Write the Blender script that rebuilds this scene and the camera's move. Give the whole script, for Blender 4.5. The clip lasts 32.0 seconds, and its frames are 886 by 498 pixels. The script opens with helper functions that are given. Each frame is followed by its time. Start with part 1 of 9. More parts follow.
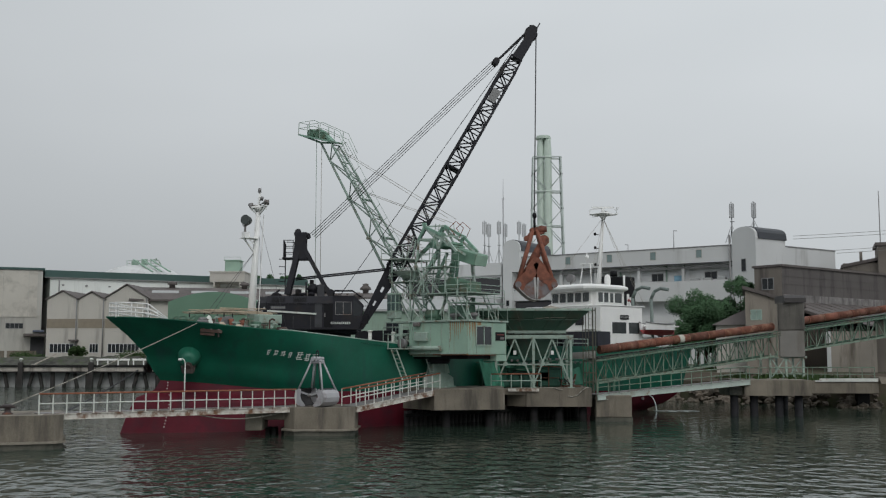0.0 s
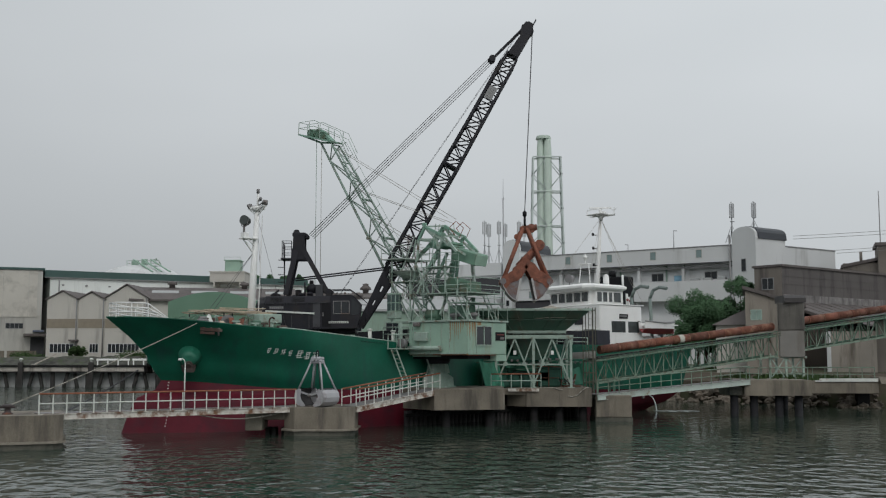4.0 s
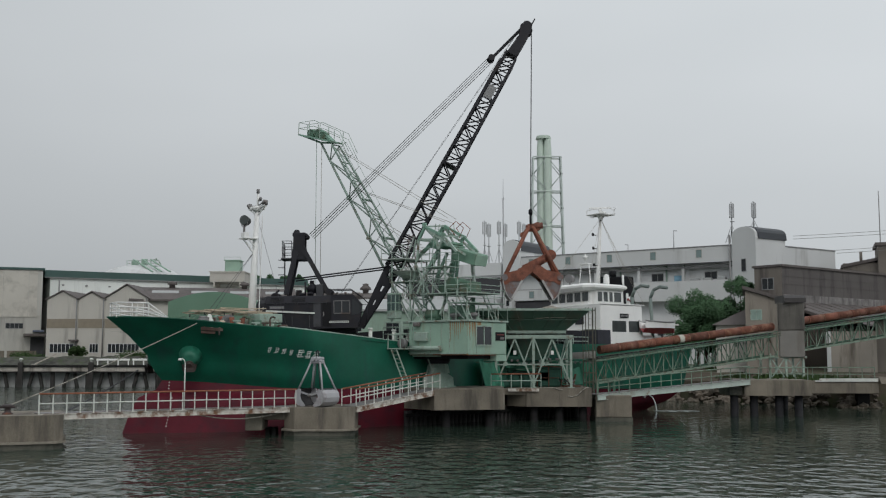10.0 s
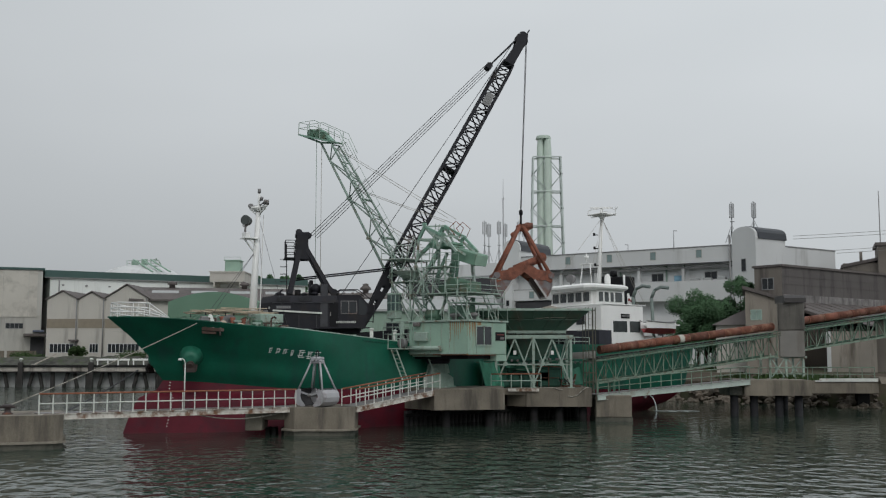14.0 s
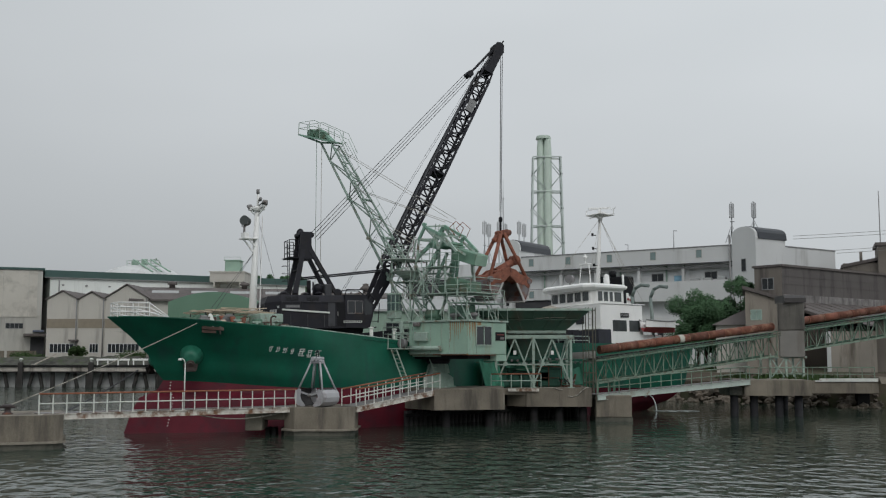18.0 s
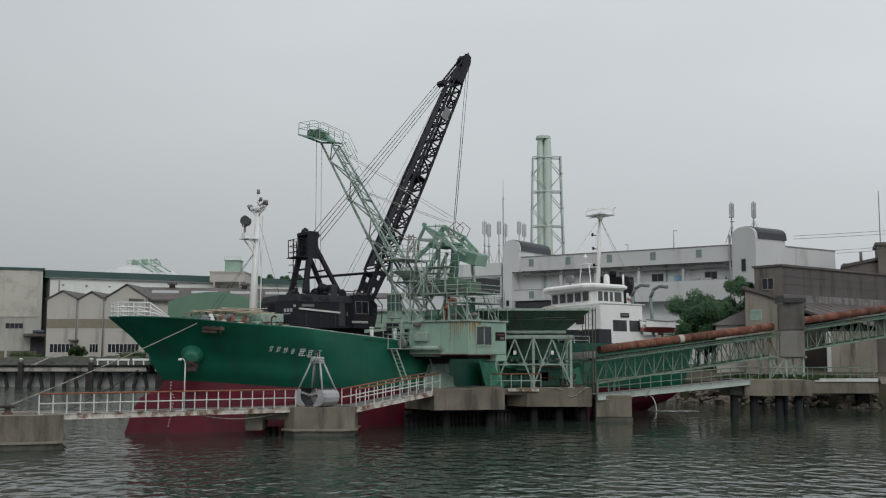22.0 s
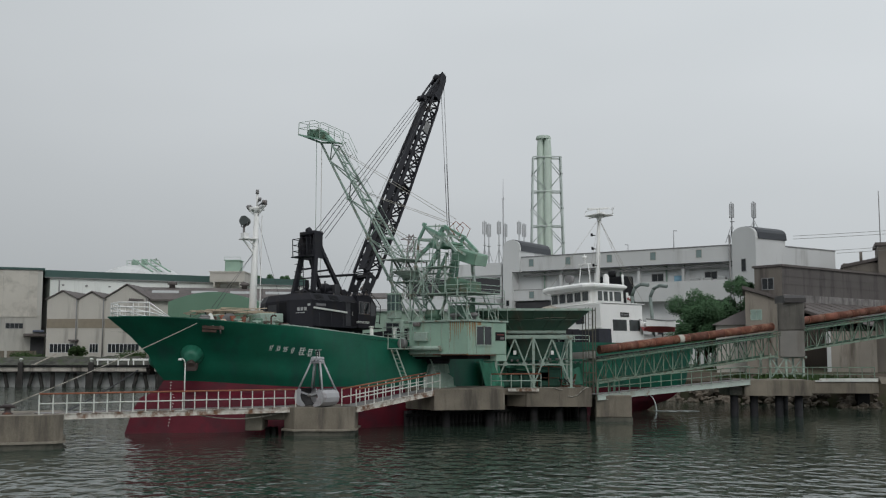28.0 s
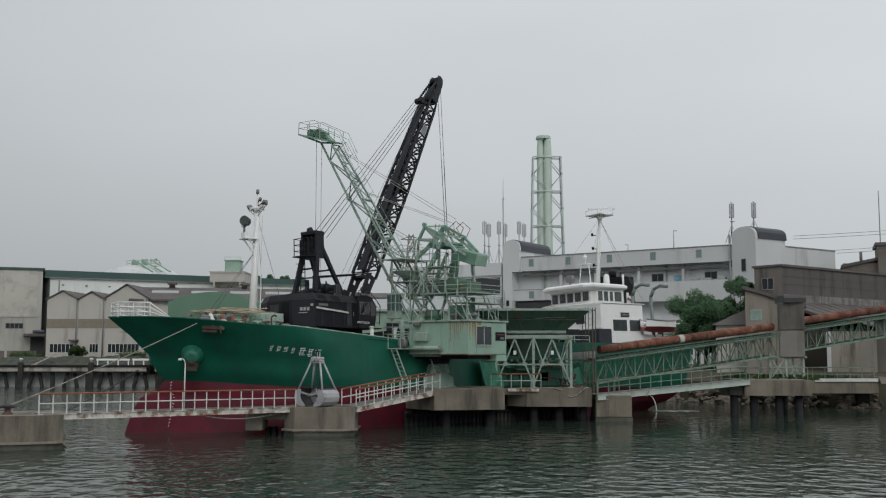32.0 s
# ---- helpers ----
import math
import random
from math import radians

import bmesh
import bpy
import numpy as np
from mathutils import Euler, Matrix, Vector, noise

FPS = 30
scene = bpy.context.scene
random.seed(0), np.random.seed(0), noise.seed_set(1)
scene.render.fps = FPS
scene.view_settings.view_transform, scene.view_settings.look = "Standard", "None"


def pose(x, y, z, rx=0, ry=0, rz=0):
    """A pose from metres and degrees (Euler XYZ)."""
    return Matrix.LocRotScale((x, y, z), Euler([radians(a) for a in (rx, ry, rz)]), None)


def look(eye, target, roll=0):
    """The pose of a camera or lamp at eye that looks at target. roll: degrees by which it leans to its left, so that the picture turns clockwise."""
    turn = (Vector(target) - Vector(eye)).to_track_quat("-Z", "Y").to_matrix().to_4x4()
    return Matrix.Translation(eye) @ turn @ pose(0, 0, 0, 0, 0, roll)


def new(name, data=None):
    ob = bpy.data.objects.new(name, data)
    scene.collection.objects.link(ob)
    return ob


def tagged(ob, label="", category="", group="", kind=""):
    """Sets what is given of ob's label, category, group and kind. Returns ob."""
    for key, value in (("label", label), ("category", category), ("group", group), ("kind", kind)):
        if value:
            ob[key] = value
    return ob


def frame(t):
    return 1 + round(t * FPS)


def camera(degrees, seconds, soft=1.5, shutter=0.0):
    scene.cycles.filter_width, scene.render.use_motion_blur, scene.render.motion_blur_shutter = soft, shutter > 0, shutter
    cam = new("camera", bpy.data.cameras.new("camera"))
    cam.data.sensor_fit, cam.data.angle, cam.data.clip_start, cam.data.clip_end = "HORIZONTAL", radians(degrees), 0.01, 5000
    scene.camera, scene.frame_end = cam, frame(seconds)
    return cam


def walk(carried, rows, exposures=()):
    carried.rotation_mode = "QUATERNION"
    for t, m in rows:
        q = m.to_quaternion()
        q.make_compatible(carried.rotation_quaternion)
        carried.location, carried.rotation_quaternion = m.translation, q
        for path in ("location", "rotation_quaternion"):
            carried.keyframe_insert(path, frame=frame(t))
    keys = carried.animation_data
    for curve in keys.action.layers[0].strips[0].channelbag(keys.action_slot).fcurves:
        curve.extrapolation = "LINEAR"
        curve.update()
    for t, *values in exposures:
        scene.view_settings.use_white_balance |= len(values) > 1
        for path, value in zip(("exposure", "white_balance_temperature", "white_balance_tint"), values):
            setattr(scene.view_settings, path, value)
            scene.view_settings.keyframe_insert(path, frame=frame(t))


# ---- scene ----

# ---- camera: stands still on the opposite quay, tilted up a little ----
cam = camera(46.0, 32.0, soft=1.2)
EYE = pose(0, 0, 5.12, 90 + 5.69, 0, 0)
walk(cam, [(0, EYE), (32, EYE)])

# ---- overcast sky and a weak wide sun ----
world = bpy.data.worlds.new("overcast")
scene.world = world
world.use_nodes = True
wt = world.node_tree
wt.nodes.clear()
w_out = wt.nodes.new("ShaderNodeOutputWorld")
w_bg = wt.nodes.new("ShaderNodeBackground")
w_sky = wt.nodes.new("ShaderNodeTexSky")
w_sky.sky_type = "NISHITA"
w_sky.sun_disc = False
w_sky.sun_elevation, w_sky.sun_rotation = radians(55), radians(160)
w_sky.air_density, w_sky.dust_density = 1.0, 4.0
w_hsv = wt.nodes.new("ShaderNodeHueSaturation")
w_hsv.inputs["Saturation"].default_value = 0.25
w_hsv.inputs["Value"].default_value = 0.10
wt.links.new(w_sky.outputs["Color"], w_hsv.inputs["Color"])
w_tc = wt.nodes.new("ShaderNodeTexCoord")
w_map = wt.nodes.new("ShaderNodeMapping")
w_map.inputs["Scale"].default_value = (1.0, 1.0, 2.6)
w_noise = wt.nodes.new("ShaderNodeTexNoise")
w_noise.inputs["Scale"].default_value = 1.7
w_noise.inputs["Detail"].default_value = 3
wt.links.new(w_tc.outputs["Generated"], w_map.inputs["Vector"])
wt.links.new(w_map.outputs["Vector"], w_noise.inputs["Vector"])
w_ramp = wt.nodes.new("ShaderNodeValToRGB")
w_ramp.color_ramp.elements[0].position, w_ramp.color_ramp.elements[0].color = 0.25, (0.508, 0.542, 0.564, 1)
w_ramp.color_ramp.elements[1].position, w_ramp.color_ramp.elements[1].color = 0.75, (0.606, 0.640, 0.664, 1)
wt.links.new(w_noise.outputs["Fac"], w_ramp.inputs["Fac"])
w_mix = wt.nodes.new("ShaderNodeMix")
w_mix.data_type = "RGBA"
w_mix.inputs["Factor"].default_value = 0.88
wt.links.new(w_hsv.outputs["Color"], w_mix.inputs["A"])
w_sep = wt.nodes.new("ShaderNodeSeparateXYZ")
wt.links.new(w_tc.outputs["Generated"], w_sep.inputs["Vector"])
w_lift = wt.nodes.new("ShaderNodeMapRange")  # an overcast sky is brighter overhead than at the horizon
w_lift.inputs["From Min"].default_value, w_lift.inputs["From Max"].default_value = 0.0, 0.5
w_lift.inputs["To Min"].default_value, w_lift.inputs["To Max"].default_value = 0.80, 1.32
wt.links.new(w_sep.outputs["Z"], w_lift.inputs["Value"])
w_bright = wt.nodes.new("ShaderNodeVectorMath")
w_bright.operation = "SCALE"
wt.links.new(w_ramp.outputs["Color"], w_bright.inputs[0])
w_side = wt.nodes.new("ShaderNodeMath")  # and a little brighter on the sun's side
w_side.operation = "MULTIPLY_ADD"
w_side.inputs[1].default_value = 0.26
wt.links.new(w_sep.outputs["X"], w_side.inputs[0])
wt.links.new(w_lift.outputs["Result"], w_side.inputs[2])
wt.links.new(w_side.outputs["Value"], w_bright.inputs["Scale"])
wt.links.new(w_bright.outputs["Vector"], w_mix.inputs["B"])
wt.links.new(w_mix.outputs["Result"], w_bg.inputs["Color"])
w_bg.inputs["Strength"].default_value = 1.0
wt.links.new(w_bg.outputs["Background"], w_out.inputs["Surface"])

sun_data = bpy.data.lights.new("sun", "SUN")
sun_data.energy, sun_data.angle, sun_data.color = 0.6, radians(25), (1.0, 0.97, 0.92)
sun = new("sun", sun_data)
sun.matrix_world = look((20, -40, 80), (0, 60, 0))
scene.view_settings.exposure = 0.0


# ---- materials ----
def material(name, colour, rough=0.6, metal=0.0, vary=0.25, scale=1.5, grain=14.0, bump=0.15, stain=None, stain_amount=0.0,
             stain_scale=0.7, streak=False, vary_object=0.0, spec=0.5):
    """A painted or raw surface: base colour with broad and fine variation, optional stains (streak: drawn out downwards), fine relief."""
    m = bpy.data.materials.new(name)
    m.use_nodes = True
    nt = m.node_tree
    n, l = nt.nodes, nt.links
    bsdf = n["Principled BSDF"]
    tc = n.new("ShaderNodeTexCoord")
    big = n.new("ShaderNodeTexNoise")
    big.inputs["Scale"].default_value, big.inputs["Detail"].default_value = scale, 5
    fine = n.new("ShaderNodeTexNoise")
    fine.inputs["Scale"].default_value, fine.inputs["Detail"].default_value = grain, 6
    for t in (big, fine):
        l.new(tc.outputs["Object"], t.inputs["Vector"])
    mixv = n.new("ShaderNodeMix")
    mixv.inputs["Factor"].default_value = 0.35
    l.new(big.outputs["Fac"], mixv.inputs["A"])
    l.new(fine.outputs["Fac"], mixv.inputs["B"])
    ramp = n.new("ShaderNodeValToRGB")
    lo = [max(0.0, c * (1 - vary)) for c in colour]
    hi = [min(1.0, c * (1 + vary)) for c in colour]
    ramp.color_ramp.elements[0].position, ramp.color_ramp.elements[0].color = 0.3, (*lo, 1)
    ramp.color_ramp.elements[1].position, ramp.color_ramp.elements[1].color = 0.7, (*hi, 1)
    l.new(mixv.outputs["Result"], ramp.inputs["Fac"])
    out = ramp.outputs["Color"]
    if stain:
        mp = n.new("ShaderNodeMapping")
        mp.inputs["Scale"].default_value = (1.0, 1.0, 0.14) if streak else (1.0, 1.0, 1.0)
        l.new(tc.outputs["Object"], mp.inputs["Vector"])
        st = n.new("ShaderNodeTexNoise")
        st.inputs["Scale"].default_value, st.inputs["Detail"].default_value, st.inputs["Roughness"].default_value = stain_scale, 8, 0.65
        l.new(mp.outputs["Vector"], st.inputs["Vector"])
        sr = n.new("ShaderNodeValToRGB")
        sr.color_ramp.elements[0].position = 0.62 - 0.3 * stain_amount
        sr.color_ramp.elements[1].position = 0.80 - 0.3 * stain_amount
        l.new(st.outputs["Fac"], sr.inputs["Fac"])
        mx = n.new("ShaderNodeMix")
        mx.data_type = "RGBA"
        l.new(sr.outputs["Color"], mx.inputs["Factor"])
        l.new(out, mx.inputs["A"])
        mx.inputs["B"].default_value = (*stain, 1)
        out = mx.outputs["Result"]
    if vary_object:
        oi = n.new("ShaderNodeObjectInfo")
        hv = n.new("ShaderNodeHueSaturation")
        mr = n.new("ShaderNodeMapRange")
        mr.inputs["To Min"].default_value, mr.inputs["To Max"].default_value = 1 - vary_object, 1 + vary_object
        l.new(oi.outputs["Random"], mr.inputs["Value"])
        l.new(mr.outputs["Result"], hv.inputs["Value"])
        l.new(out, hv.inputs["Color"])
        out = hv.outputs["Color"]
    l.new(out, bsdf.inputs["Base Color"])
    bsdf.inputs["Roughness"].default_value = rough
    bsdf.inputs["Metallic"].default_value = metal
    bsdf.inputs["Specular IOR Level"].default_value = spec
    if bump:
        bp = n.new("ShaderNodeBump")
        bp.inputs["Strength"].default_value, bp.inputs["Distance"].default_value = bump, 0.03
        l.new(fine.outputs["Fac"], bp.inputs["Height"])
        l.new(bp.outputs["Normal"], bsdf.inputs["Normal"])
    return m


RUST = (0.20, 0.065, 0.025)
hull_green = material("hull_green", (0.0055, 0.098, 0.060), 0.42, vary=0.32, scale=0.5, stain=(0.012, 0.072, 0.055), stain_amount=0.40, streak=True, stain_scale=0.9, bump=0.05, spec=0.35)
hull_green_light = material("hull_green_light", (0.018, 0.145, 0.092), 0.5, vary=0.2)
hull_red = material("hull_red", (0.098, 0.008, 0.018), 0.6, vary=0.25, scale=0.6, stain=(0.06, 0.012, 0.02), stain_amount=0.5, bump=0.08, spec=0.2)
deck_green = material("deck_green", (0.05, 0.11, 0.08), 0.75, vary=0.3, stain=RUST, stain_amount=0.35)
white_paint = material("white_paint", (0.80, 0.80, 0.785), 0.5, vary=0.05, scale=0.7, stain=(0.42, 0.40, 0.36), stain_amount=0.05, streak=True, bump=0.03)
crane_black = material("crane_black", (0.0150, 0.0150, 0.0205), 0.6, vary=0.35, scale=0.8, stain=(0.026, 0.022, 0.020), stain_amount=0.3, bump=0.05, spec=0.28)
rope_dark = material("rope_dark", (0.06, 0.06, 0.065), 0.7, vary=0.3, bump=0)
rope_light = material("rope_light", (0.33, 0.31, 0.27), 0.9, vary=0.2)
rust_orange = material("rust_orange", (0.235, 0.084, 0.052), 0.8, vary=0.45, scale=1.2, stain=(0.095, 0.040, 0.030), stain_amount=0.45, stain_scale=1.6, bump=0.3)
worn_steel = material("worn_steel", (0.20, 0.195, 0.195), 0.55, 0.3, vary=0.3, scale=2, stain=(0.14, 0.09, 0.07), stain_amount=0.4, bump=0.15)
mint_paint = material("mint_paint", (0.285, 0.42, 0.335), 0.6, vary=0.14, scale=0.8, stain=(0.25, 0.22, 0.14), stain_amount=0.16, stain_scale=1.6, streak=True, bump=0.06)
mint_steel = material("mint_steel", (0.31, 0.40, 0.345), 0.6, vary=0.2, scale=1.5, stain=(0.16, 0.085, 0.05), stain_amount=0.3, stain_scale=2.0, bump=0.1)
green_steel = material("green_steel", (0.085, 0.165, 0.115), 0.65, vary=0.25, scale=1.0, stain=(0.12, 0.085, 0.05), stain_amount=0.3, bump=0.1)
hopper_green = material("hopper_green", (0.082, 0.155, 0.115), 0.65, vary=0.2, scale=0.8, stain=(0.13, 0.12, 0.09), stain_amount=0.4, streak=True, bump=0.06)
rail_white = material("rail_white", (0.62, 0.64, 0.60), 0.6, vary=0.15, stain=RUST, stain_amount=0.2, stain_scale=3.0)
rail_rust = material("rail_rust", (0.27, 0.10, 0.055), 0.8, vary=0.35, scale=3.0, stain=(0.5, 0.45, 0.4), stain_amount=0.1)
pale_mint = material("pale_mint", (0.40, 0.46, 0.42), 0.6, vary=0.15, scale=1.5, stain=(0.2, 0.13, 0.08), stain_amount=0.22, stain_scale=2.0)
rail_green = material("rail_green", (0.175, 0.24, 0.185), 0.7, vary=0.25, stain=(0.11, 0.075, 0.045), stain_amount=0.35, stain_scale=2.2)
rail_mint = material("rail_mint", (0.36, 0.46, 0.40), 0.6, vary=0.15, stain=RUST, stain_amount=0.2, stain_scale=3.0)
concrete = material("concrete", (0.190, 0.166, 0.132), 0.9, vary=0.32, scale=0.7, stain=(0.085, 0.075, 0.062), stain_amount=0.45, streak=True, stain_scale=0.9, bump=0.35)
concrete_wet = material("concrete_wet", (0.10, 0.095, 0.075), 0.55, vary=0.3, scale=1.5, stain=(0.03, 0.035, 0.025), stain_amount=0.6, bump=0.4)
steel_beam_rust = material("steel_beam_rust", (0.60, 0.58, 0.53), 0.7, vary=0.1, stain=(0.17, 0.085, 0.045), stain_amount=0.62, stain_scale=1.9, bump=0.2)
pile_dark = material("pile_dark", (0.020, 0.019, 0.020), 0.75, vary=0.4, scale=1.2, stain=(0.010, 0.012, 0.010), stain_amount=0.5, bump=0.3, spec=0.12)
dark_glass = material("dark_glass", (0.012, 0.015, 0.018), 0.08, vary=0.1, bump=0)
black_paint = material("black_paint", (0.008, 0.008, 0.010), 0.6, vary=0.3, spec=0.2)
gravel = material("gravel", (0.34, 0.31, 0.26), 0.95, vary=0.3, scale=4, grain=40, bump=0.9)


def water_material():
    m = bpy.data.materials.new("harbour_water")
    m.use_nodes = True
    nt = m.node_tree
    n, l = nt.nodes, nt.links
    b = n["Principled BSDF"]
    tc = n.new("ShaderNodeTexCoord")
    base = n.new("ShaderNodeTexNoise")
    base.inputs["Scale"].default_value = 0.05
    l.new(tc.outputs["Object"], base.inputs["Vector"])
    cr = n.new("ShaderNodeValToRGB")
    cr.color_ramp.elements[0].color, cr.color_ramp.elements[1].color = (0.025, 0.041, 0.030, 1), (0.034, 0.052, 0.039, 1)
    l.new(base.outputs["Fac"], cr.inputs["Fac"])
    l.new(cr.outputs["Color"], b.inputs["Base Color"])
    b.inputs["Roughness"].default_value, b.inputs["IOR"].default_value = 0.07, 1.333
    heights = []
    for sc, stretch, amp in ((0.85, 0.75, 0.90), (2.0, 0.8, 0.26)):
        mp = n.new("ShaderNodeMapping")
        mp.inputs["Scale"].default_value = (1.0 / stretch, 1.0, 1.0)
        mp.inputs["Rotation"].default_value = (0, 0, 0.25 * sc)
        l.new(tc.outputs["Object"], mp.inputs["Vector"])
        t = n.new("ShaderNodeTexNoise")
        t.inputs["Scale"].default_value, t.inputs["Detail"].default_value, t.inputs["Roughness"].default_value = sc, 1.0, 0.4
        l.new(mp.outputs["Vector"], t.inputs["Vector"])
        mu = n.new("ShaderNodeMath")
        mu.operation = "MULTIPLY"
        mu.inputs[1].default_value = amp
        l.new(t.outputs["Fac"], mu.inputs[0])
        heights.append(mu)
    a = n.new("ShaderNodeMath")
    a2 = n.new("ShaderNodeMath")  # the lee of the piers lies calmer than the open basin
    a2.operation = "MULTIPLY"
    sep = n.new("ShaderNodeSeparateXYZ")
    l.new(tc.outputs["Object"], sep.inputs["Vector"])
    lee = n.new("ShaderNodeMapRange")
    lee.inputs["From Min"].default_value, lee.inputs["From Max"].default_value = 68, 46
    lee.inputs["To Min"].default_value, lee.inputs["To Max"].default_value = 0.28, 1.0
    l.new(sep.outputs["Y"], lee.inputs["Value"])
    far = n.new("ShaderNodeMapRange")  # open water again beyond the bow
    far.inputs["From Min"].default_value, far.inputs["From Max"].default_value = 74, 100
    far.inputs["To Min"].default_value, far.inputs["To Max"].default_value = 0.0, 1.5
    l.new(sep.outputs["Y"], far.inputs["Value"])
    west = n.new("ShaderNodeMapRange")
    west.inputs["From Min"].default_value, west.inputs["From Max"].default_value = -10, -20
    l.new(sep.outputs["X"], west.inputs["Value"])
    open_sea = n.new("ShaderNodeMath")
    open_sea.operation = "MULTIPLY"
    l.new(far.outputs["Result"], open_sea.inputs[0]), l.new(west.outputs["Result"], open_sea.inputs[1])
    slack = n.new("ShaderNodeMapRange")  # slacker water before the bow
    slack.inputs["From Min"].default_value, slack.inputs["From Max"].default_value = -11, -18
    slack.inputs["To Min"].default_value, slack.inputs["To Max"].default_value = 1.0, 1.7
    l.new(sep.outputs["X"], slack.inputs["Value"])
    eased = n.new("ShaderNodeMath")
    eased.operation = "MULTIPLY"
    l.new(lee.outputs["Result"], eased.inputs[0]), l.new(slack.outputs["Result"], eased.inputs[1])
    calm = n.new("ShaderNodeMath")
    calm.operation = "MAXIMUM"
    l.new(eased.outputs[0], calm.inputs[0]), l.new(open_sea.outputs[0], calm.inputs[1])
    l.new(heights[0].outputs[0], a.inputs[0]), l.new(heights[1].outputs[0], a.inputs[1])
    l.new(a.outputs[0], a2.inputs[0]), l.new(calm.outputs[0], a2.inputs[1])
    bp = n.new("ShaderNodeBump")
    bp.inputs["Strength"].default_value, bp.inputs["Distance"].default_value = 1.0, 0.165
    l.new(a2.outputs[0], bp.inputs["Height"])
    l.new(bp.outputs["Normal"], b.inputs["Normal"])
    return m


# ---- mesh building ----
class Shape:
    """Collects vertices and faces of one mesh."""

    def __init__(self):
        self.v, self.f, self.smooth = [], [], []

    def add(self, verts, faces, smooth=False):
        k = len(self.v)
        self.v += [tuple(p) for p in verts]
        self.f += [tuple(i + k for i in f) for f in faces]
        self.smooth += [smooth] * len(faces)
        return self

    def box(self, x0, x1, y0, y1, z0, z1, m=None):
        vs = [Vector((x, y, z)) for z in (z0, z1) for x, y in ((x0, y0), (x1, y0), (x1, y1), (x0, y1))]
        if m:
            vs = [m @ p for p in vs]
        return self.add(vs, [(3, 2, 1, 0), (4, 5, 6, 7), (0, 1, 5, 4), (1, 2, 6, 5), (2, 3, 7, 6), (3, 0, 4, 7)])

    def cbox(self, x0, x1, y0, y1, z0, z1, c=0.04, m=None):
        """A box with chamfered edges."""
        vs = []
        for sx, sy, sz in ((a, b, d) for a in (0, 1) for b in (0, 1) for d in (0, 1)):
            p = (x1 if sx else x0, y1 if sy else y0, z1 if sz else z0)
            o = (-c if sx else c, -c if sy else c, -c if sz else c)
            vs += [Vector((p[0], p[1] + o[1], p[2] + o[2])), Vector((p[0] + o[0], p[1], p[2] + o[2])), Vector((p[0] + o[0], p[1] + o[1], p[2]))]
        if m:
            vs = [m @ p for p in vs]
        idx = lambda sx, sy, sz, k: ((sx * 2 + sy) * 2 + sz) * 3 + k
        fs = []
        for s in (0, 1):
            q = [idx(s, 0, 0, 0), idx(s, 1, 0, 0), idx(s, 1, 1, 0), idx(s, 0, 1, 0)]
            fs.append(q if s else q[::-1])
            q = [idx(0, s, 0, 1), idx(0, s, 1, 1), idx(1, s, 1, 1), idx(1, s, 0, 1)]
            fs.append(q if s else q[::-1])
            q = [idx(0, 0, s, 2), idx(1, 0, s, 2), idx(1, 1, s, 2), idx(0, 1, s, 2)]
            fs.append(q if s else q[::-1])
        for a in (0, 1):
            for b in (0, 1):
                fs.append((idx(a, b, 0, 0), idx(a, b, 0, 1), idx(a, b, 1, 1), idx(a, b, 1, 0)))
                fs.append((idx(a, 0, b, 0), idx(a, 0, b, 2), idx(a, 1, b, 2), idx(a, 1, b, 0)))
                fs.append((idx(0, a, b, 1), idx(0, a, b, 2), idx(1, a, b, 2), idx(1, a, b, 1)))
                for d in (0, 1):
                    fs.append((idx(a, b, d, 0), idx(a, b, d, 1), idx(a, b, d, 2)))
        return self.add(vs, fs)

    def bar(self, p, q, w=0.1, h=None, up=(0, 0, 1)):
        p, q = Vector(p), Vector(q)
        h = h or w
        d = (q - p).normalized()
        side = d.cross(Vector(up))
        side = side.normalized() if side.length > 1e-4 else d.cross(Vector((0, 1, 0))).normalized()
        top = side.cross(d)
        offs = [side * a * w / 2 + top * b * h / 2 for a, b in ((-1, -1), (1, -1), (1, 1), (-1, 1))]
        return self.add([p + o for o in offs] + [q + o for o in offs],
                        [(0, 1, 2, 3), (7, 6, 5, 4), (0, 4, 5, 1), (1, 5, 6, 2), (2, 6, 7, 3), (3, 7, 4, 0)])

    def tube(self, p, q, r0, r1=None, n=10, caps=True):
        p, q = Vector(p), Vector(q)
        r1 = r0 if r1 is None else r1
        d = (q - p).normalized()
        a = d.orthogonal().normalized()
        b = d.cross(a)
        ring = [a * math.cos(2 * math.pi * i / n) + b * math.sin(2 * math.pi * i / n) for i in range(n)]
        k = len(self.v)
        self.add([p + o * r0 for o in ring] + [q + o * r1 for o in ring], [(i, (i + 1) % n, n + (i + 1) % n, n + i) for i in range(n)], True)
        if caps:
            self.f += [tuple(k + i for i in range(n))[::-1], tuple(k + n + i for i in range(n))]
            self.smooth += [False, False]
        return self

    def path(self, pts, r, n=6):
        for p, q in zip(pts, pts[1:]):
            self.tube(p, q, r, n=n)
        return self

    def prism(self, outline, z0, z1, m=None):
        """A flat outline (x, y) drawn up from z0 to z1."""
        n = len(outline)
        vs = [Vector((x, y, z0)) for x, y in outline] + [Vector((x, y, z1)) for x, y in outline]
        if m:
            vs = [m @ p for p in vs]
        return self.add(vs, [tuple(range(n))[::-1], tuple(range(n, 2 * n))] + [(i, (i + 1) % n, n + (i + 1) % n, n + i) for i in range(n)])

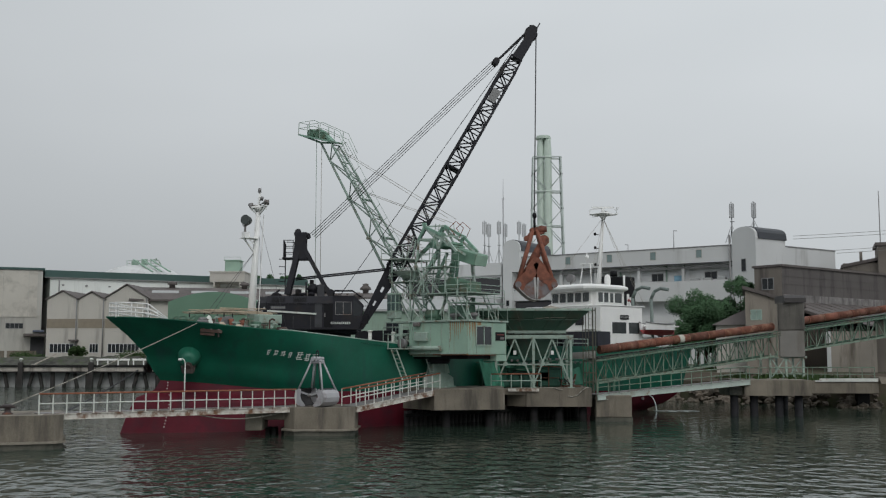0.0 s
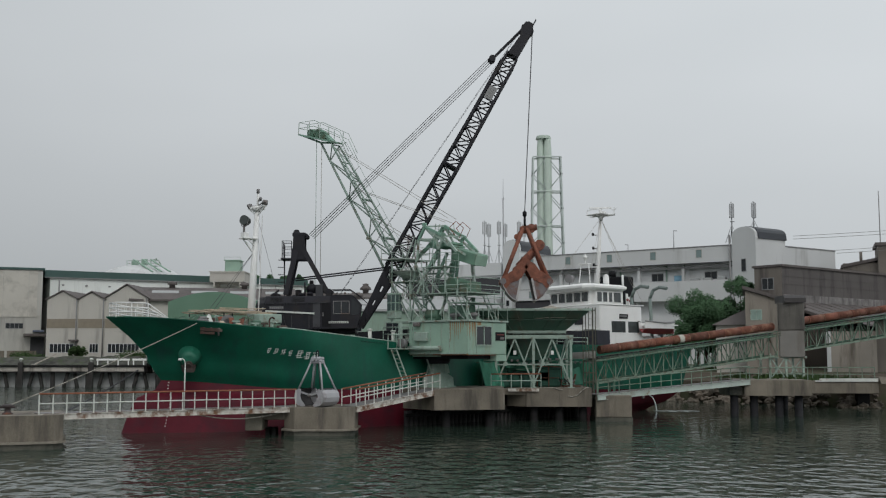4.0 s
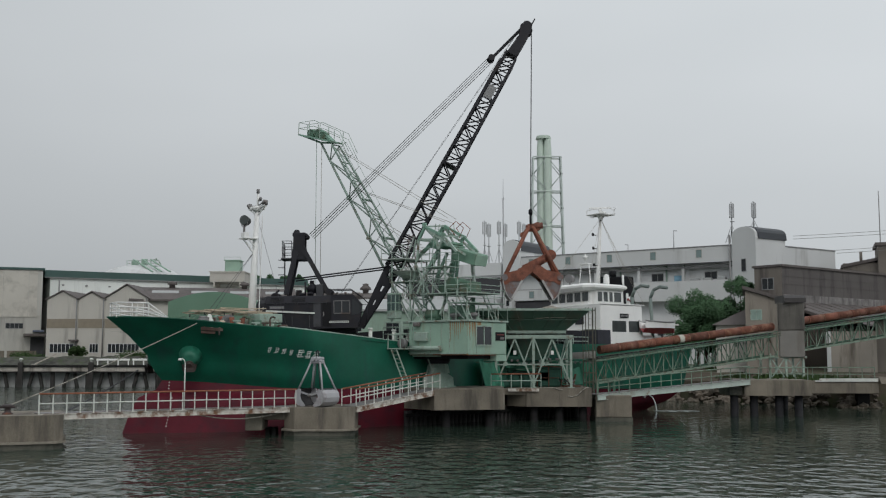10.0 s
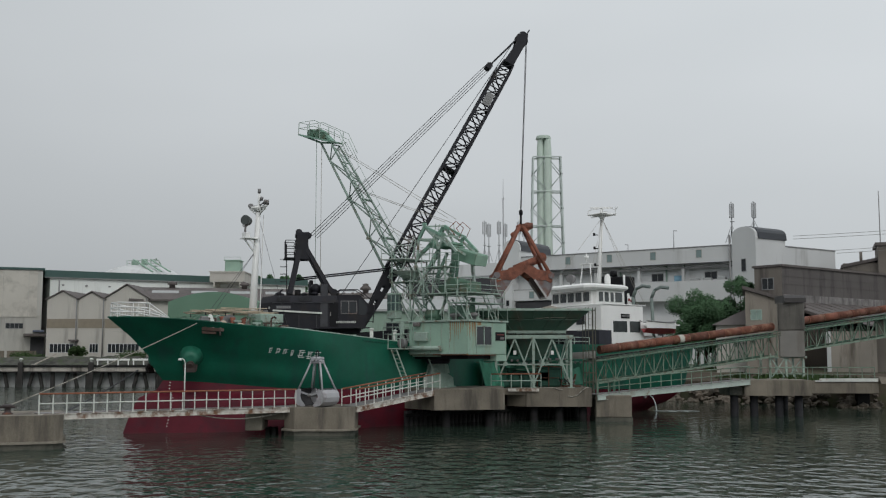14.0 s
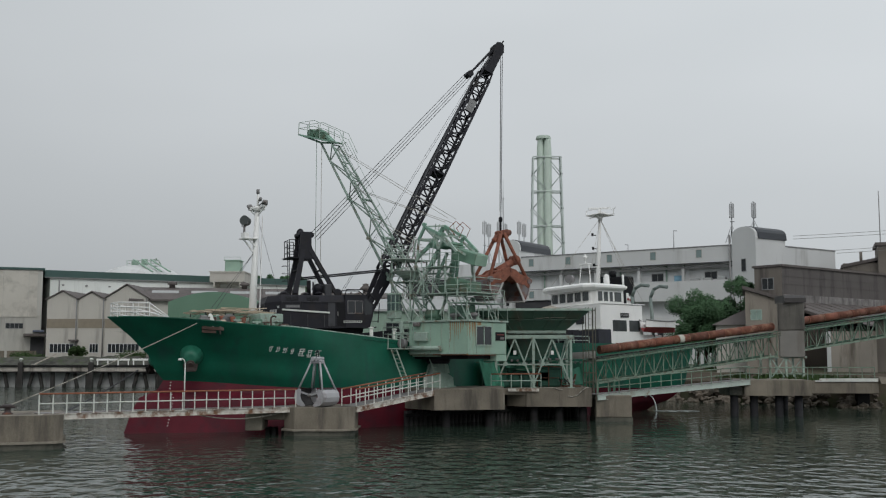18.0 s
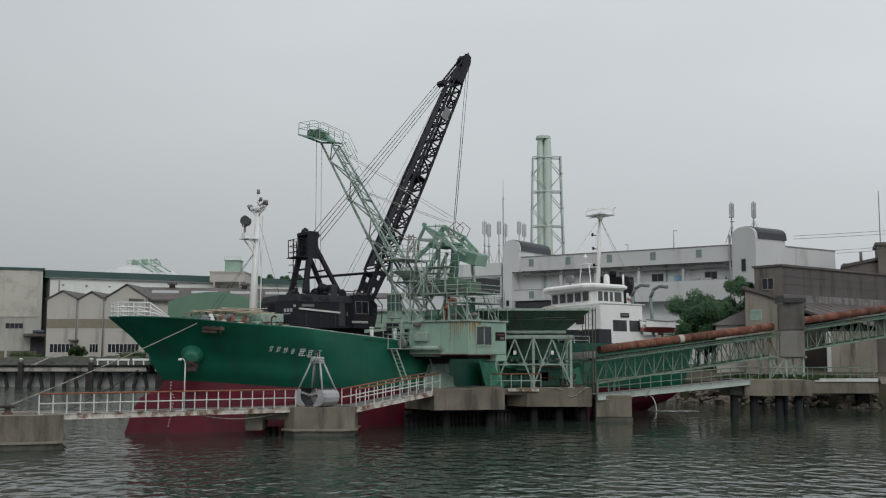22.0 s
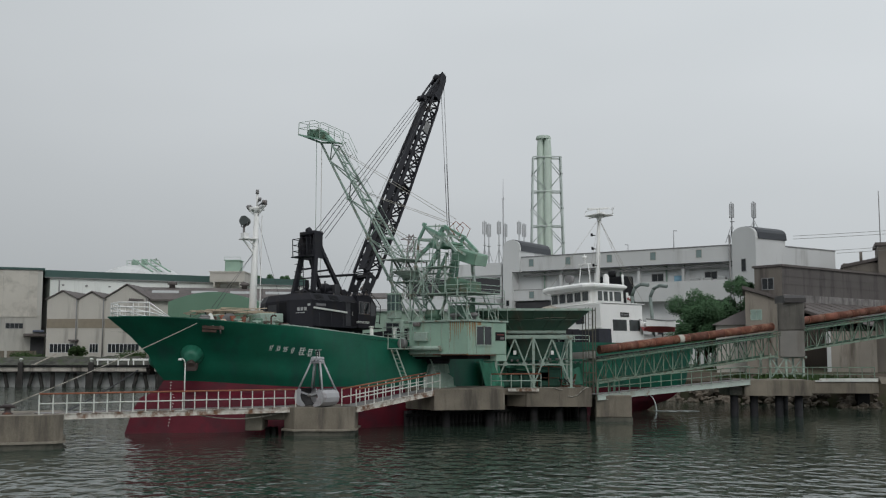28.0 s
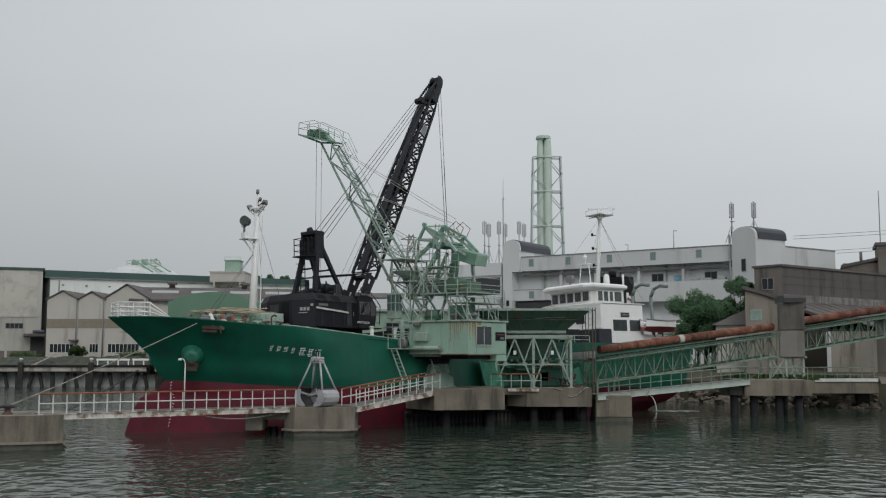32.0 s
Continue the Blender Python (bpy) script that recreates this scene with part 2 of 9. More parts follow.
    def lathe(self, profile, centre=(0, 0, 0), n=16, m=None):
        """Rings (r, z) round the z axis at centre."""
        c = Vector(centre)
        vs, fs = [], []
        for r, z in profile:
            vs += [c + Vector((r * math.cos(2 * math.pi * i / n), r * math.sin(2 * math.pi * i / n), z)) for i in range(n)]
        if m:
            vs = [m @ p for p in vs]
        for k in range(len(profile) - 1):
            fs += [(k * n + i, k * n + (i + 1) % n, (k + 1) * n + (i + 1) % n, (k + 1) * n + i) for i in range(n)]
        k = len(self.v)
        self.add(vs, fs, True)
        e = (len(profile) - 1) * n
        self.f += [tuple(k + i for i in range(n))[::-1], tuple(k + e + i for i in range(n))]
        self.smooth += [False, False]
        return self

    def mesh(self, name, mat):
        me = bpy.data.meshes.new(name)
        me.from_pydata(self.v, [], self.f)
        me.polygons.foreach_set("use_smooth", self.smooth)
        if mat:
            me.materials.append(mat)
        me.update()
        return me


def thing(name, label, category, m=None, group="", kind=""):
    ob = new(name)
    if m:
        ob.matrix_basis = m
    return tagged(ob, label, category, group, kind)


def part(name, shape, mat, parent, label=""):
    ob = new(name, shape.mesh(name, mat))
    ob.parent = parent
    return tagged(ob, label)


def single(name, shape, mat, label, category, kind="", group=""):
    return tagged(new(name, shape.mesh(name, mat)), label, category, group, kind)


def reuse(name, mesh, parent, m):
    """One more part on a mesh that is shared."""
    ob = new(name, mesh)
    ob.parent = parent
    ob.matrix_basis = m
    return ob


def lerp(a, b, t):
    return a + (b - a) * t


# ---- water, shore and ground ----
def build_water():
    s = Shape()
    s.add([(-2500, -60, 0), (2500, -60, 0), (2500, 3500, 0), (-2500, 3500, 0)], [(0, 1, 2, 3)])
    single("water", s, water_material(), "dark green rippled harbour water reflecting the grey sky", "water", "structure")


SHORE = [(-900, 163), (-16, 163), (0, 150), (20, 118), (27, 110.0), (38, 99.4), (60, 94), (120, 90), (900, 84)]


def build_ground():
    earth = material("earth", (0.095, 0.078, 0.058), 0.95, vary=0.35, scale=0.2, grain=3, stain=(0.05, 0.075, 0.025), stain_amount=0.5, stain_scale=0.25, bump=0.5)
    s = Shape()
    rows = [[(x, y + d, z) for x, y in SHORE] for d, z in ((1.2, -2.0), (1.2, 2.2), (3.5, 3.0), (14, 3.6))]
    rows.append([(x * 3.5, 3400, 3.8) for x, y in SHORE])
    n = len(SHORE)
    for r in rows:
        s.v += r
    for k in range(len(rows) - 1):
        for i in range(n - 1):
            s.f.append((k * n + i, k * n + i + 1, (k + 1) * n + i + 1, (k + 1) * n + i))
            s.smooth.append(False)
    single("ground", s, earth, "brown earth with weeds behind the shore", "ground", "structure")


def rock_mesh(seed):
    rnd = random.Random(seed)
    bm = bmesh.new()
    bmesh.ops.create_icosphere(bm, subdivisions=2, radius=1.0)
    for v in bm.verts:
        k = 0.75 + 0.5 * noise.noise(v.co * 1.3 + Vector((seed * 3.1, 0, 0))) + rnd.uniform(-0.06, 0.06)
        v.co = Vector((v.co.x * k * 1.25, v.co.y * k, v.co.z * k * 0.72))
    s = Shape()
    s.add([tuple(v.co) for v in bm.verts], [tuple(w.index for w in f.verts) for f in bm.faces])
    bm.free()
    return s


def build_rocks():
    rock_mat = material("shore_rock", (0.175, 0.145, 0.115), 0.9, vary=0.5, scale=0.7, grain=5, stain=(0.04, 0.036, 0.028), stain_amount=0.55, bump=0.6)
    rnd = random.Random(5)
    kinds = [rock_mesh(i) for i in range(5)]
    s = Shape()
    for (xa, ya), (xb, yb) in zip(SHORE[2:6], SHORE[3:7]):
        length = math.hypot(xb - xa, yb - ya)
        for i in range(int(length * 11)):
            t = rnd.random()
            row = rnd.random()
            size = rnd.choice((0.22, 0.3, 0.42, 0.6)) * rnd.uniform(0.8, 1.3)
            m = Matrix.Translation((lerp(xa, xb, t), lerp(ya, yb, t) - 0.6 + row * 3.8, -0.15 + row * 2.6)) @ Euler((rnd.uniform(-.4, .4), rnd.uniform(-.4, .4), rnd.uniform(0, 6))).to_matrix().to_4x4() @ Matrix.Scale(size, 4)
            k = rnd.choice(kinds)
            s.add([m @ Vector(p) for p in k.v], k.f)
    single("shore_rocks", s, rock_mat, "heap of brown boulders along the water's edge", "rocks", "stuff")


# ---- dolphins, piers and walkways ----
def octagon(rx, ry, cut):
    return [(-rx + cut, -ry), (rx - cut, -ry), (rx, -ry + cut), (rx, ry - cut), (rx - cut, ry), (-rx + cut, ry), (-rx, ry - cut), (-rx, -ry + cut)]


ledge_pale = material("ledge_pale", (0.25, 0.225, 0.185), 0.9, vary=0.25, scale=1.5, stain=(0.12, 0.10, 0.07), stain_amount=0.35, bump=0.4)


def dolphin(x, y, rx, ry, cut, top, turn, label):
    ob = thing("mooring_dolphin", label, "dolphin", pose(x, y, 0, 0, 0, turn))
    part("cap", Shape().prism(octagon(rx, ry, cut), 0.42, top), concrete, ob)
    part("ledge", Shape().prism(octagon(rx + 0.15, ry + 0.15, cut), 0.30, 0.42), ledge_pale, ob, "pale worn ledge along the tide line")
    part("wet_foot", Shape().prism(octagon(rx + 0.02, ry + 0.02, cut), -3.0, 0.30), concrete_wet, ob, "dark wet concrete below the tide line")
    return ob


def bollard(x, y, z, label="rusty cast-iron mooring bollard on the concrete dolphin"):
    s = Shape().lathe([(0.30, 0), (0.28, 0.08), (0.17, 0.14), (0.16, 0.34), (0.30, 0.42), (0.31, 0.50), (0.15, 0.56)], n=12)
    s.tube((-0.42, 0, 0.42), (0.42, 0, 0.42), 0.07, n=8)
    ob = single("bollard", s, material("bollard_iron", (0.05, 0.04, 0.04), 0.7, vary=0.4, stain=RUST, stain_amount=0.4), label, "bollard")
    ob.matrix_basis = pose(x, y, z)
    return ob


def railing(parent, p, q, side, height, spacing, mat_post, mat_top, lines=(0.52,), name="railing"):
    """Posts, a top rail and lower rails between two points, offset sideways."""
    p, q = Vector(p), Vector(q)
    d = q - p
    flat = Vector((d.x, d.y, 0)).normalized()
    off = Vector((-flat.y, flat.x, 0)) * side
    n = max(1, round(d.length / spacing))
    post = Shape().bar((0, 0, 0), (0, 0, height), 0.058).mesh("post", mat_post)
    for i in range(n + 1):
        reuse("post", post, parent, Matrix.Translation(p + d * (i / n) + off))
    part("top_rail", Shape().tube(p + off + Vector((0, 0, height)), q + off + Vector((0, 0, height)), 0.05, n=6), mat_top, parent, "rust-streaked top rail")
    for k in lines:
        part("lower_rail", Shape().tube(p + off + Vector((0, 0, height * k)), q + off + Vector((0, 0, height * k)), 0.035, n=6), mat_post, parent)


def walkway(name, p, q, width, girder, mats, label, rails=(-1, 1), height=1.1, spacing=0.75):
    """A steel footbridge: deck plates on two side girders, with railings."""
    beam_mat, deck_mat, post_mat, top_mat = mats
    ob = thing(name, label, "walkway")
    p, q = Vector(p), Vector(q)
    d = q - p
    flat = Vector((d.x, d.y, 0)).normalized()
    off = Vector((-flat.y, flat.x, 0))
    for s in (-1, 1):
        a, b = p + off * s * width / 2, q + off * s * width / 2
        part("girder", Shape().bar(a - Vector((0, 0, girder / 2)), b - Vector((0, 0, girder / 2)), 0.12, girder)
             .bar(a, b, 0.24, 0.03).bar(a - Vector((0, 0, girder)), b - Vector((0, 0, girder)), 0.24, 0.03), beam_mat, ob)
    n = max(2, round(d.length / 1.5))
    for i in range(n):
        a, b = p + d * ((i + 0.01) / n), p + d * ((i + 0.99) / n)
        part("deck_plate", Shape().bar(a + Vector((0, 0, 0.035)), b + Vector((0, 0, 0.035)), width - 0.1, 0.04), deck_mat, ob)
    for s in rails:
        railing(ob, p, q, s * width / 2, height, spacing, post_mat, top_mat)
    return ob


def lamp_post(x, y, z):
    ob = thing("lamp_post", "thin white lamp post with a bent neck on the walkway", "lamp", pose(x, y, z))
    part("pole", Shape().tube((0, 0, 0), (0, 0, 2.75), 0.04, 0.034, 8).path([(0, 0, 2.75), (-0.05, 0, 2.92), (-0.16, 0, 3.0), (-0.30, 0, 3.0)], 0.032, 6), rail_white, ob)
    part("lamp_head", Shape().lathe([(0.05, 0.05), (0.12, 0.0), (0.11, -0.08)], (-0.32, 0, 2.98), 10), white_paint, ob)
    part("base_plate", Shape().box(-.12, .12, -.12, .12, 0, .03), rail_white, ob)


def spare_grab(x, y, z):
    ob = thing("clamshell_grab", "pale grey steel clamshell grab standing open on the concrete dolphin", "grab", pose(x, y, z, 0, 0, -38))
    pale = material("grab_pale", (0.40, 0.40, 0.42), 0.55, 0.1, vary=0.15, scale=1.5, stain=(0.16, 0.10, 0.08), stain_amount=0.2)
    shell_shade = material("shell_shade", (0.05, 0.048, 0.05), .8, vary=.4)
    w = 0.72
    for sx in (-1, 1):
        jaw = new("jaw")
        jaw.parent = ob
        # a rounded shell from the cutting lip on the ground up and over the back
        arc = [(0.30, 0.0), (0.62, 0.02), (0.98, 0.10), (1.22, 0.32), (1.30, 0.60), (1.24, 0.86), (1.05, 1.06), (0.80, 1.12)]
        shell = Shape()
        inner = Shape()
        for layer, dr in ((shell, 0.0), (inner, .05)):
            pts = [(sx * (a - dr), b + dr * .6) for a, b in arc]
            for (a, b), (c, d) in zip(pts, pts[1:]):
                layer.add([(a, -w, b), (a, w, b), (c, w, d), (c, -w, d)], [(0, 1, 2, 3)], True)
        part("shell", shell, pale, jaw)
        # near-black inner face: the hollow shell's shade is in its colour
        part("shell_lining", inner, shell_shade, jaw, "inside of the shell, its shade put in as dark colour")
        for y0 in (-w, w - .04):
            o = [(sx * a, b) for a, b in arc] + [(sx * .70, .92), (sx * .78, .66), (sx * .70, .40), (sx * .48, .24)]
            n = len(o)
            vs = [(a, y0 + dy, b) for dy in (0, 0.04) for a, b in o]
            part("cheek", Shape().add(vs, [tuple(range(n)), tuple(range(n, 2 * n))[::-1]] + [(i, (i + 1) % n, n + (i + 1) % n, n + i) for i in range(n)]), pale, jaw)
        part("lip", Shape().box(min(sx * .26, sx * .42), max(sx * .26, sx * .42), -w - .03, w + .03, 0, .06), worn_steel, jaw)
    part("hinge", Shape().tube((0, -0.75, 0.72), (0, 0.75, 0.72), 0.1, n=10), worn_steel, ob)
    for sx in (-1, 1):
        for sy in (-0.6, 0.6):
            part("hinge_bar", Shape().bar((0, sy, .72), (sx * .8, sy, .9), .1), pale, ob)
            part("arm", Shape().tube((sx * 1.08, sy, 1.02), (sx * 0.40, sy * 0.25, 2.78), 0.06, n=8), pale, ob)
    part("head", Shape().cbox(-0.52, 0.52, -0.16, 0.16, 2.70, 2.92, 0.04), pale, ob)
    part("sheave", Shape().tube((-0.14, -0.3, 3.0), (-0.14, 0.3, 3.0), 0.15, n=12), pale, ob)
    part("sheave", Shape().tube((0.2, -0.3, 3.0), (0.2, 0.3, 3.0), 0.13, n=12), pale, ob)
    part("tie_rod", Shape().tube((0, -.3, 1.1), (0, -.1, 2.7), 0.03, n=6), rope_dark, ob)
    part("tie_rod", Shape().tube((0, .3, 1.1), (0, .1, 2.7), 0.03, n=6), rope_dark, ob)
    part("hook_link", Shape().path([(-.1, 0, 3.0), (-.1, 0, 3.4), (0, 0, 3.55), (.12, 0, 3.4), (.12, 0, 3.0)], 0.04), crane_black, ob)


def pile(parent, x, y, top, r=0.32, mat=None):
    part("pier_leg", Shape().tube((x, y, -3.0), (x, y, top), r, n=12), mat or pile_dark, parent)


def build_piers():
    dolphin(-24.65, 57.9, 3.6, 2.6, 0.5, 1.80, 20, "weathered concrete mooring dolphin with a bollard on top")
    bollard(-23.7, 57.4, 1.78)
    grab_base = dolphin(-7.75, 67.6, 2.2, 2.2, 0.75, 1.75, 0, "weathered octagonal concrete dolphin carrying a clamshell grab")
    part("fender_panel", Shape().cbox(-4.6, -3.55, -1.7, .6, 0.30, 1.42, .05), material("panel_pale", (0.30, 0.27, 0.215), .9, vary=.3, scale=1.2, stain=(0.14, 0.12, 0.09), stain_amount=.4), grab_base, "pale stained fender panel")
    part("link_beam", Shape().cbox(-3.55, -2.2, -1.5, .6, 0.95, 1.42, .05), concrete, grab_base)
    for k in (-3.5, -3.1, -2.5):
        part("fender_post", Shape().box(k, k + .25, -.7, .4, -2.5, .42), pile_dark, grab_base)
    ob = thing("crane_pier", "thick concrete slab on piles under the green crane", "pier")
    part("slab", Shape().prism([(-3.5, 76.0), (-0.6, 72.4), (4.3, 73.4), (4.6, 80.5), (-3.5, 80.5)], 1.2, 2.6), concrete, ob)
    part("curb", Shape().prism([(-3.3, 76.2), (-0.5, 72.7), (4.1, 73.6), (4.4, 80.3), (-3.3, 80.3)], 2.6, 2.66), concrete, ob)
    for x, y in ((-2.6, 75.9), (0.2, 73.7), (3.3, 74.3), (-2.4, 79), (0.5, 79), (3.4, 79)):
        pile(ob, x, y, 1.2)
    ob = thing("hopper_pier", "concrete slab on piles under the green hopper", "pier")
    part("slab", Shape().prism([(6.3, 79.2), (11.2, 79.2), (11.4, 87), (3.2, 87), (4.9, 80.6)], 1.1, 2.5), concrete, ob)
    part("link_slab", Shape().box(4.64, 6.3, 79.3, 80.5, 2.0, 2.45), concrete, ob)
    for x, y in ((6.9, 80.0), (8.8, 80.0), (10.6, 80.0), (5.6, 85), (8.2, 85), (10.6, 85)):
        pile(ob, x, y, 1.1)
    ob = thing("conveyor_pier", "square concrete block pier carrying the conveyor's foot", "pier")
    part("block", Shape().cbox(11.5, 14.2, 79.2, 82.2, 0.3, 1.95, 0.06), concrete, ob)
    part("wet_foot", Shape().box(11.45, 14.25, 79.15, 82.25, -3, 0.3), concrete_wet, ob, "dark wet concrete below the tide line")
    ob = thing("transfer_pier", "long stained concrete slab on dark steel piles by the shore", "pier")
    part("slab", Shape().prism([(24.35, 85.0), (29.8, 85.0), (30.2, 91.0), (32.2, 91.0), (32.2, 97.5), (27.5, 97.5), (26.5, 93), (24.35, 93)], 1.69, 2.93), concrete, ob)
    part("approach_slab", Shape().cbox(30.6, 40.2, 97.0, 99.6, 1.38, 2.48, 0.05), concrete, ob)
    part("low_beam", Shape().cbox(23.2, 24.35, 85.4, 88.4, 1.69, 2.35, 0.05), concrete_wet, ob)
    part("ramp_block", Shape().prism([(96.4, 2.3), (99, 2.3), (99, 2.9), (97.0, 2.9)], 40.2, 41.4, Matrix(((0, 0, 1, 0), (1, 0, 0, 0), (0, 1, 0, 0), (0, 0, 0, 1)))), concrete, ob)
    part("kerb", Shape().box(32.4, 40.1, 96.85, 97.2, 2.49, 2.78), rail_white, ob, "pale kerb beam along the pier's edge")
    black_pile = material("black_pile", (0.024, 0.024, 0.027), 0.7, vary=0.4, spec=0.15)
    for x in (23.75, 25.35, 27.4, 29.0):
        part("pier_leg", Shape().tube((x, 85.9, -3), (x, 85.9, 1.69), 0.33, n=14), black_pile, ob)
    for x in (28.6, 31.4):
        part("pier_leg", Shape().tube((x, 96.9, -3), (x, 96.9, 1.69), 0.32, n=14), black_pile, ob)
    part("shore_footing", Shape().cbox(38.9, 40.1, 98.9, 99.5, -2.0, 1.6, .05), pile_dark, ob)

    white_set = (steel_beam_rust, worn_steel, rail_white, rail_rust)
    walkway("steel_walkway", (-22.3, 57.75, 1.80), (-9.6, 66.6, 1.75), 1.3, 0.30, white_set, "white and rust-streaked steel walkway between two dolphins", rails=(-1,))
    walkway("steel_walkway", (-6.0, 67.2, 1.72), (-0.7, 73.4, 2.62), 1.3, 0.32, white_set, "sloping white steel walkway up to the crane pier", spacing=0.8)
    walkway("steel_walkway", (11.3, 79.6, 1.97), (24.5, 85.6, 2.95), 1.4, 0.36, (pale_mint, worn_steel, rail_green, rail_green), "long green steel walkway sloping up to the shore pier", rails=(-1,), spacing=0.98)
    fence = thing("guard_rail", "pale green railing with a rusty top rail on the hopper pier", "railing")
    railing(fence, (3.6, 78.6, 2.5), (7.4, 79.4, 2.5), 0.0, 1.05, 0.75, rail_mint, rail_rust)
    part("foot_channel", Shape().box(4.9, 7.2, 79.0, 79.18, 2.25, 2.47), steel_beam_rust, fence)
    fence = thing("guard_rail", "pale green railing along the shore pier", "railing")
    railing(fence, (24.6, 85.3, 2.93), (29.6, 85.3, 2.93), 0.0, 1.0, 1.1, rail_green, rail_green)
    railing(fence, (30.8, 97.4, 2.48), (40.0, 97.4, 2.48), 0.0, 1.3, 1.15, rail_green, rail_green)
    lamp_post(-15.2, 61.9, 1.78)
    spare_grab(-8.0, 66.8, 1.75)


# ---- hopper ----
def build_pier_shade():
    # added dark stakes stand in for the shade under the piers
    ob = thing("timber_fender", "added row of dark stakes for the shade between piers and ship", "fender")
    stake = Shape().tube((0, 0, -2.5), (0, 0, 1.05), .19, .17, 8).mesh("fender_stake", material("pier_shade", (0.022, 0.019, 0.02), .7, vary=.4, scale=2))
    for k in range(43):
        f = k / 42
        reuse("fender_stake", stake, ob, Matrix.Translation((lerp(-2.6, 10.9, f), lerp(74.55, 86.25, f), 0)))
    part("wale", Shape().bar((-2.6, 74.3, .75), (10.9, 86.0, .75), .16, .24), pile_dark, ob)


def build_hopper():
    ob = thing("receiving_hopper", "square green steel hopper on braced legs holding gravel", "hopper", pose(-0.25, 0, 0))
    tarp_green = material("tarp_green", (0.018, 0.075, 0.052), .75, vary=.35, scale=1.3, bump=.3)
    rust_brown = material("rust_brown", (0.10, 0.055, 0.035), .9, vary=.4, scale=3)
    cx, cy, z0, z2 = 7.15, 82.6, 6.85, 8.38
    b, t = (2.45, 2.2), (4.25, 3.9)

    def ring(k, z):
        return [(cx + sx * k[0], cy + sy * k[1], z) for sx, sy in ((-1, -1), (1, -1), (1, 1), (-1, 1))]
    lo, hi = ring(b, z0), ring(t, z2)
    for i in range(4):
        j = (i + 1) % 4
        a, c, d, e = Vector(lo[i]), Vector(lo[j]), Vector(hi[j]), Vector(hi[i])
        nrm = (c - a).cross(e - a).normalized() * 0.05
        s = Shape().add([a, c, d, e, a - nrm, c - nrm, d - nrm, e - nrm], [(0, 1, 2, 3), (7, 6, 5, 4), (0, 4, 5, 1), (1, 5, 6, 2), (2, 6, 7, 3), (3, 7, 4, 0)])
        part("side_plate", s, hopper_green, ob)
        for k in range(1, 6):
            p, q = a.lerp(c, k / 6) + nrm, e.lerp(d, k / 6) + nrm
            part("rib", Shape().bar(p, q, 0.07, 0.1, up=nrm), hopper_green, ob)
        part("mid_stiffener", Shape().bar(a.lerp(e, 0.55) + nrm, c.lerp(d, 0.55) + nrm, 0.09, 0.1), hopper_green, ob)
        part("rim", Shape().bar(e, d, 0.16, 0.16), mint_steel, ob)
        part("bottom_beam", Shape().bar(Vector(lo[i]) - Vector((0, 0, 0.12)), Vector(lo[j]) - Vector((0, 0, 0.12)), 0.2, 0.22), mint_steel, ob)
    part("chute", Shape().add(ring((2.3, 1.2), 6.55) + ring((0.7, 0.5), 4.6), [(0, 1, 5, 4), (1, 2, 6, 5), (2, 3, 7, 6), (3, 0, 4, 7), (4, 5, 6, 7)]), hopper_green, ob)
    heap = Shape()
    n = 14
    rows = [[(cx + (u / n - .5) * 7.4, cy + (v / n - .5) * 6.8, 7.75 + 1.15 * max(0, 1 - math.hypot((u / n - .72) * 2.2, (v / n - .5) * 2.0)) + 0.06 * noise.noise(Vector((u, v, 0.5)))) for u in range(n + 1)] for v in range(n + 1)]
    for r in rows:
        heap.v += r
    for v in range(n):
        for u in range(n):
            k = v * (n + 1) + u
            heap.f.append((k, k + 1, k + n + 2, k + n + 1)), heap.smooth.append(True)
    part("feeder", Shape().cbox(5.6, 8.6, 81.6, 83.6, 2.9, 3.7, .08), material("feeder_dark", (0.025, 0.05, 0.038), .7, vary=.3), ob, "dark green feeder under the hopper")
    for x0, x1, z in ((4.4, 6.2, 4.6), (5.9, 7.9, 4.35), (8.2, 10.4, 4.7)):
        part("idler_frame", Shape().bar((x0, 80.6, z - .2), (x1, 81.0, z), .09).bar((x0, 80.6, z - .5), (x1, 81.0, z - .3), .07), green_steel, ob)
        for k in range(4):
            x = lerp(x0, x1, (k + .5) / 4)
            part("idler_roller", Shape().tube((x, 80.4, z - .05), (x, 81.6, z - .05), .09, n=8), worn_steel, ob)
    part("gravel_load", heap, gravel, ob, "heap of pale gravel")
    # front frame, and a rear frame set back on the side away from the ship
    for y, xs in ((80.0, (4.3, 7.15, 10.0)), (82.6, (7.9, 10.0))):
        for x in xs:
            part("leg", Shape().bar((x, y, 2.54), (x, y, 6.21), 0.19), mint_steel, ob)
            part("foot_plate", Shape().box(x - .25, x + .25, y - .25, y + .25, 2.5, 2.54), mint_steel, ob)
        part("tie_beam", Shape().bar((xs[0], y, 4.25), (xs[-1], y, 4.25), 0.10), mint_steel, ob)
        part("head_beam", Shape().bar((4.1, y, 6.35), (10.2, y, 6.35), 0.22, 0.28), mint_steel, ob)
        for x0, x1 in zip(xs, xs[1:]):
            m = (x0 + x1) / 2
            part("brace", Shape().bar((x0, y, 2.7), (m, y, 6.2), 0.11), mint_steel, ob)
            part("brace", Shape().bar((x1, y, 2.7), (m, y, 6.2), 0.11), mint_steel, ob)
            part("short_brace", Shape().bar((x0 + .1, y, 6.15), ((x0 + m) / 2 + .02, y, 4.35), 0.09), mint_steel, ob)
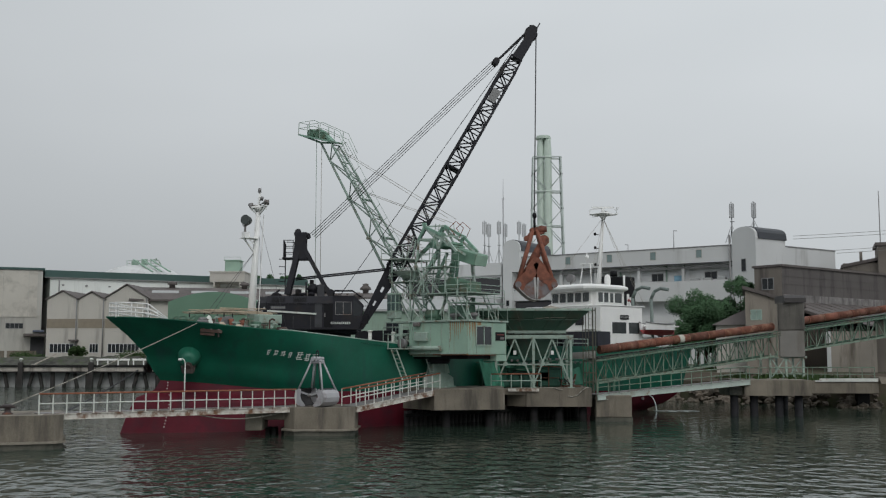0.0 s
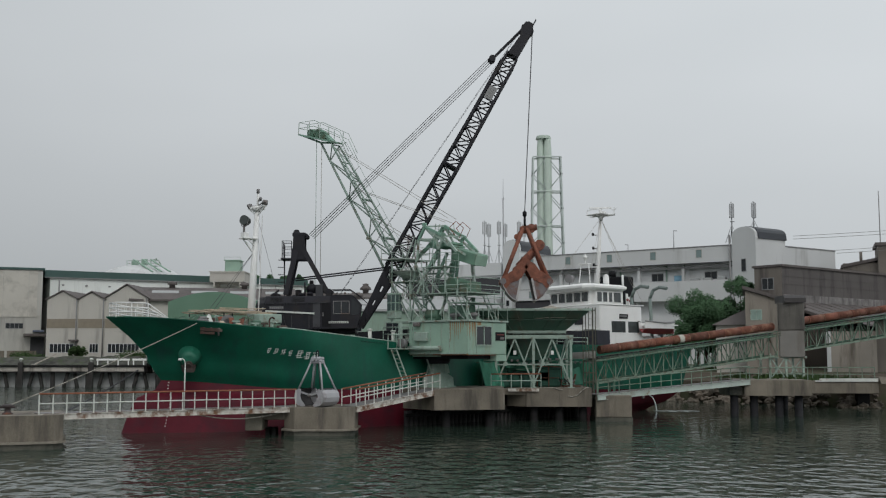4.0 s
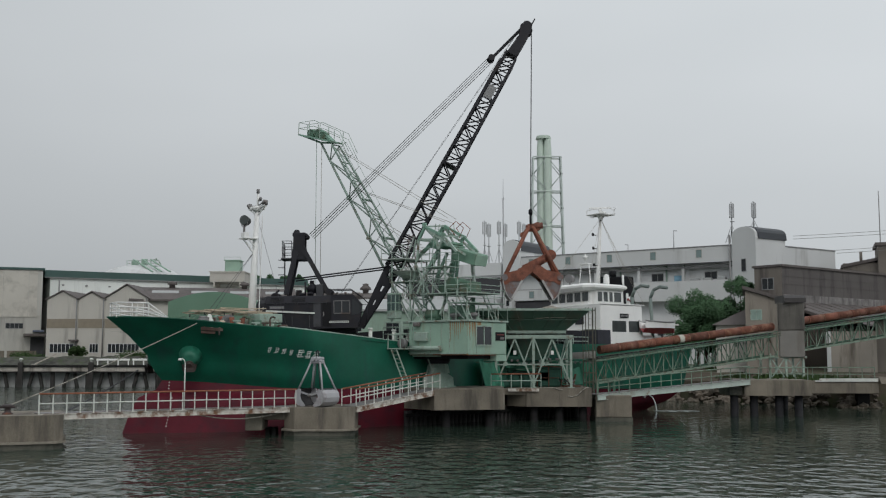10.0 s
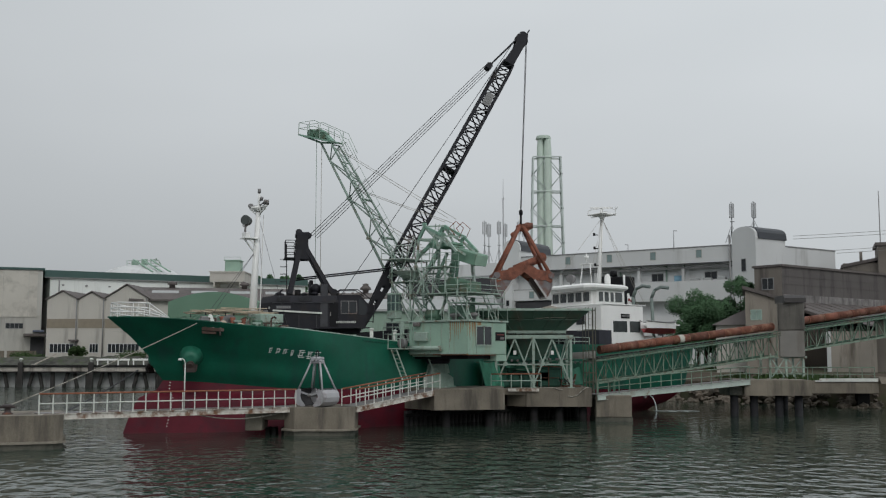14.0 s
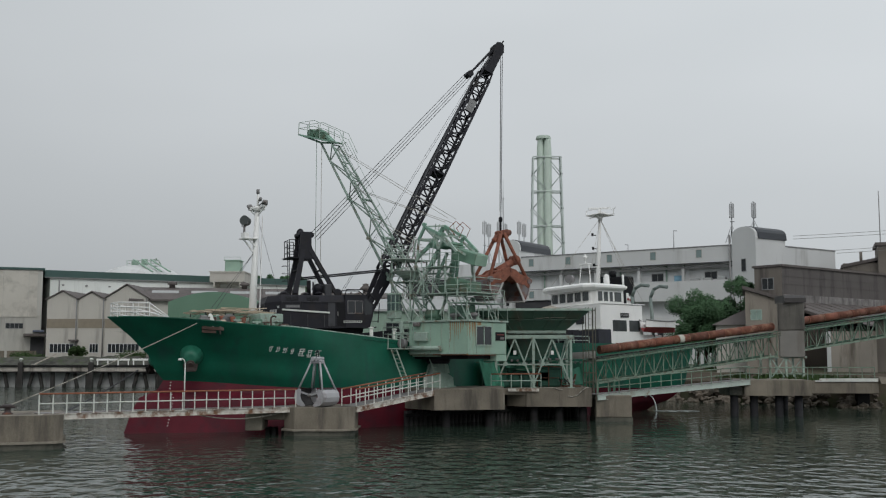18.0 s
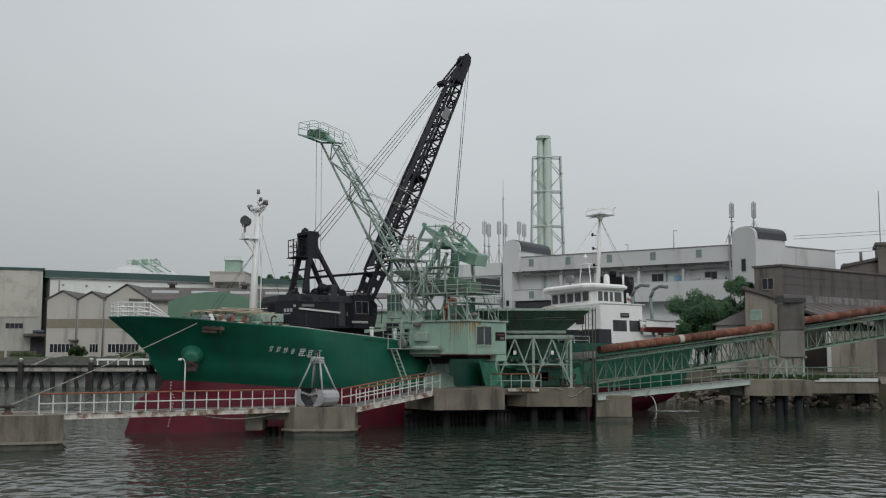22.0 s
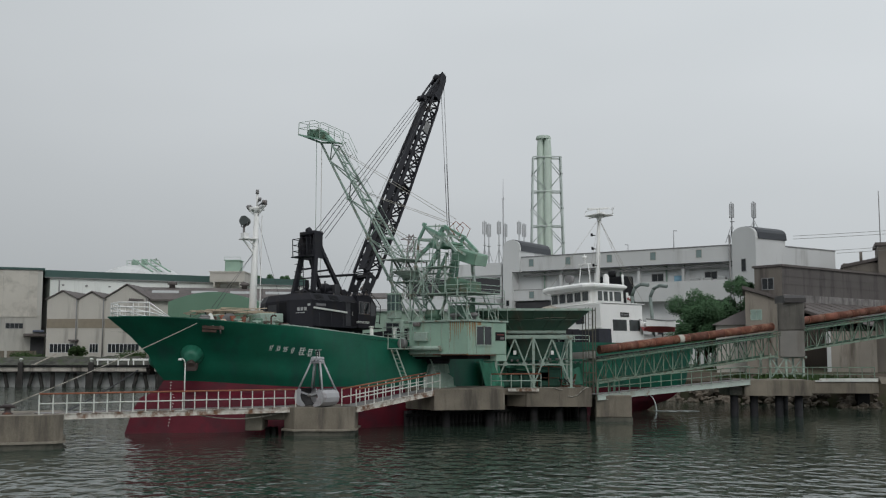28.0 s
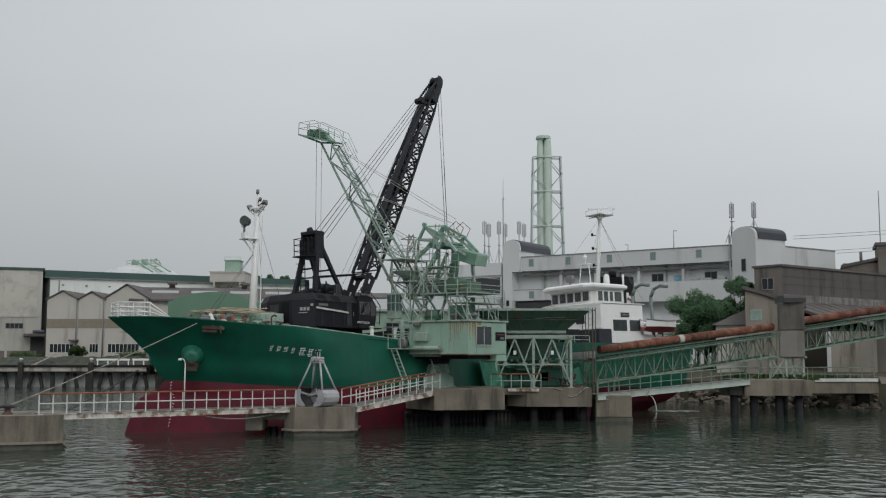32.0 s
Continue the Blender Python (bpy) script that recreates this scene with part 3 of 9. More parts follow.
            part("short_brace", Shape().bar((x1 - .1, y, 6.15), ((x1 + m) / 2 - .02, y, 4.35), 0.09), mint_steel, ob)
            for gx in ((x0 + m) / 2, (x1 + m) / 2):
                part("gusset", Shape().tube((gx, y - .07, 4.3), (gx, y - .03, 4.3), .17, n=8), mint_steel, ob)
    for x in (5.72, 8.57):
        part("notice_plate", Shape().box(x - .11, x + .11, 79.8, 79.83, 5.0, 5.3).box(x - .06, x + .06, 79.79, 79.8, 5.08, 5.15), white_paint, ob, "small white notice plate")
    part("rolled_tarp", Shape().tube((4.7, 80.75, 4.72), (6.9, 80.85, 4.62), .24, .2, 9), tarp_green, ob, "rolled green tarpaulin")
    # things left on the pier under the hopper
    crate = thing("covered_bin", "dark green sheeted bin in a rusty frame under the hopper", "bin")
    part("sheet_body", Shape().cbox(7.35, 9.15, 81.6, 82.7, 2.5, 3.95, .12), tarp_green, crate)
    for x in (7.3, 8.2, 9.2):
        part("frame_post", Shape().bar((x, 81.55, 2.5), (x, 81.55, 4.1), .08), rust_brown, crate)
    part("frame_rail", Shape().bar((7.3, 81.55, 4.1), (9.2, 81.55, 4.05), .08).bar((7.3, 81.55, 3.2), (9.2, 81.55, 3.2), .06), rust_brown, crate)
    part("cover_fold", Shape().tube((7.35, 81.6, 3.98), (9.15, 81.65, 3.92), .10, n=7), tarp_green, crate)
    heap = thing("scrap_pile", "pile of rusty bars and timber under the hopper", "scrap")
    rnd = random.Random(5)
    for k in range(11):
        x, y = rnd.uniform(9.5, 10.5), rnd.uniform(81.2, 82.6)
        part("scrap_bar", Shape().bar((x, y, 2.55 + .05 * k), (x + rnd.uniform(-.9, .6), y + rnd.uniform(-.4, .4), 2.7 + rnd.uniform(.1, 1.0)), rnd.uniform(.06, .16), .08), rnd.choice((rust_brown, worn_steel, tarp_green, pile_dark)), heap)
    part("scrap_plate", Shape().cbox(9.3, 10.6, 81.0, 82.6, 2.5, 2.62, .03), rust_brown, heap)
    tarp = thing("tarp_heap", "crumpled green tarpaulin on the pier under the hopper", "tarpaulin")
    for k, (x, y, r) in enumerate(((4.6, 81.4, .75), (5.5, 81.2, .6), (6.3, 81.6, .7))):
        part("fold", Shape().lathe([(r, 0), (r * .92, .35), (r * .6, .75 + .1 * k), (r * .2, .95)], (x, y, 2.5), 7), tarp_green, tarp)
    line = thing("loose_rope", "pale rope draped over the edge of the hopper pier", "rope")
    part("strand", Shape().path([(11.0, 79.5, 2.53), (10.75, 79.15, 2.52), (10.45, 79.13, 2.3), (10.15, 79.13, 2.0), (9.75, 79.13, 1.86), (9.4, 79.13, 1.88)], .035, 6).path([(7.6, 79.6, 2.53), (7.9, 79.3, 2.53), (8.4, 79.15, 2.5), (8.75, 79.13, 2.38), (9.0, 79.13, 2.36)], .03, 6), rope_light, line)
    # ladder tower beside it
    lt = thing("access_frame", "slender dark green steel access frame with a ladder", "frame")
    frame_brown = material("frame_brown", (0.085, 0.085, 0.065), .8, vary=.3, stain=RUST, stain_amount=.15)
    for x in (10.95, 11.7):
        for y in (80.3, 82.0):
            part("upright", Shape().bar((x, y, 1.95), (x, y, 8.6), 0.06), frame_brown, lt)
    for z in (3.6, 5.3, 6.9, 8.4):
        part("ring_beam", Shape().bar((10.95, 80.3, z), (11.7, 80.3, z), .05).bar((10.95, 82, z), (11.7, 82, z), .05).bar((10.95, 80.3, z), (10.95, 82, z), .05).bar((11.7, 80.3, z), (11.7, 82, z), .05), frame_brown, lt)
    part("ladder_stile", Shape().bar((11.15, 80.2, 2.0), (11.15, 80.2, 8.6), .05).bar((11.5, 80.2, 2.0), (11.5, 80.2, 8.6), .05), frame_brown, lt)
    rung = Shape().bar((11.15, 80.2, 0), (11.5, 80.2, 0), .03).mesh("rung", frame_brown)
    for k in range(14):
        reuse("rung", rung, lt, Matrix.Translation((0, 0, 2.2 + k * 0.46)))


def build_screen():
    cloth = material("green_tarpaulin", (0.016, 0.145, 0.082), .6, vary=.3, scale=.6, stain=(0.008, 0.05, 0.035), stain_amount=.4, streak=True)
    s = Shape()
    n = 60
    for j in range(7):
        for i in range(n + 1):
            x = lerp(2.6, 12.6, i / n)
            s.v.append((x, 79.3 + (x - 2.6) * .869 + .13 * math.sin(i * .9 + j * .12) + .1 * math.sin(i * .37 + j * .5), 2.3 + j * .34 - .12 * math.sin(i * .45) * (j / 6)))
    for j in range(6):
        for i in range(n):
            k = j * (n + 1) + i
            s.f.append((k, k + 1, k + n + 2, k + n + 1)), s.smooth.append(True)
    ob = thing("spill_screen", "green tarpaulin spill screen hung between hopper and ship", "tarpaulin")
    part("cloth", s, cloth, ob)
    pale_cloth = material("lit_tarpaulin", (0.035, 0.20, 0.125), .65, vary=.35, scale=1.2, stain=(0.012, 0.09, 0.055), stain_amount=.4, streak=True)
    # sheets in two greens paint the light and shade of the folds
    for x0, x1, z0, z1, lean, m in ((2.7, 4.2, 2.55, 4.6, .5, pale_cloth), (4.6, 6.0, 4.0, 5.0, .2, pale_cloth), (6.5, 8.7, 2.6, 4.1, -.3, cloth), (9.0, 11.2, 2.6, 4.0, .4, pale_cloth), (4.0, 5.0, 2.55, 3.9, -.5, cloth)):
        sh = Shape()
        for j in range(5):
            for i in range(13):
                f, g = i / 12, j / 4
                sh.v.append((lerp(x0, x1, f) + lean * (1 - g), 78.85 + (lerp(x0, x1, f) - 2.6) * .869 + .10 * math.sin(f * 15 + g) - .25 * (1 - g), lerp(z0, z1, g) - .25 * math.sin(math.pi * f) * g))
        for j in range(4):
            for i in range(12):
                k = j * 13 + i
                sh.f.append((k, k + 1, k + 14, k + 13)), sh.smooth.append(True)
        part("tarpaulin_sheet", sh, m, ob, "paler green tarpaulin sheet, painted as a lit fold" if m is pale_cloth else "")
    part("hanging_rail", Shape().tube((2.5, 79.2, 4.4), (12.7, 88.1, 4.4), .05, n=6), green_steel, ob)
    for x in (3.0, 7.6, 12.2):
        part("upright", Shape().bar((x, 79.35 + (x - 2.6) * .869, 1.0), (x, 79.35 + (x - 2.6) * .869, 4.45), .08), green_steel, ob)


# ---- conveyors ----
cover_rust = material("cover_rust", (0.150, 0.054, 0.034), 0.85, vary=0.55, scale=1.6, grain=9, stain=(0.25, 0.135, 0.085), stain_amount=0.40, stain_scale=1.7, bump=0.3, vary_object=0.32)


patch_white = material("patch_white", (0.52, 0.52, 0.46), 0.7, vary=0.15, stain=(0.3, 0.24, 0.19), stain_amount=0.15)


def conveyor(p, q, bays, label, hood=False):
    """A trussed belt gallery between two points of its top chord's near side, with a half-round rusty cover."""
    ob = thing("conveyor_gallery", label, "conveyor")
    p, q = Vector(p), Vector(q)
    d = q - p
    flat = Vector((d.x, d.y, 0)).normalized()
    back = Vector((-flat.y, flat.x, 0)) * 1.7
    drop = Vector((0, 0, -1.75))
    # far side takes the darker green, its shade set in the colour
    for k, o in enumerate((Vector(), back)):
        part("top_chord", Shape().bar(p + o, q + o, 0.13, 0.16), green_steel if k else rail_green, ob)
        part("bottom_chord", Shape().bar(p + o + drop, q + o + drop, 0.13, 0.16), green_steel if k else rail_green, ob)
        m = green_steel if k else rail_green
        for i in range(bays + 1):
            a = p + o + d * (i / bays)
            part("upright", Shape().bar(a, a + drop, 0.08), m, ob)
            if i < bays:
                b = p + o + d * ((i + 1) / bays)
                part("diagonal", Shape().bar(a, b + drop, 0.06) if i % 2 else Shape().bar(b, a + drop, 0.06), m, ob)
    for i in range(bays + 1):
        a = p + d * (i / bays)
        part("cross_beam", Shape().bar(a, a + back, 0.08), green_steel, ob)
        part("cross_beam", Shape().bar(a + drop, a + drop + back, 0.08), green_steel, ob)
    part("belt", Shape().bar(p + back / 2 + Vector((0, 0, .25)), q + back / 2 + Vector((0, 0, .25)), 0.9, 0.04), black_paint, ob, "black rubber belt")
    n = round(d.length / 1.9)
    skip = .75 / d.length if hood else 0
    along_top = lambda f: p + d * (skip + (1 - skip) * f) + back * .35
    for i in range(n):
        a, b = along_top(i / n), along_top((i + 0.985) / n)
        up = Vector((0, 0, 0.80))
        part("cover", Shape().tube(a + up, b + up, 0.34, n=16), cover_rust, ob, "rusty rounded belt cover")
        if bays > 16 and i == round(n * 0.36):
            part("cover_patch", Shape().tube(a.lerp(b, .35) + up, a.lerp(b, .62) + up, 0.355, n=16), patch_white, ob, "dull white cover sheet")
        part("cover_band", Shape().tube(b + up - d.normalized() * .04, b + up + d.normalized() * .07, 0.365, n=16), cover_rust, ob)
    for i in range(bays * 2):
        a = p + d * ((i + .5) / bays / 2) + back * .5
        part("idler", Shape().tube(a - back * .3 + Vector((0, 0, .12)), a + back * .3 + Vector((0, 0, .12)), .08, n=6), worn_steel, ob)
    if hood:
        tail = Shape()
        for k in range(9):
            a0, a1 = math.pi * k / 9, math.pi * (k + 1) / 9
            tail.add([p + back * .4 + Vector((dx, .55 * math.cos(a), .25 + .55 * math.sin(a) - dz)) for a in (a0, a1) for dx, dz in ((-1.5, .12), (.35, 0))], [(0, 1, 3, 2)], True)
        part("tail_hood", tail, material("hood_canvas", (0.17, 0.165, 0.15), .9, vary=.25, scale=2), ob, "grey canvas hood over the belt's tail")
        for k in range(5):
            a = p + back * .5 + Vector((-1.6 + k * .42, -.3, -.1))
            part("tail_roller", Shape().tube(a, a + Vector((.12, .9, 0)), .1, n=8), worn_steel, ob)
    for o in (Vector((0, 0, .2)), Vector((0, 0, .4))):
        part("hand_rail", Shape().tube(p - back * .28 + o, q - back * .28 + o, 0.03, n=5), green_steel, ob)
    part("side_walk", Shape().bar(p - back * .16, q - back * .16, 0.5, 0.04), green_steel, ob)
    for i in range(bays * 2 + 1):
        a = p - back * .28 + d * (i / bays / 2)
        part("rail_post", Shape().bar(a, a + Vector((0, 0, .4)), .04), green_steel, ob)
    return ob


def build_conveyors():
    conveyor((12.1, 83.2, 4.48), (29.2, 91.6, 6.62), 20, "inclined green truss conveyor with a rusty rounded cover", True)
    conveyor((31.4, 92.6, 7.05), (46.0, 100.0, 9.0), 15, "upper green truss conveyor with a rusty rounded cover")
    foot = thing("conveyor_trestle", "green steel trestle under the conveyor's foot", "trestle")
    for x, y in ((12.2, 83.0), (12.2, 85.2), (13.6, 83.6), (13.6, 85.8)):
        part("leg", Shape().bar((x, y, -2.5), (x, y, 2.9), 0.18), green_steel, foot)
    part("cross_head", Shape().bar((12.2, 83, 2.75), (12.2, 85.2, 2.75), .18).bar((13.6, 83.6, 2.8), (13.6, 85.8, 2.8), .18), green_steel, foot)
    clad = material("tower_cladding", (0.15, 0.14, 0.125), 0.55, 0.25, vary=0.15, scale=0.8, stain=(0.06, 0.055, 0.05), stain_amount=0.5, streak=True)
    clad_pale = material("tower_cladding_pale", (0.215, 0.205, 0.19), 0.6, 0.1, vary=0.12, scale=0.8, stain=(0.14, 0.12, 0.1), stain_amount=0.35, streak=True)
    ob = thing("transfer_tower", "tall stained sheet-metal transfer tower on a braced steel trestle", "tower")
    turn = Matrix.Translation((29.35, 91.6, 0)) @ Matrix.Rotation(radians(-17), 4, "Z")
    part("upper_casing", Shape().cbox(0, 2.2, 0, 3.0, 7.1, 9.5, .05, turn), clad, ob)
    part("lower_casing", Shape().cbox(.05, 2.15, .05, 2.9, 4.75, 7.096, .05, turn), clad_pale, ob, "paler lower sheet-metal casing")
    part("cap", Shape().prism([(90.9, 9.5), (93.6, 9.5), (93.6, 10.15), (91.3, 10.15), (90.9, 9.9)], 29.75, 31.6, Matrix(((0, 0, 1, 0), (1, 0, 0, 0), (0, 1, 0, 0), (0, 0, 0, 1)))), material("dark_sheet", (0.05, 0.045, 0.045), 0.5, 0.2), ob, "dark rounded cap")
    corr = Shape()
    for k in range(18):
        corr.box(.05 + k * .12, .10 + k * .12, -.03, 0, 7.15, 9.45, turn)
    part("corrugation", corr, clad, ob)
    for x in (28.6, 30.0, 31.5):
        for y in (91.8, 94.5):
            part("leg", Shape().bar((x, y, 2.7), (x, y, 5.1), 0.18), mint_steel, ob)
    for x0, x1 in ((28.6, 30.0), (30.0, 31.5)):
        part("brace", Shape().bar((x0, 91.8, 2.8), (x1, 91.8, 4.8), .08), mint_steel, ob)
        part("brace", Shape().bar((x1, 91.8, 2.8), (x0, 91.8, 4.8), .08), mint_steel, ob)
    part("head_beam", Shape().bar((28.4, 91.8, 4.75), (31.8, 91.8, 4.75), .2), mint_steel, ob)


# ---- buildings ----
def frame_at(xa, ya, xb, yb, z):
    """A facade's space: x along it from a to b, y inwards, z up from its base."""
    a = math.atan2(yb - ya, xb - xa)
    return Matrix.Translation((xa, ya, z)) @ Matrix.Rotation(a, 4, "Z")


def window(parent, x, z, w, h, mat_frame, panes=2, y=0.0, depth=0.12, name="window", glass=None):
    """A window set in a facade: frame, sill and panes."""
    s = Shape()
    f = 0.07
    s.box(x, x + w, y - 0.04, y + depth, z, z + f).box(x, x + w, y - 0.04, y + depth, z + h - f, z + h)
    for i in range(panes + 1):
        c = x + (w - f) * i / panes
        s.box(c, c + f, y - 0.04, y + depth, z + f, z + h - f)
    win = part(name, s, mat_frame, parent)
    part("pane", Shape().box(x + .02, x + w - .02, y - 0.012, y + 0.0, z + .02, z + h - .02), glass or dark_glass, win, "glass pane")
    return win


ROLL = Matrix(((0, 0, 1, 0), (1, 0, 0, 0), (0, 1, 0, 0), (0, 0, 0, 1)))  # outline (y, z), drawn along x
FRONT = Matrix(((1, 0, 0, 0), (0, 0, 1, 0), (0, 1, 0, 0), (0, 0, 0, 1)))  # outline (x, z), drawn along y

wall_beige = material("wall_beige", (0.495, 0.472, 0.43), 0.85, vary=0.07, scale=0.3, stain=(0.31, 0.29, 0.265), stain_amount=0.2, streak=True, stain_scale=0.5, bump=0.1)
wall_grey = material("wall_grey", (0.455, 0.445, 0.41), 0.85, vary=0.10, scale=0.3, stain=(0.27, 0.26, 0.235), stain_amount=0.35, streak=True, stain_scale=0.4, bump=0.1)
wall_white = material("wall_white", (0.60, 0.61, 0.61), 0.8, vary=0.06, scale=0.2, stain=(0.38, 0.38, 0.37), stain_amount=0.2, streak=True, stain_scale=0.3, bump=0.05)
band_brown = material("band_brown", (0.25, 0.215, 0.165), 0.85, vary=0.1)
roof_grey = material("roof_grey", (0.115, 0.10, 0.095), 0.8, vary=0.2, scale=0.4, stain=(0.06, 0.05, 0.05), stain_amount=0.3, streak=False)
roof_pale = material("roof_pale", (0.36, 0.37, 0.37), 0.6, vary=0.1)
roof_green = material("roof_green", (0.045, 0.095, 0.085), 0.6, vary=0.15, scale=0.3)
sheet_green = material("sheet_green", (0.13, 0.235, 0.165), 0.7, vary=0.1, scale=0.2)
sheet_green_pale = material("sheet_green_pale", (0.26, 0.36, 0.29), 0.75, vary=0.08, scale=0.3, stain=(0.2, 0.24, 0.2), stain_amount=0.25, streak=True)
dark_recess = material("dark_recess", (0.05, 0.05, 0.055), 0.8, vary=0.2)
frame_grey = material("frame_grey", (0.22, 0.22, 0.22), 0.5, vary=0.1)
factory_brown = material("factory_brown", (0.175, 0.155, 0.135), 0.85, vary=0.15, scale=0.3, stain=(0.075, 0.065, 0.06), stain_amount=0.4, streak=True, stain_scale=0.6)
factory_dark = material("factory_dark", (0.098, 0.088, 0.085), 0.75, vary=0.2, scale=0.3, stain=(0.04, 0.035, 0.035), stain_amount=0.4, streak=True, stain_scale=0.8)
# chimney_green is lightened and greyed to paint in distance haze
chimney_green = material("chimney_green", (0.50, 0.585, 0.515), 0.6, vary=0.08, scale=0.4, stain=(0.30, 0.35, 0.30), stain_amount=0.2, streak=True)
vault_dark = material("vault_dark", (0.028, 0.032, 0.040), 0.5, vary=0.2, scale=0.5)
antenna_grey = material("antenna_grey", (0.40, 0.41, 0.42), 0.5, 0.2, vary=0.1)


def corrugate(parent, x0, x1, z0, z1, y, step, mat):
    s = Shape()
    n = int((x1 - x0) / step)
    for i in range(n):
        s.box(x0 + i * step, x0 + i * step + step * .45, y - 0.05, y, z0, z1)
    tagged(part("sheet_rib", s, mat, parent), kind="stuff")


def build_left_shore():
    # wharf on piles
    wh = thing("old_wharf", "old concrete wharf on dark piles across the water", "wharf")
    part("deck_beam", Shape().box(-130, -33, 158.6, 160.4, 2.35, 3.12), material("wharf_concrete", (0.43, 0.40, 0.36), 0.9, vary=0.3, scale=0.3, stain=(0.07, 0.06, 0.05), stain_amount=0.45, streak=True, stain_scale=0.5), wh)
    part("fender_beam", Shape().box(-130, -33, 158.4, 158.6, 3.02, 3.3), pile_dark, wh)
    part("lower_waling", Shape().box(-130, -33, 158.45, 158.6, 2.16, 2.34), pile_dark, wh)
    concrete_pale = material("concrete_pale", (0.33, 0.32, 0.29), .9, vary=.2, scale=.4, stain=(0.15, 0.14, 0.12), stain_amount=.4, streak=True)
    dark = material("old_pile", (0.03, 0.027, 0.025), 0.8, vary=0.4)
    vert = Shape().tube((0, 0, -2), (0, 0, 2.3), 0.36, n=8).mesh("wharf_leg", dark)
    lean = Shape().tube((-1.5, 0, -2), (-0.35, 0, 2.3), 0.29, n=8).tube((1.5, 0, -2), (0.55, 0, 2.3), 0.29, n=8).mesh("raking_leg", dark)
    fend = Shape().cbox(-0.42, 0.36, -0.3, 0.1, -1, 3.75, .08).mesh("fender_post", dark)
    cap = Shape().lathe([(.16, 0), (.15, .25), (.3, .36), (.3, .5), (.14, .6)], n=8).mesh("bollard_cap", rail_white)
    for i in range(18):
        x = -128 + i * 5.3
        reuse("wharf_leg", vert, wh, pose(x, 159.2, 0))
        reuse("raking_leg", lean, wh, pose(x + 2.6, 159.4, 0))
        if i % 2 == 0:
            reuse("fender_post", fend, wh, pose(x + 0.8, 158.3, 0))
            reuse("bollard_cap", cap, wh, pose(x + 0.8, 158.25, 3.75))
    part("back_wall", Shape().box(-130, -33, 160.4, 161.0, -2, 3.1), material("wharf_wall", (0.46, 0.47, 0.47), .9, vary=.35, scale=.6, stain=(0.20, 0.20, 0.19), stain_amount=.35, streak=True), wh)
    bank = Shape()
    nx, ny = 140, 7
    for v in range(ny + 1):
        for u in range(nx + 1):
            x, f = -118 + u * .55, v / ny
            bank.v.append((x, 161.0 + 3.4 * f + .2 * noise.noise(Vector((x, v, 2))), 3.0 + 1.55 * f ** .8 + .34 * noise.noise(Vector((x * .8, v * .9, 5))) * min(1, v)))
    for v in range(ny):
        for u in range(nx):
            k = v * (nx + 1) + u
            bank.f.append((k, k + 1, k + nx + 2, k + nx + 1)), bank.smooth.append(False)
    single("rubble_bank", bank, material("rubble", (0.070, 0.070, 0.062), .95, vary=.5, scale=1.4, grain=9, bump=.5, stain=(0.055, 0.075, 0.035), stain_amount=.45, stain_scale=.8), "grey rubble bank grown with weeds behind the wharf", "bank", "structure")
    plank = thing("loading_plank", "pale sloping plank ramp on the rubble bank", "ramp")
    part("board", Shape().bar((-62.4, 160.6, 3.45), (-59.6, 161.8, 5.0), .7, .16), material("ramp_board", (0.42, 0.38, 0.33), .9, vary=.3, scale=1), plank)
    part("foot_block", Shape().cbox(-62.9, -62.1, 160.3, 160.9, 3.1, 3.45, .05), concrete_pale, plank)
    bar = thing("white_barrier", "low white guard barriers on the wharf", "barrier")
    for x0, x1 in ((-53.0, -47.9), (-47.5, -42.5)):
        part("barrier_rail", Shape().cbox(x0, x1, 160.4, 160.6, 3.95, 4.25, .05), white_paint, bar)
        for k in range(4):
            x = lerp(x0 + .2, x1 - .2, k / 3)
            part("barrier_post", Shape().box(x - .08, x + .08, 160.42, 160.58, 3.25, 4.0), white_paint, bar)

    # tall grey hall at the far left
    hall = thing("grey_hall", "grey concrete-panelled industrial hall with a small window strip", "building", frame_at(-102.1, 164.8, -67.6, 178, 3.6))
    part("wall", Shape().box(0, 36.2, 0, 30, 0, 15.6), wall_grey, hall)
    hall_panel = material("hall_panel", (0.53, 0.505, 0.455), .85, vary=.1, scale=.25, stain=(0.36, 0.34, 0.305), stain_amount=.5, stain_scale=.32, streak=False, bump=.1)
    part("upper_facing", Shape().box(-.05, 35.4, -.12, 0, 7.6, 15.4), hall_panel, hall)
    for k in range(13):
        part("siding_lap", Shape().box(-.05, 35.4, -.13, -.12, 7.9 + k * .6, 7.96 + k * .6), hall_panel, hall)
    part("wall_lamp_hood", Shape().cbox(34.9, 36.7, -1.5, -.1, 5.0, 5.35, .05), material("hood_blue", (0.09, 0.11, 0.16), .6), hall, "small dark blue hood")
    for k in range(9):
        part("panel_joint", Shape().box(2 + k * 4.0, 2.08 + k * 4.0, -.16, -.12, 7.6, 15.6), wall_grey, hall)
    part("roof", Shape().box(-.3, 36.5, -.3, 30, 15.6, 15.95), roof_green, hall)
    window(hall, 30.6, 5.6, 2.8, 0.95, frame_grey, 4)
    part("canopy", Shape().box(33.5, 37.0, -2.4, 0, 4.3, 4.75), roof_grey, hall, "dark flat canopy")
    part("door_recess", Shape().box(34.6, 36.8, -.06, 0, 0, 4.2), dark_recess, hall)
    for k in range(7):
        part("plinth_panel", Shape().box(1 + k * 5.0, 5.6 + k * 5.0, -.08, 0, 0.1, 1.9), concrete, hall)

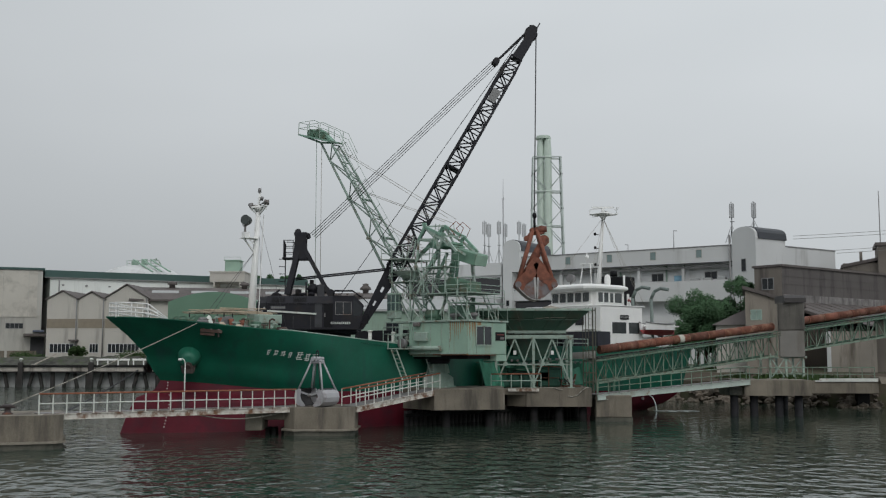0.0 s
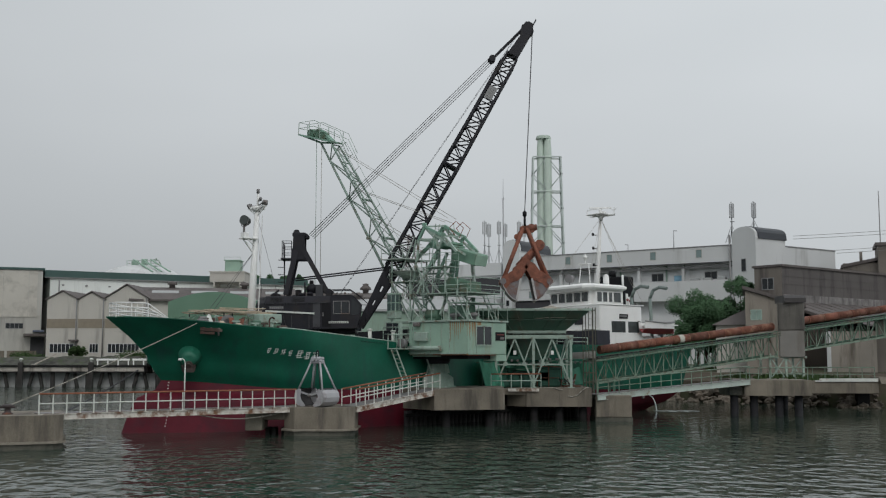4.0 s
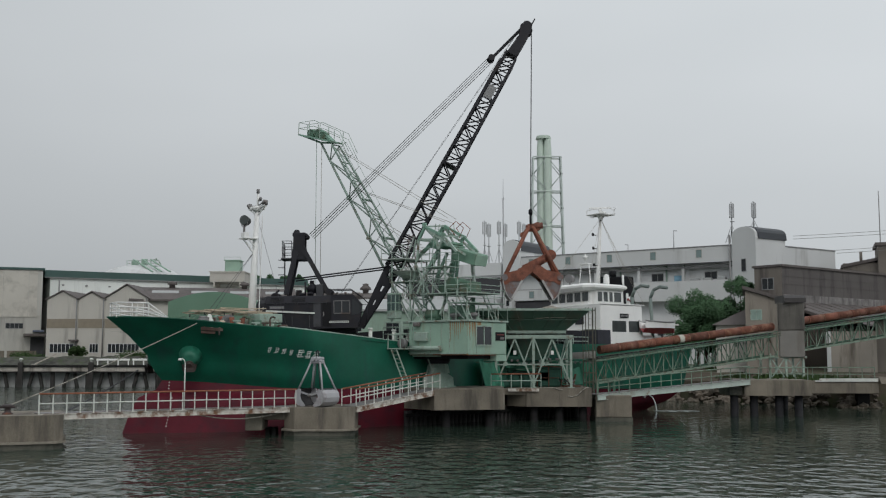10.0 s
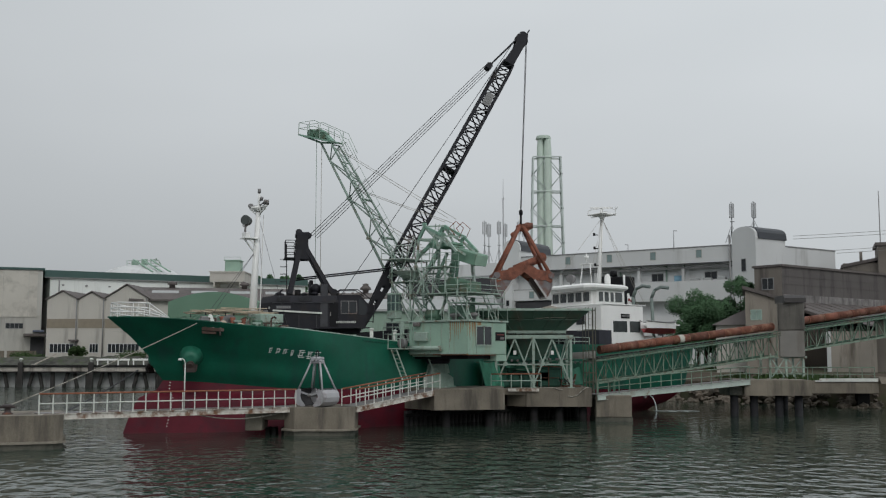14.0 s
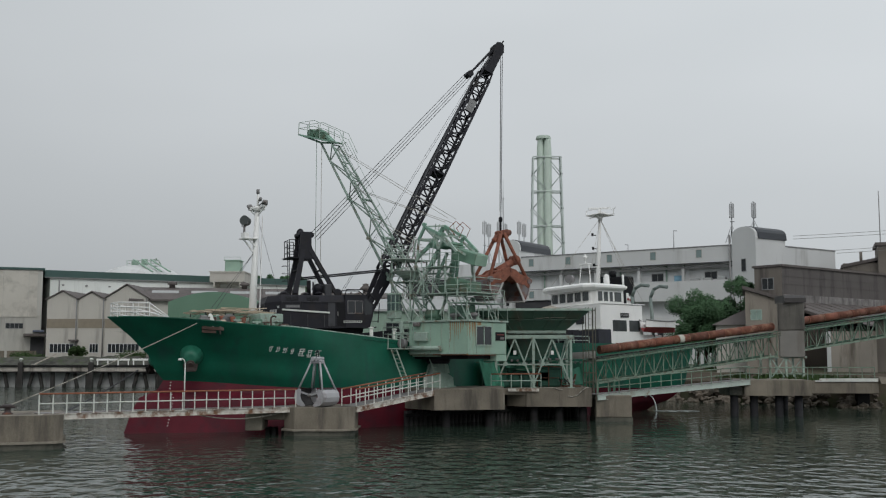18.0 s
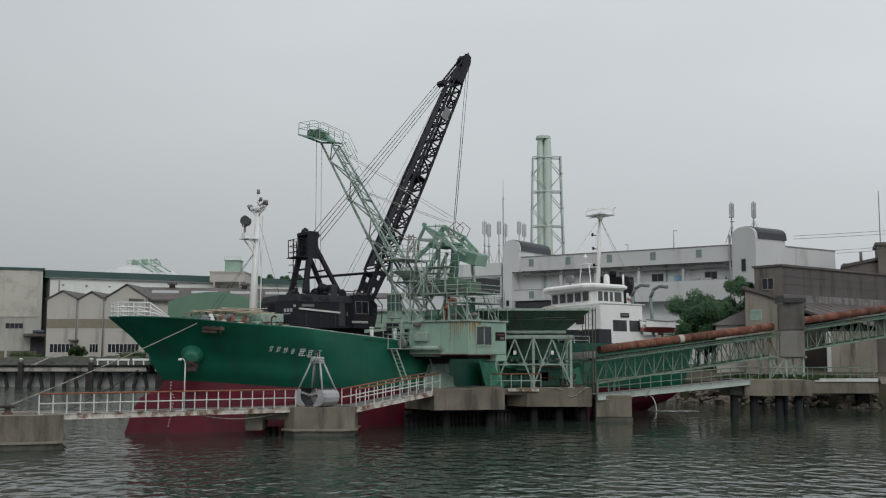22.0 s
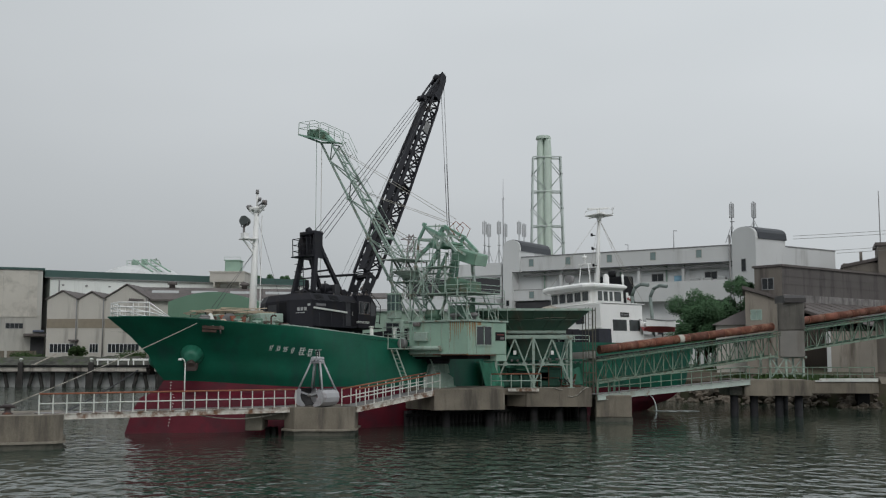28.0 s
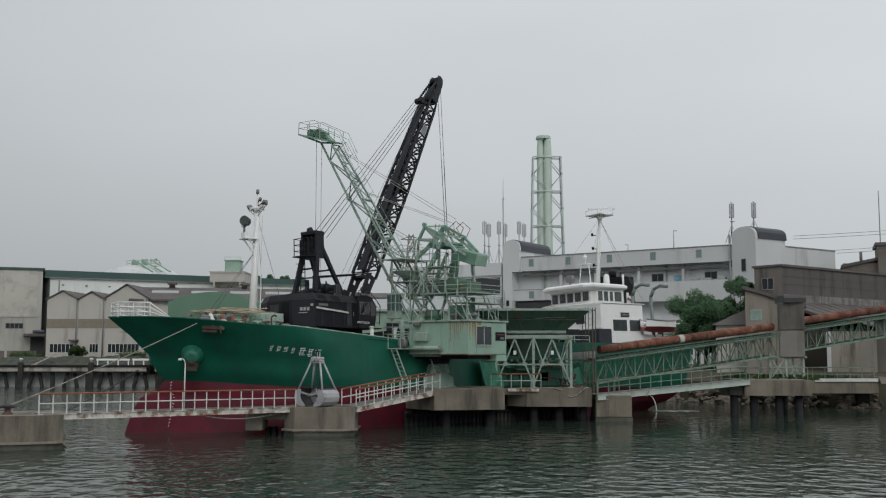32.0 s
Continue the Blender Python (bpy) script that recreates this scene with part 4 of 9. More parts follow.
    # long white hall with a green roof edge
    long = thing("long_white_hall", "long white warehouse with a dark green roof edge", "building", frame_at(-69, 183, -16, 214, 3.6))
    part("wall", Shape().box(0, 48.2, 0, 20, 0, 15.0), material("hall_white", (0.76, 0.79, 0.76), .8, vary=.05, scale=.2, stain=(0.55, 0.57, 0.55), stain_amount=.25, streak=True, stain_scale=.4), long)
    part("roof", Shape().box(-1, 48.6, -.35, 21, 14.78, 16.0), roof_green, long, "dark green roof with a deep edge")
    part("gutter", Shape().box(-1, 48.6, -.45, -.35, 14.66, 14.82), frame_grey, long)
    vent = Shape().box(0, .36, -.15, 0, 0, .28).mesh("wall_vent", frame_grey)
    for k in range(12):
        reuse("wall_vent", vent, long, Matrix.Translation((2 + k * 4, 0, 13.3)))
    part("downpipe", Shape().tube((1.5, -.15, 0), (1.5, -.15, 14.3), .1, n=6), frame_grey, long)

    store = thing("low_store", "low pale store with a grey roof and roof ventilators", "building", pose(-25.6, 187, 3.6))
    part("wall", Shape().box(0, 20, 0, 14, 0, 11.3), wall_beige, store)
    part("roof", Shape().prism([(-.5, 11.1), (7, 12.3), (14.5, 11.1), (14.5, 11.4), (7, 12.6), (-.5, 11.4)], -.3, 20.4, ROLL), roof_grey, store)
    for x in (3.2, 11.2):
        part("ridge_vent", Shape().lathe([(.55, 0), (.55, .6), (1.1, .75), (.9, 1.2), (.5, 1.5), (.6, 1.75), (.2, 1.9)], (x, 7, 12.5), 12), roof_grey, store)

    # three gabled warehouses
    def gable(x0, x1, eave, peak, depth, windows, label):
        w = x1 - x0
        ob = thing("gabled_warehouse", label, "building", frame_at(x0, 172, x1, 172, 3.8), "gabled warehouses")
        part("wall", Shape().prism([(0, 0), (w, 0), (w, eave), (w / 2, peak), (0, eave)], 0, depth, FRONT), wall_beige, ob)
        part("band", Shape().box(0.05, w - .05, -.05, 0, 5.4, 6.9), band_brown, ob, "brown painted band")
        for s0, s1 in (((-.25, eave - .12), (w / 2, peak + .14)), ((w / 2, peak + .14), (w + .25, eave - .12))):
            part("roof_slope", Shape().prism([s0, s1, (s1[0], s1[1] + .17), (s0[0], s0[1] + .17)], -.3, depth + .5, FRONT), roof_grey, ob)
        part("downpipe", Shape().tube((w - .2, -.12, 0), (w - .2, -.12, eave), .12, n=6), frame_grey, ob)
        for a, b, c in windows:
            window(ob, a, 1.35, b, 1.5, wall_white, c)
        return ob
    g1 = gable(-65.2, -60.1, 10.1, 11.35, 14, [(0.6, 4.0, 6)], "beige gabled warehouse with a brown band and a window row")
    part("door_hood", Shape().box(4.0, 5.4, -.9, 0, 3.2, 3.5), roof_grey, g1)
    gable(-60.05, -55.7, 10.1, 11.2, 14, [(2.0, 1.5, 3)], "narrow beige gabled warehouse with a brown band")
    gable(-55.65, -48.6, 10.3, 12.4, 12, [(0.6, 5.2, 8)], "broad beige gabled warehouse with a long window row")
    g3_side = thing("warehouse_wing", "long grey-roofed warehouse wing with pale roof lights", "building", frame_at(-48.5, 173, -26, 178, 3.8))
    part("wall", Shape().box(0, 24, 0, 10, 0, 10.0), wall_beige, g3_side)
    part("roof_slope", Shape().prism([(-.8, 9.85), (7, 12.3), (7, 12.6), (-.8, 10.15)], -3.4, 24.3, ROLL), roof_grey, g3_side)
    for k, x in enumerate((0, 6.5, 13, 19)):
        part("roof_light", Shape().prism([(3.2, 11.2), (4.6, 11.64), (4.6, 11.95), (3.2, 11.5)], x, x + 4.4, ROLL), roof_pale, g3_side, "pale translucent roof sheet")
    for x in (3.2, 15.5):
        part("ridge_vent", Shape().lathe([(.5, 0), (.5, .5), (.85, .6), (.7, 1.0), (.2, 1.2)], (x, 7, 12.5), 10), roof_grey, g3_side)

    # round-roofed green shed and the pale green sheds behind the ship
    shed = thing("green_shed", "green sheet-metal shed with a rounded roof", "building", frame_at(-39.5, 150, -27, 150, 3.6))
    arc = [(0, 0), (13.0, 0), (13.0, 8.6)] + [(13.0 - 13.0 * k / 10, 8.0 + 2.3 * math.sin(math.pi * (0.12 + 0.76 * k / 10))) for k in range(11)] + [(0, 7.6)]
    part("wall", Shape().prism(arc, 0, 22, FRONT), sheet_green, shed)
    corrugate(shed, 0.2, 12.8, 0, 7.8, 0, 0.6, sheet_green)
    pale = thing("pale_green_shed", "long pale green shed with dark windows behind the ship", "building", frame_at(-26.4, 150, 8, 152, 3.6))
    part("wall", Shape().box(0, 34.5, 0, 16, 0, 7.6), sheet_green_pale, pale)
    part("roof", Shape().prism([(-.5, 7.5), (8, 9.4), (16.5, 7.5), (16.5, 7.8), (8, 9.7), (-.5, 7.8)], -.4, 35, ROLL), roof_pale, pale)
    part("sign_strip", Shape().box(0.3, 10, -.06, 0, 5.8, 6.8), sheet_green, pale)
    for k in range(6):
        window(pale, 2 + k * 5.4, 4.6, 1.9, 1.4, frame_grey, 2)
    for k in range(3):
        part("ridge_vent", Shape().lathe([(.45, 0), (.45, .5), (.8, .6), (.7, 1.0), (.2, 1.2)], (6 + k * 8, 8, 9.5), 10), roof_grey, pale)

    # tank dome with a stair and platform, and roof boxes
    tank = thing("storage_tank", "white domed storage tank with a green stair on top", "tank", pose(-69.5, 240, 2.9))
    part("shell", Shape().lathe([(9.5, 0), (9.5, 18.5)], n=40), wall_white, tank)
    part("dome", Shape().lathe([(9.5 * math.cos(a * math.pi / 16), 18.5 + 3.9 * math.sin(a * math.pi / 16)) for a in range(8)] + [(0.3, 22.4)], n=40), wall_white, tank)
    deck = Shape()
    for k in range(6):
        deck.box(-2.4 + k * 1.1, -1.4 + k * 1.1, -3.4, -1.2, 21.9, 22.0)
    part("roof_platform", deck, mint_steel, tank, "pale green slatted platform")
    rail = Shape()
    for k in range(7):
        rail.bar((-2.4 + k * 1.1, -3.4, 22.0), (-2.4 + k * 1.1, -3.4, 23.1), .12)
    rail.bar((-2.4, -3.4, 23.1), (4.2, -3.4, 23.1), .12).bar((-2.4, -3.4, 22.5), (4.2, -3.4, 22.5), .1)
    part("platform_rail", rail, mint_steel, tank)
    for k, x0 in enumerate((-.6, 1.4, 3.3)):
        part("stair_stringer", Shape().bar((x0, -4.4, 23.3), (x0 + 5.2, -7.4, 20.3), .4, .24), mint_paint, tank, "sloping pale green stair")
    part("vent_pipe", Shape().path([(2.6, -2, 22.0), (2.6, -2, 23.2), (3.4, -2, 23.5), (4.4, -2, 23.3), (5.0, -2, 22.2)], .13, 8).tube((3.9, -2, 23.4), (3.9, -2, 23.8), .15), mint_steel, tank, "bent grey vent pipe")
    part("valve_box", Shape().cbox(-1.6, -.2, -2.6, -1.4, 22.0, 23.3, .1).cbox(.6, 1.8, -2.6, -1.4, 22.0, 23.6, .1), mint_paint, tank)
    box = thing("roof_plant_house", "brown rooftop plant house with a green tank", "building", pose(-42.9, 191.5, 3.6))
    part("wall", Shape().box(0, 6.4, 0, 9, 14.55, 16.3), wall_beige, box)
    merlon = Shape().box(0, .42, -.12, 0, -.2, .22).mesh("parapet_block", wall_beige)
    for k in range(8):
        reuse("parapet_block", merlon, box, Matrix.Translation((.1 + k * .83, 0, 16.3)))
        reuse("parapet_block", merlon, box, Matrix.Translation((.1 + k * .83, 0, 14.75)))
    part("roof", Shape().box(-.15, 6.55, -.15, 9, 16.3, 16.45), wall_beige, box)
    for x in (.8, 5.6):
        part("bracket", Shape().prism([(0, 13.6), (5.0, 13.6), (5.0, 14.55), (0, 14.55)], x - .12, x + .12, ROLL), wall_beige, box)
    part("tank", Shape().cbox(2.5, 5.3, 1, 4, 16.4, 18.55, .18), mint_paint, box, "green square tank")
    part("tank_lid", Shape().cbox(2.35, 5.45, .85, 4.15, 18.5, 18.7, .06), mint_paint, box)
    part("tank_rail", Shape().bar((2.4, 1, 19.2), (5.4, 1, 19.2), .05).bar((2.45, 1, 18.6), (2.45, 1, 19.2), .05).bar((5.35, 1, 18.6), (5.35, 1, 19.2), .05), mint_steel, box)

    # power pylon far away
    py = thing("power_pylon", "distant grey lattice power pylon", "pylon", pose(-12.3, 400, 3.6))
    leg = Shape()
    for sx in (-1, 1):
        for sy in (-1, 1):
            leg.bar((sx * 5, sy * 5, 0), (sx * .8, sy * .8, 47), .3)
    pylon_grey = material("pylon_grey", (0.21, 0.18, 0.18), .7, vary=.15)
    part("leg_frame", leg, pylon_grey, py)
    br = Shape()
    for k in range(12):
        z0, z1 = k * 47 / 12, (k + 1) * 47 / 12
        w0, w1 = lerp(5, .8, k / 12), lerp(5, .8, (k + 1) / 12)
        for sy in (-1, 1):
            br.bar((-w0, sy * w0, z0), (w1, sy * w1, z1), .2).bar((w0, sy * w0, z0), (-w1, sy * w1, z1), .2)
    part("bracing", br, pylon_grey, py)
    for z, w in ((36, 6), (40.5, 5), (45, 4)):
        part("cross_arm", Shape().bar((-w, 0, z), (0, 0, z + 1.4), .25).bar((w, 0, z), (0, 0, z + 1.4), .25).bar((-w, 0, z), (w, 0, z), .25), pylon_grey, py)


def vault(parent, x0, x1, y0, y1, z, rise, mat, name="vault_roof"):
    outline = [(x0, z)] + [(x0 + (x1 - x0) * (1 - math.cos(k / 10 * math.pi)) / 2, z + rise * math.sin(k / 10 * math.pi) ** 0.6) for k in range(1, 10)] + [(x1, z)]
    part(name, Shape().prism(outline, y0, y1, FRONT), mat, parent, "dark barrel-vaulted roof")


def panel_antenna(x, y, z, h):
    ob = thing("panel_antenna", "slim grey panel antenna on a tripod mast", "antenna", pose(x, y, z), "roof antennas")
    part("mast", Shape().tube((0, 0, 0), (0, 0, h), .09, n=6), antenna_grey, ob)
    for dx, dy in ((-.25, -.1), (.02, -.3), (.26, -.05)):
        part("panel", Shape().cbox(dx - .09, dx + .09, dy - .06, dy + .06, h - 2.2, h - .2, .03), antenna_grey, ob)
    for z in (h - 2.0, h - .4):
        part("panel_bracket", Shape().bar((-.25, -.05, z), (.26, -.05, z), .05), antenna_grey, ob)
    part("tripod", Shape().bar((0, 0, h * .45), (-1.0, -.4, 0), .07).bar((0, 0, h * .45), (1.0, -.4, 0), .07).bar((0, 0, h * .45), (0, 1, 0), .07), antenna_grey, ob)
    part("dish", Shape().lathe([(.05, 0), (.3, .06), (.32, .14)], (0, -.2, h * .5), 10), antenna_grey, ob)


def build_white_factory():
    ob = thing("white_factory", "long white concrete factory with galleries and a vaulted roof", "building", frame_at(9.7, 160, 39.2, 140, 3.0))
    # x runs 0..35.6 along the front
    part("wall", Shape().box(0, 35.6, 1.4, 20, 0, 16.2), wall_white, ob)
    part("parapet", Shape().box(2.7, 35.6, 0, 0.4, 14.4, 16.6), wall_white, ob)
    part("parapet_cap", Shape().box(2.7, 35.7, -.08, .5, 16.6, 16.72), frame_grey, ob)
    part("gallery_slab", Shape().box(2.7, 35.6, 0.4, 1.4, 14.3, 14.6), wall_white, ob)
    part("end_block", Shape().box(-0.2, 1.4, -0.6, 9, 0, 17.6), wall_white, ob)
    part("end_block_head", Shape().box(1.4, 2.7, -0.6, 9, 14.4, 17.6), wall_white, ob)
    vault(ob, -0.3, 2.9, -0.2, 9.2, 17.6, 1.8, vault_dark)
    vault(ob, -0.2, 2.8, -0.62, -0.2, 17.6, 1.72, wall_white, "vault_gable")
    part("gallery_front", Shape().box(1.4, 20.0, 0, .3, 10.0, 11.6), wall_white, ob)
    part("gallery_front", Shape().box(20.0, 35.4, -.3, .3, 9.3, 12.0), wall_white, ob, "white balcony front")
    # dark strip: the parapet's shadow band drawn as colour
    part("lintel_line", Shape().box(2.7, 35.4, -.05, 0, 14.30, 14.46), dark_recess, ob, "dark strip painted as the shade under the parapet")
    part("cable_tray", Shape().box(2.8, 35.2, .45, .8, 13.75, 14.0), frame_grey, ob)
    for x in (6.0, 18.5, 25.5):
        part("drain", Shape().tube((x, 1.25, 11.2), (x, 1.25, 14.3), .12, n=8), sheet_green_pale, ob, "pale green drain pipe")
    part("sill_line", Shape().box(1.4, 20.0, -.06, 0, 11.6, 11.68), frame_grey, ob)
    part("lower_wall", Shape().box(2.7, 35.6, 0.0, 1.4, 0, 7.2), wall_white, ob)
    part("gallery_floor", Shape().box(1.4, 35.4, 0.3, 1.4, 10.6, 11.2), wall_white, ob)
    for x in (8.9, 14.6, 21.4, 28.0, 34.9):
        part("column", Shape().box(x, x + .4, .5, .95, 11.2, 14.3), wall_white, ob)
    pale_glass = material("pale_glass", (0.20, 0.27, 0.27), .2, vary=.15, bump=0)
    for x in (4.0, 10.2, 16.9, 23.6, 30.3):
        window(ob, x, 15.1, .9, 1.2, wall_grey, 1, 0.0, glass=pale_glass)
    window(ob, 4.0, 10.3, .9, 1.1, wall_grey, 1, 0.0, glass=pale_glass)
    window(ob, .35, 9.2, .55, .9, frame_grey, 1, -0.6)
    for x, w in ((14.2, 2.2), (23.2, 2.4), (31, 2.4)):
        window(ob, x, 12.2, w * .75, 1.1, frame_grey, 2, 1.4)
    for x in (24.5, 8.5, 12.5, 17):
        window(ob, x, 4.0, .9, 1.7, frame_grey, 1, 0.0)
    part("blue_panel", Shape().box(26.6, 27.8, 1.3, 1.4, 11.6, 12.9), material("pale_blue", (0.22, 0.40, 0.52), .6), ob, "pale blue panel")
    for x in (29.2, 31.0, 33.0):
        part("condenser", Shape().cbox(x, x + 1.2, .5, 1.2, 11.2, 12.4, .06), roof_pale, ob)
    part("drain", Shape().tube((21.2, .1, 0), (21.2, .1, 9.3), .16, n=6), frame_grey, ob)
    # dark panel fills the slot, its shade given as colour
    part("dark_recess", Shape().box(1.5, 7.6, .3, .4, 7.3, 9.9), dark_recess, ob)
    # lower left wing
    wing = thing("factory_wing", "white factory wing with a long dark window band", "building", frame_at(-6.5, 171, 9.4, 160.6, 3.0))
    part("wall", Shape().box(0, 18.6, 0, 14, 0, 15.8), wall_white, wing)
    part("window_band", Shape().box(1.0, 18.3, -.05, 0, 11.25, 13.75), dark_recess, wing, "long dark glazed band")
    window(wing, 0.6, 4.6, 17.6, 2.0, frame_grey, 9)
    part("roof_band", Shape().box(-.2, 18.7, -.3, 0, 14.1, 16.0), wall_white, wing)
    part("ledge", Shape().box(-.2, 18.7, -.35, 0, 9.7, 10.4), roof_pale, wing)
    # stair tower and right block
    tw = thing("factory_stair_block", "white factory block with a vaulted stair tower", "building", frame_at(39.2, 140, 47.2, 128.6, 3.0))
    part("stair_tower", Shape().box(0, 3.9, -.4, 5.8, 0, 17.2), wall_white, tw)
    vault(tw, -.12, 4.05, 0.1, 6.0, 17.2, 1.75, vault_dark)
    vault(tw, 0, 3.9, -.42, 0.1, 17.2, 1.68, wall_white, "vault_gable")
    part("block", Shape().box(0, 3.85, 5.8, 17, 0, 16.4), wall_white, tw)
    part("roof_edge", Shape().box(-.1, 3.95, 6.05, 17.1, 16.4, 16.52), frame_grey, tw)
    window(tw, 1.5, 12.9, .8, 1.7, frame_grey, 1, -.4)
    part("pipe", Shape().tube((-.3, -.5, 0), (-.3, -.5, 18), .12, n=6), frame_grey, tw)
    for x, y, z, h in ((6.6, 165, 18.0, 8.1), (7.3, 165, 18.0, 7.7), (8.9, 165, 18.0, 8.1), (9.9, 165, 18.0, 7.7), (12.1, 165, 18.5, 7.6), (12.9, 165, 18.5, 7.2), (39.3, 141, 20.0, 5.6), (42.9, 143, 21.2, 4.8)):
        panel_antenna(x, y, z, h)
    mast = thing("whip_mast", "tall thin whip antenna mast on the factory roof", "antenna", pose(9.6, 165, 18.0))
    part("mast", Shape().tube((0, 0, 0), (0, 0, 11.6), .13, .11, 8).tube((0, 0, 11.6), (0, 0, 14.8), .045, .03, 6).bar((-.3, 0, 11.6), (.3, 0, 11.6), .06), antenna_grey, mast)
    lamp2 = thing("roof_lamp", "short roof lamp on a thin pole", "lamp", pose(26.5, 148.7, 19.2))
    part("pole", Shape().tube((0, 0, 0), (0, 0, 1.3), .05, n=6).bar((0, 0, 1.3), (-.4, 0, 1.35), .1), antenna_grey, lamp2)
    lamp = thing("roof_lamp", "thin roof lamp on a pole", "lamp", pose(32.2, 144.8, 19.2))
    part("pole", Shape().tube((0, 0, 0), (0, 0, 2.9), .06, n=6).bar((0, 0, 2.9), (.5, 0, 2.9), .1), antenna_grey, lamp)


def build_chimney():
    # frame colour also paled for haze
    frame_mint = material("frame_mint", (0.42, 0.47, 0.45), .6, vary=.1)
    ob = thing("factory_chimney", "twin pale green steel flues inside a lattice support frame", "chimney", pose(18.6, 190, 3.05))
    for x, y, r in ((-.62, .1, .64), (.68, -.1, .74), (.1, 1.1, .66)):
        part("flue", Shape().lathe([(r + .1, 0), (r + .04, 24), (r + .02, 34), (r, 39.5), (r - .14, 41.0), (r - .14, 41.6)], (x, y, 0), 24), chimney_green, ob, "tall pale green flue")
        for z in (12.2, 18.6, 25.0, 31.4, 37.8):
            part("flue_band", Shape().lathe([(r + .02, z), (r + .1, z + .05), (r + .1, z + .3), (r + .02, z + .35)], (x, y, 0), 24), chimney_green, ob)
    part("top_collar", Shape().prism([(1.4 * math.cos(k * math.pi / 12), .4 + 1.5 * math.sin(k * math.pi / 12)) for k in range(24)], 41.45, 41.75)
         .prism([(1.25 * math.cos(k * math.pi / 12), .4 + 1.35 * math.sin(k * math.pi / 12)) for k in range(24)], 41.75, 42.0), chimney_green, ob, "flat collar round the flues' mouths")
    seam = Shape().bar((.03, -.62, 0), (.03, -.62, 38), .07)
    for k in range(38):
        seam.bar((-.12, -.66, 1 + k), (.2, -.66, 1 + k), .06)
    part("flue_ladder", seam, frame_mint, ob)
    zt, cx = 38.0, .55
    half = lambda z: lerp(3.4, 2.52, z / zt)
    for sx in (-1, 1):
        for sy in (-1, 1):
            part("frame_leg", Shape().tube((cx + sx * half(0), .4 + sy * half(0) * .42, 0), (cx + sx * half(zt), .4 + sy * half(zt) * .42, zt), .17, .14, 10), frame_mint, ob)
    levels = [0, 6.0, 12.4, 18.8, 25.2, 31.6, zt]
    corners = [(-1, -1), (1, -1), (1, 1), (-1, 1)]
    for a, b in zip(levels, levels[1:]):
        m = (a + b) / 2
        for c0, c1 in zip(corners, corners[1:] + corners[:1]):
            at = lambda c, z: Vector((cx + c[0] * half(z), .4 + c[1] * half(z) * .42, z))
            mid_a, mid_b = (at(c0, a) + at(c1, a)) / 2, (at(c0, b) + at(c1, b)) / 2
            part("ring_beam", Shape().bar(at(c0, b), at(c1, b), .22, .22), frame_mint, ob)
            for c in (c0, c1):
                part("brace", Shape().tube(mid_b, at(c, m), .075, n=8), frame_mint, ob)
                part("brace", Shape().tube(at(c, m), mid_a, .075, n=8), frame_mint, ob)
                part("gusset", Shape().tube(at(c, m) - Vector((0, .12, 0)), at(c, m) + Vector((0, .12, 0)), .2, n=10), frame_mint, ob)


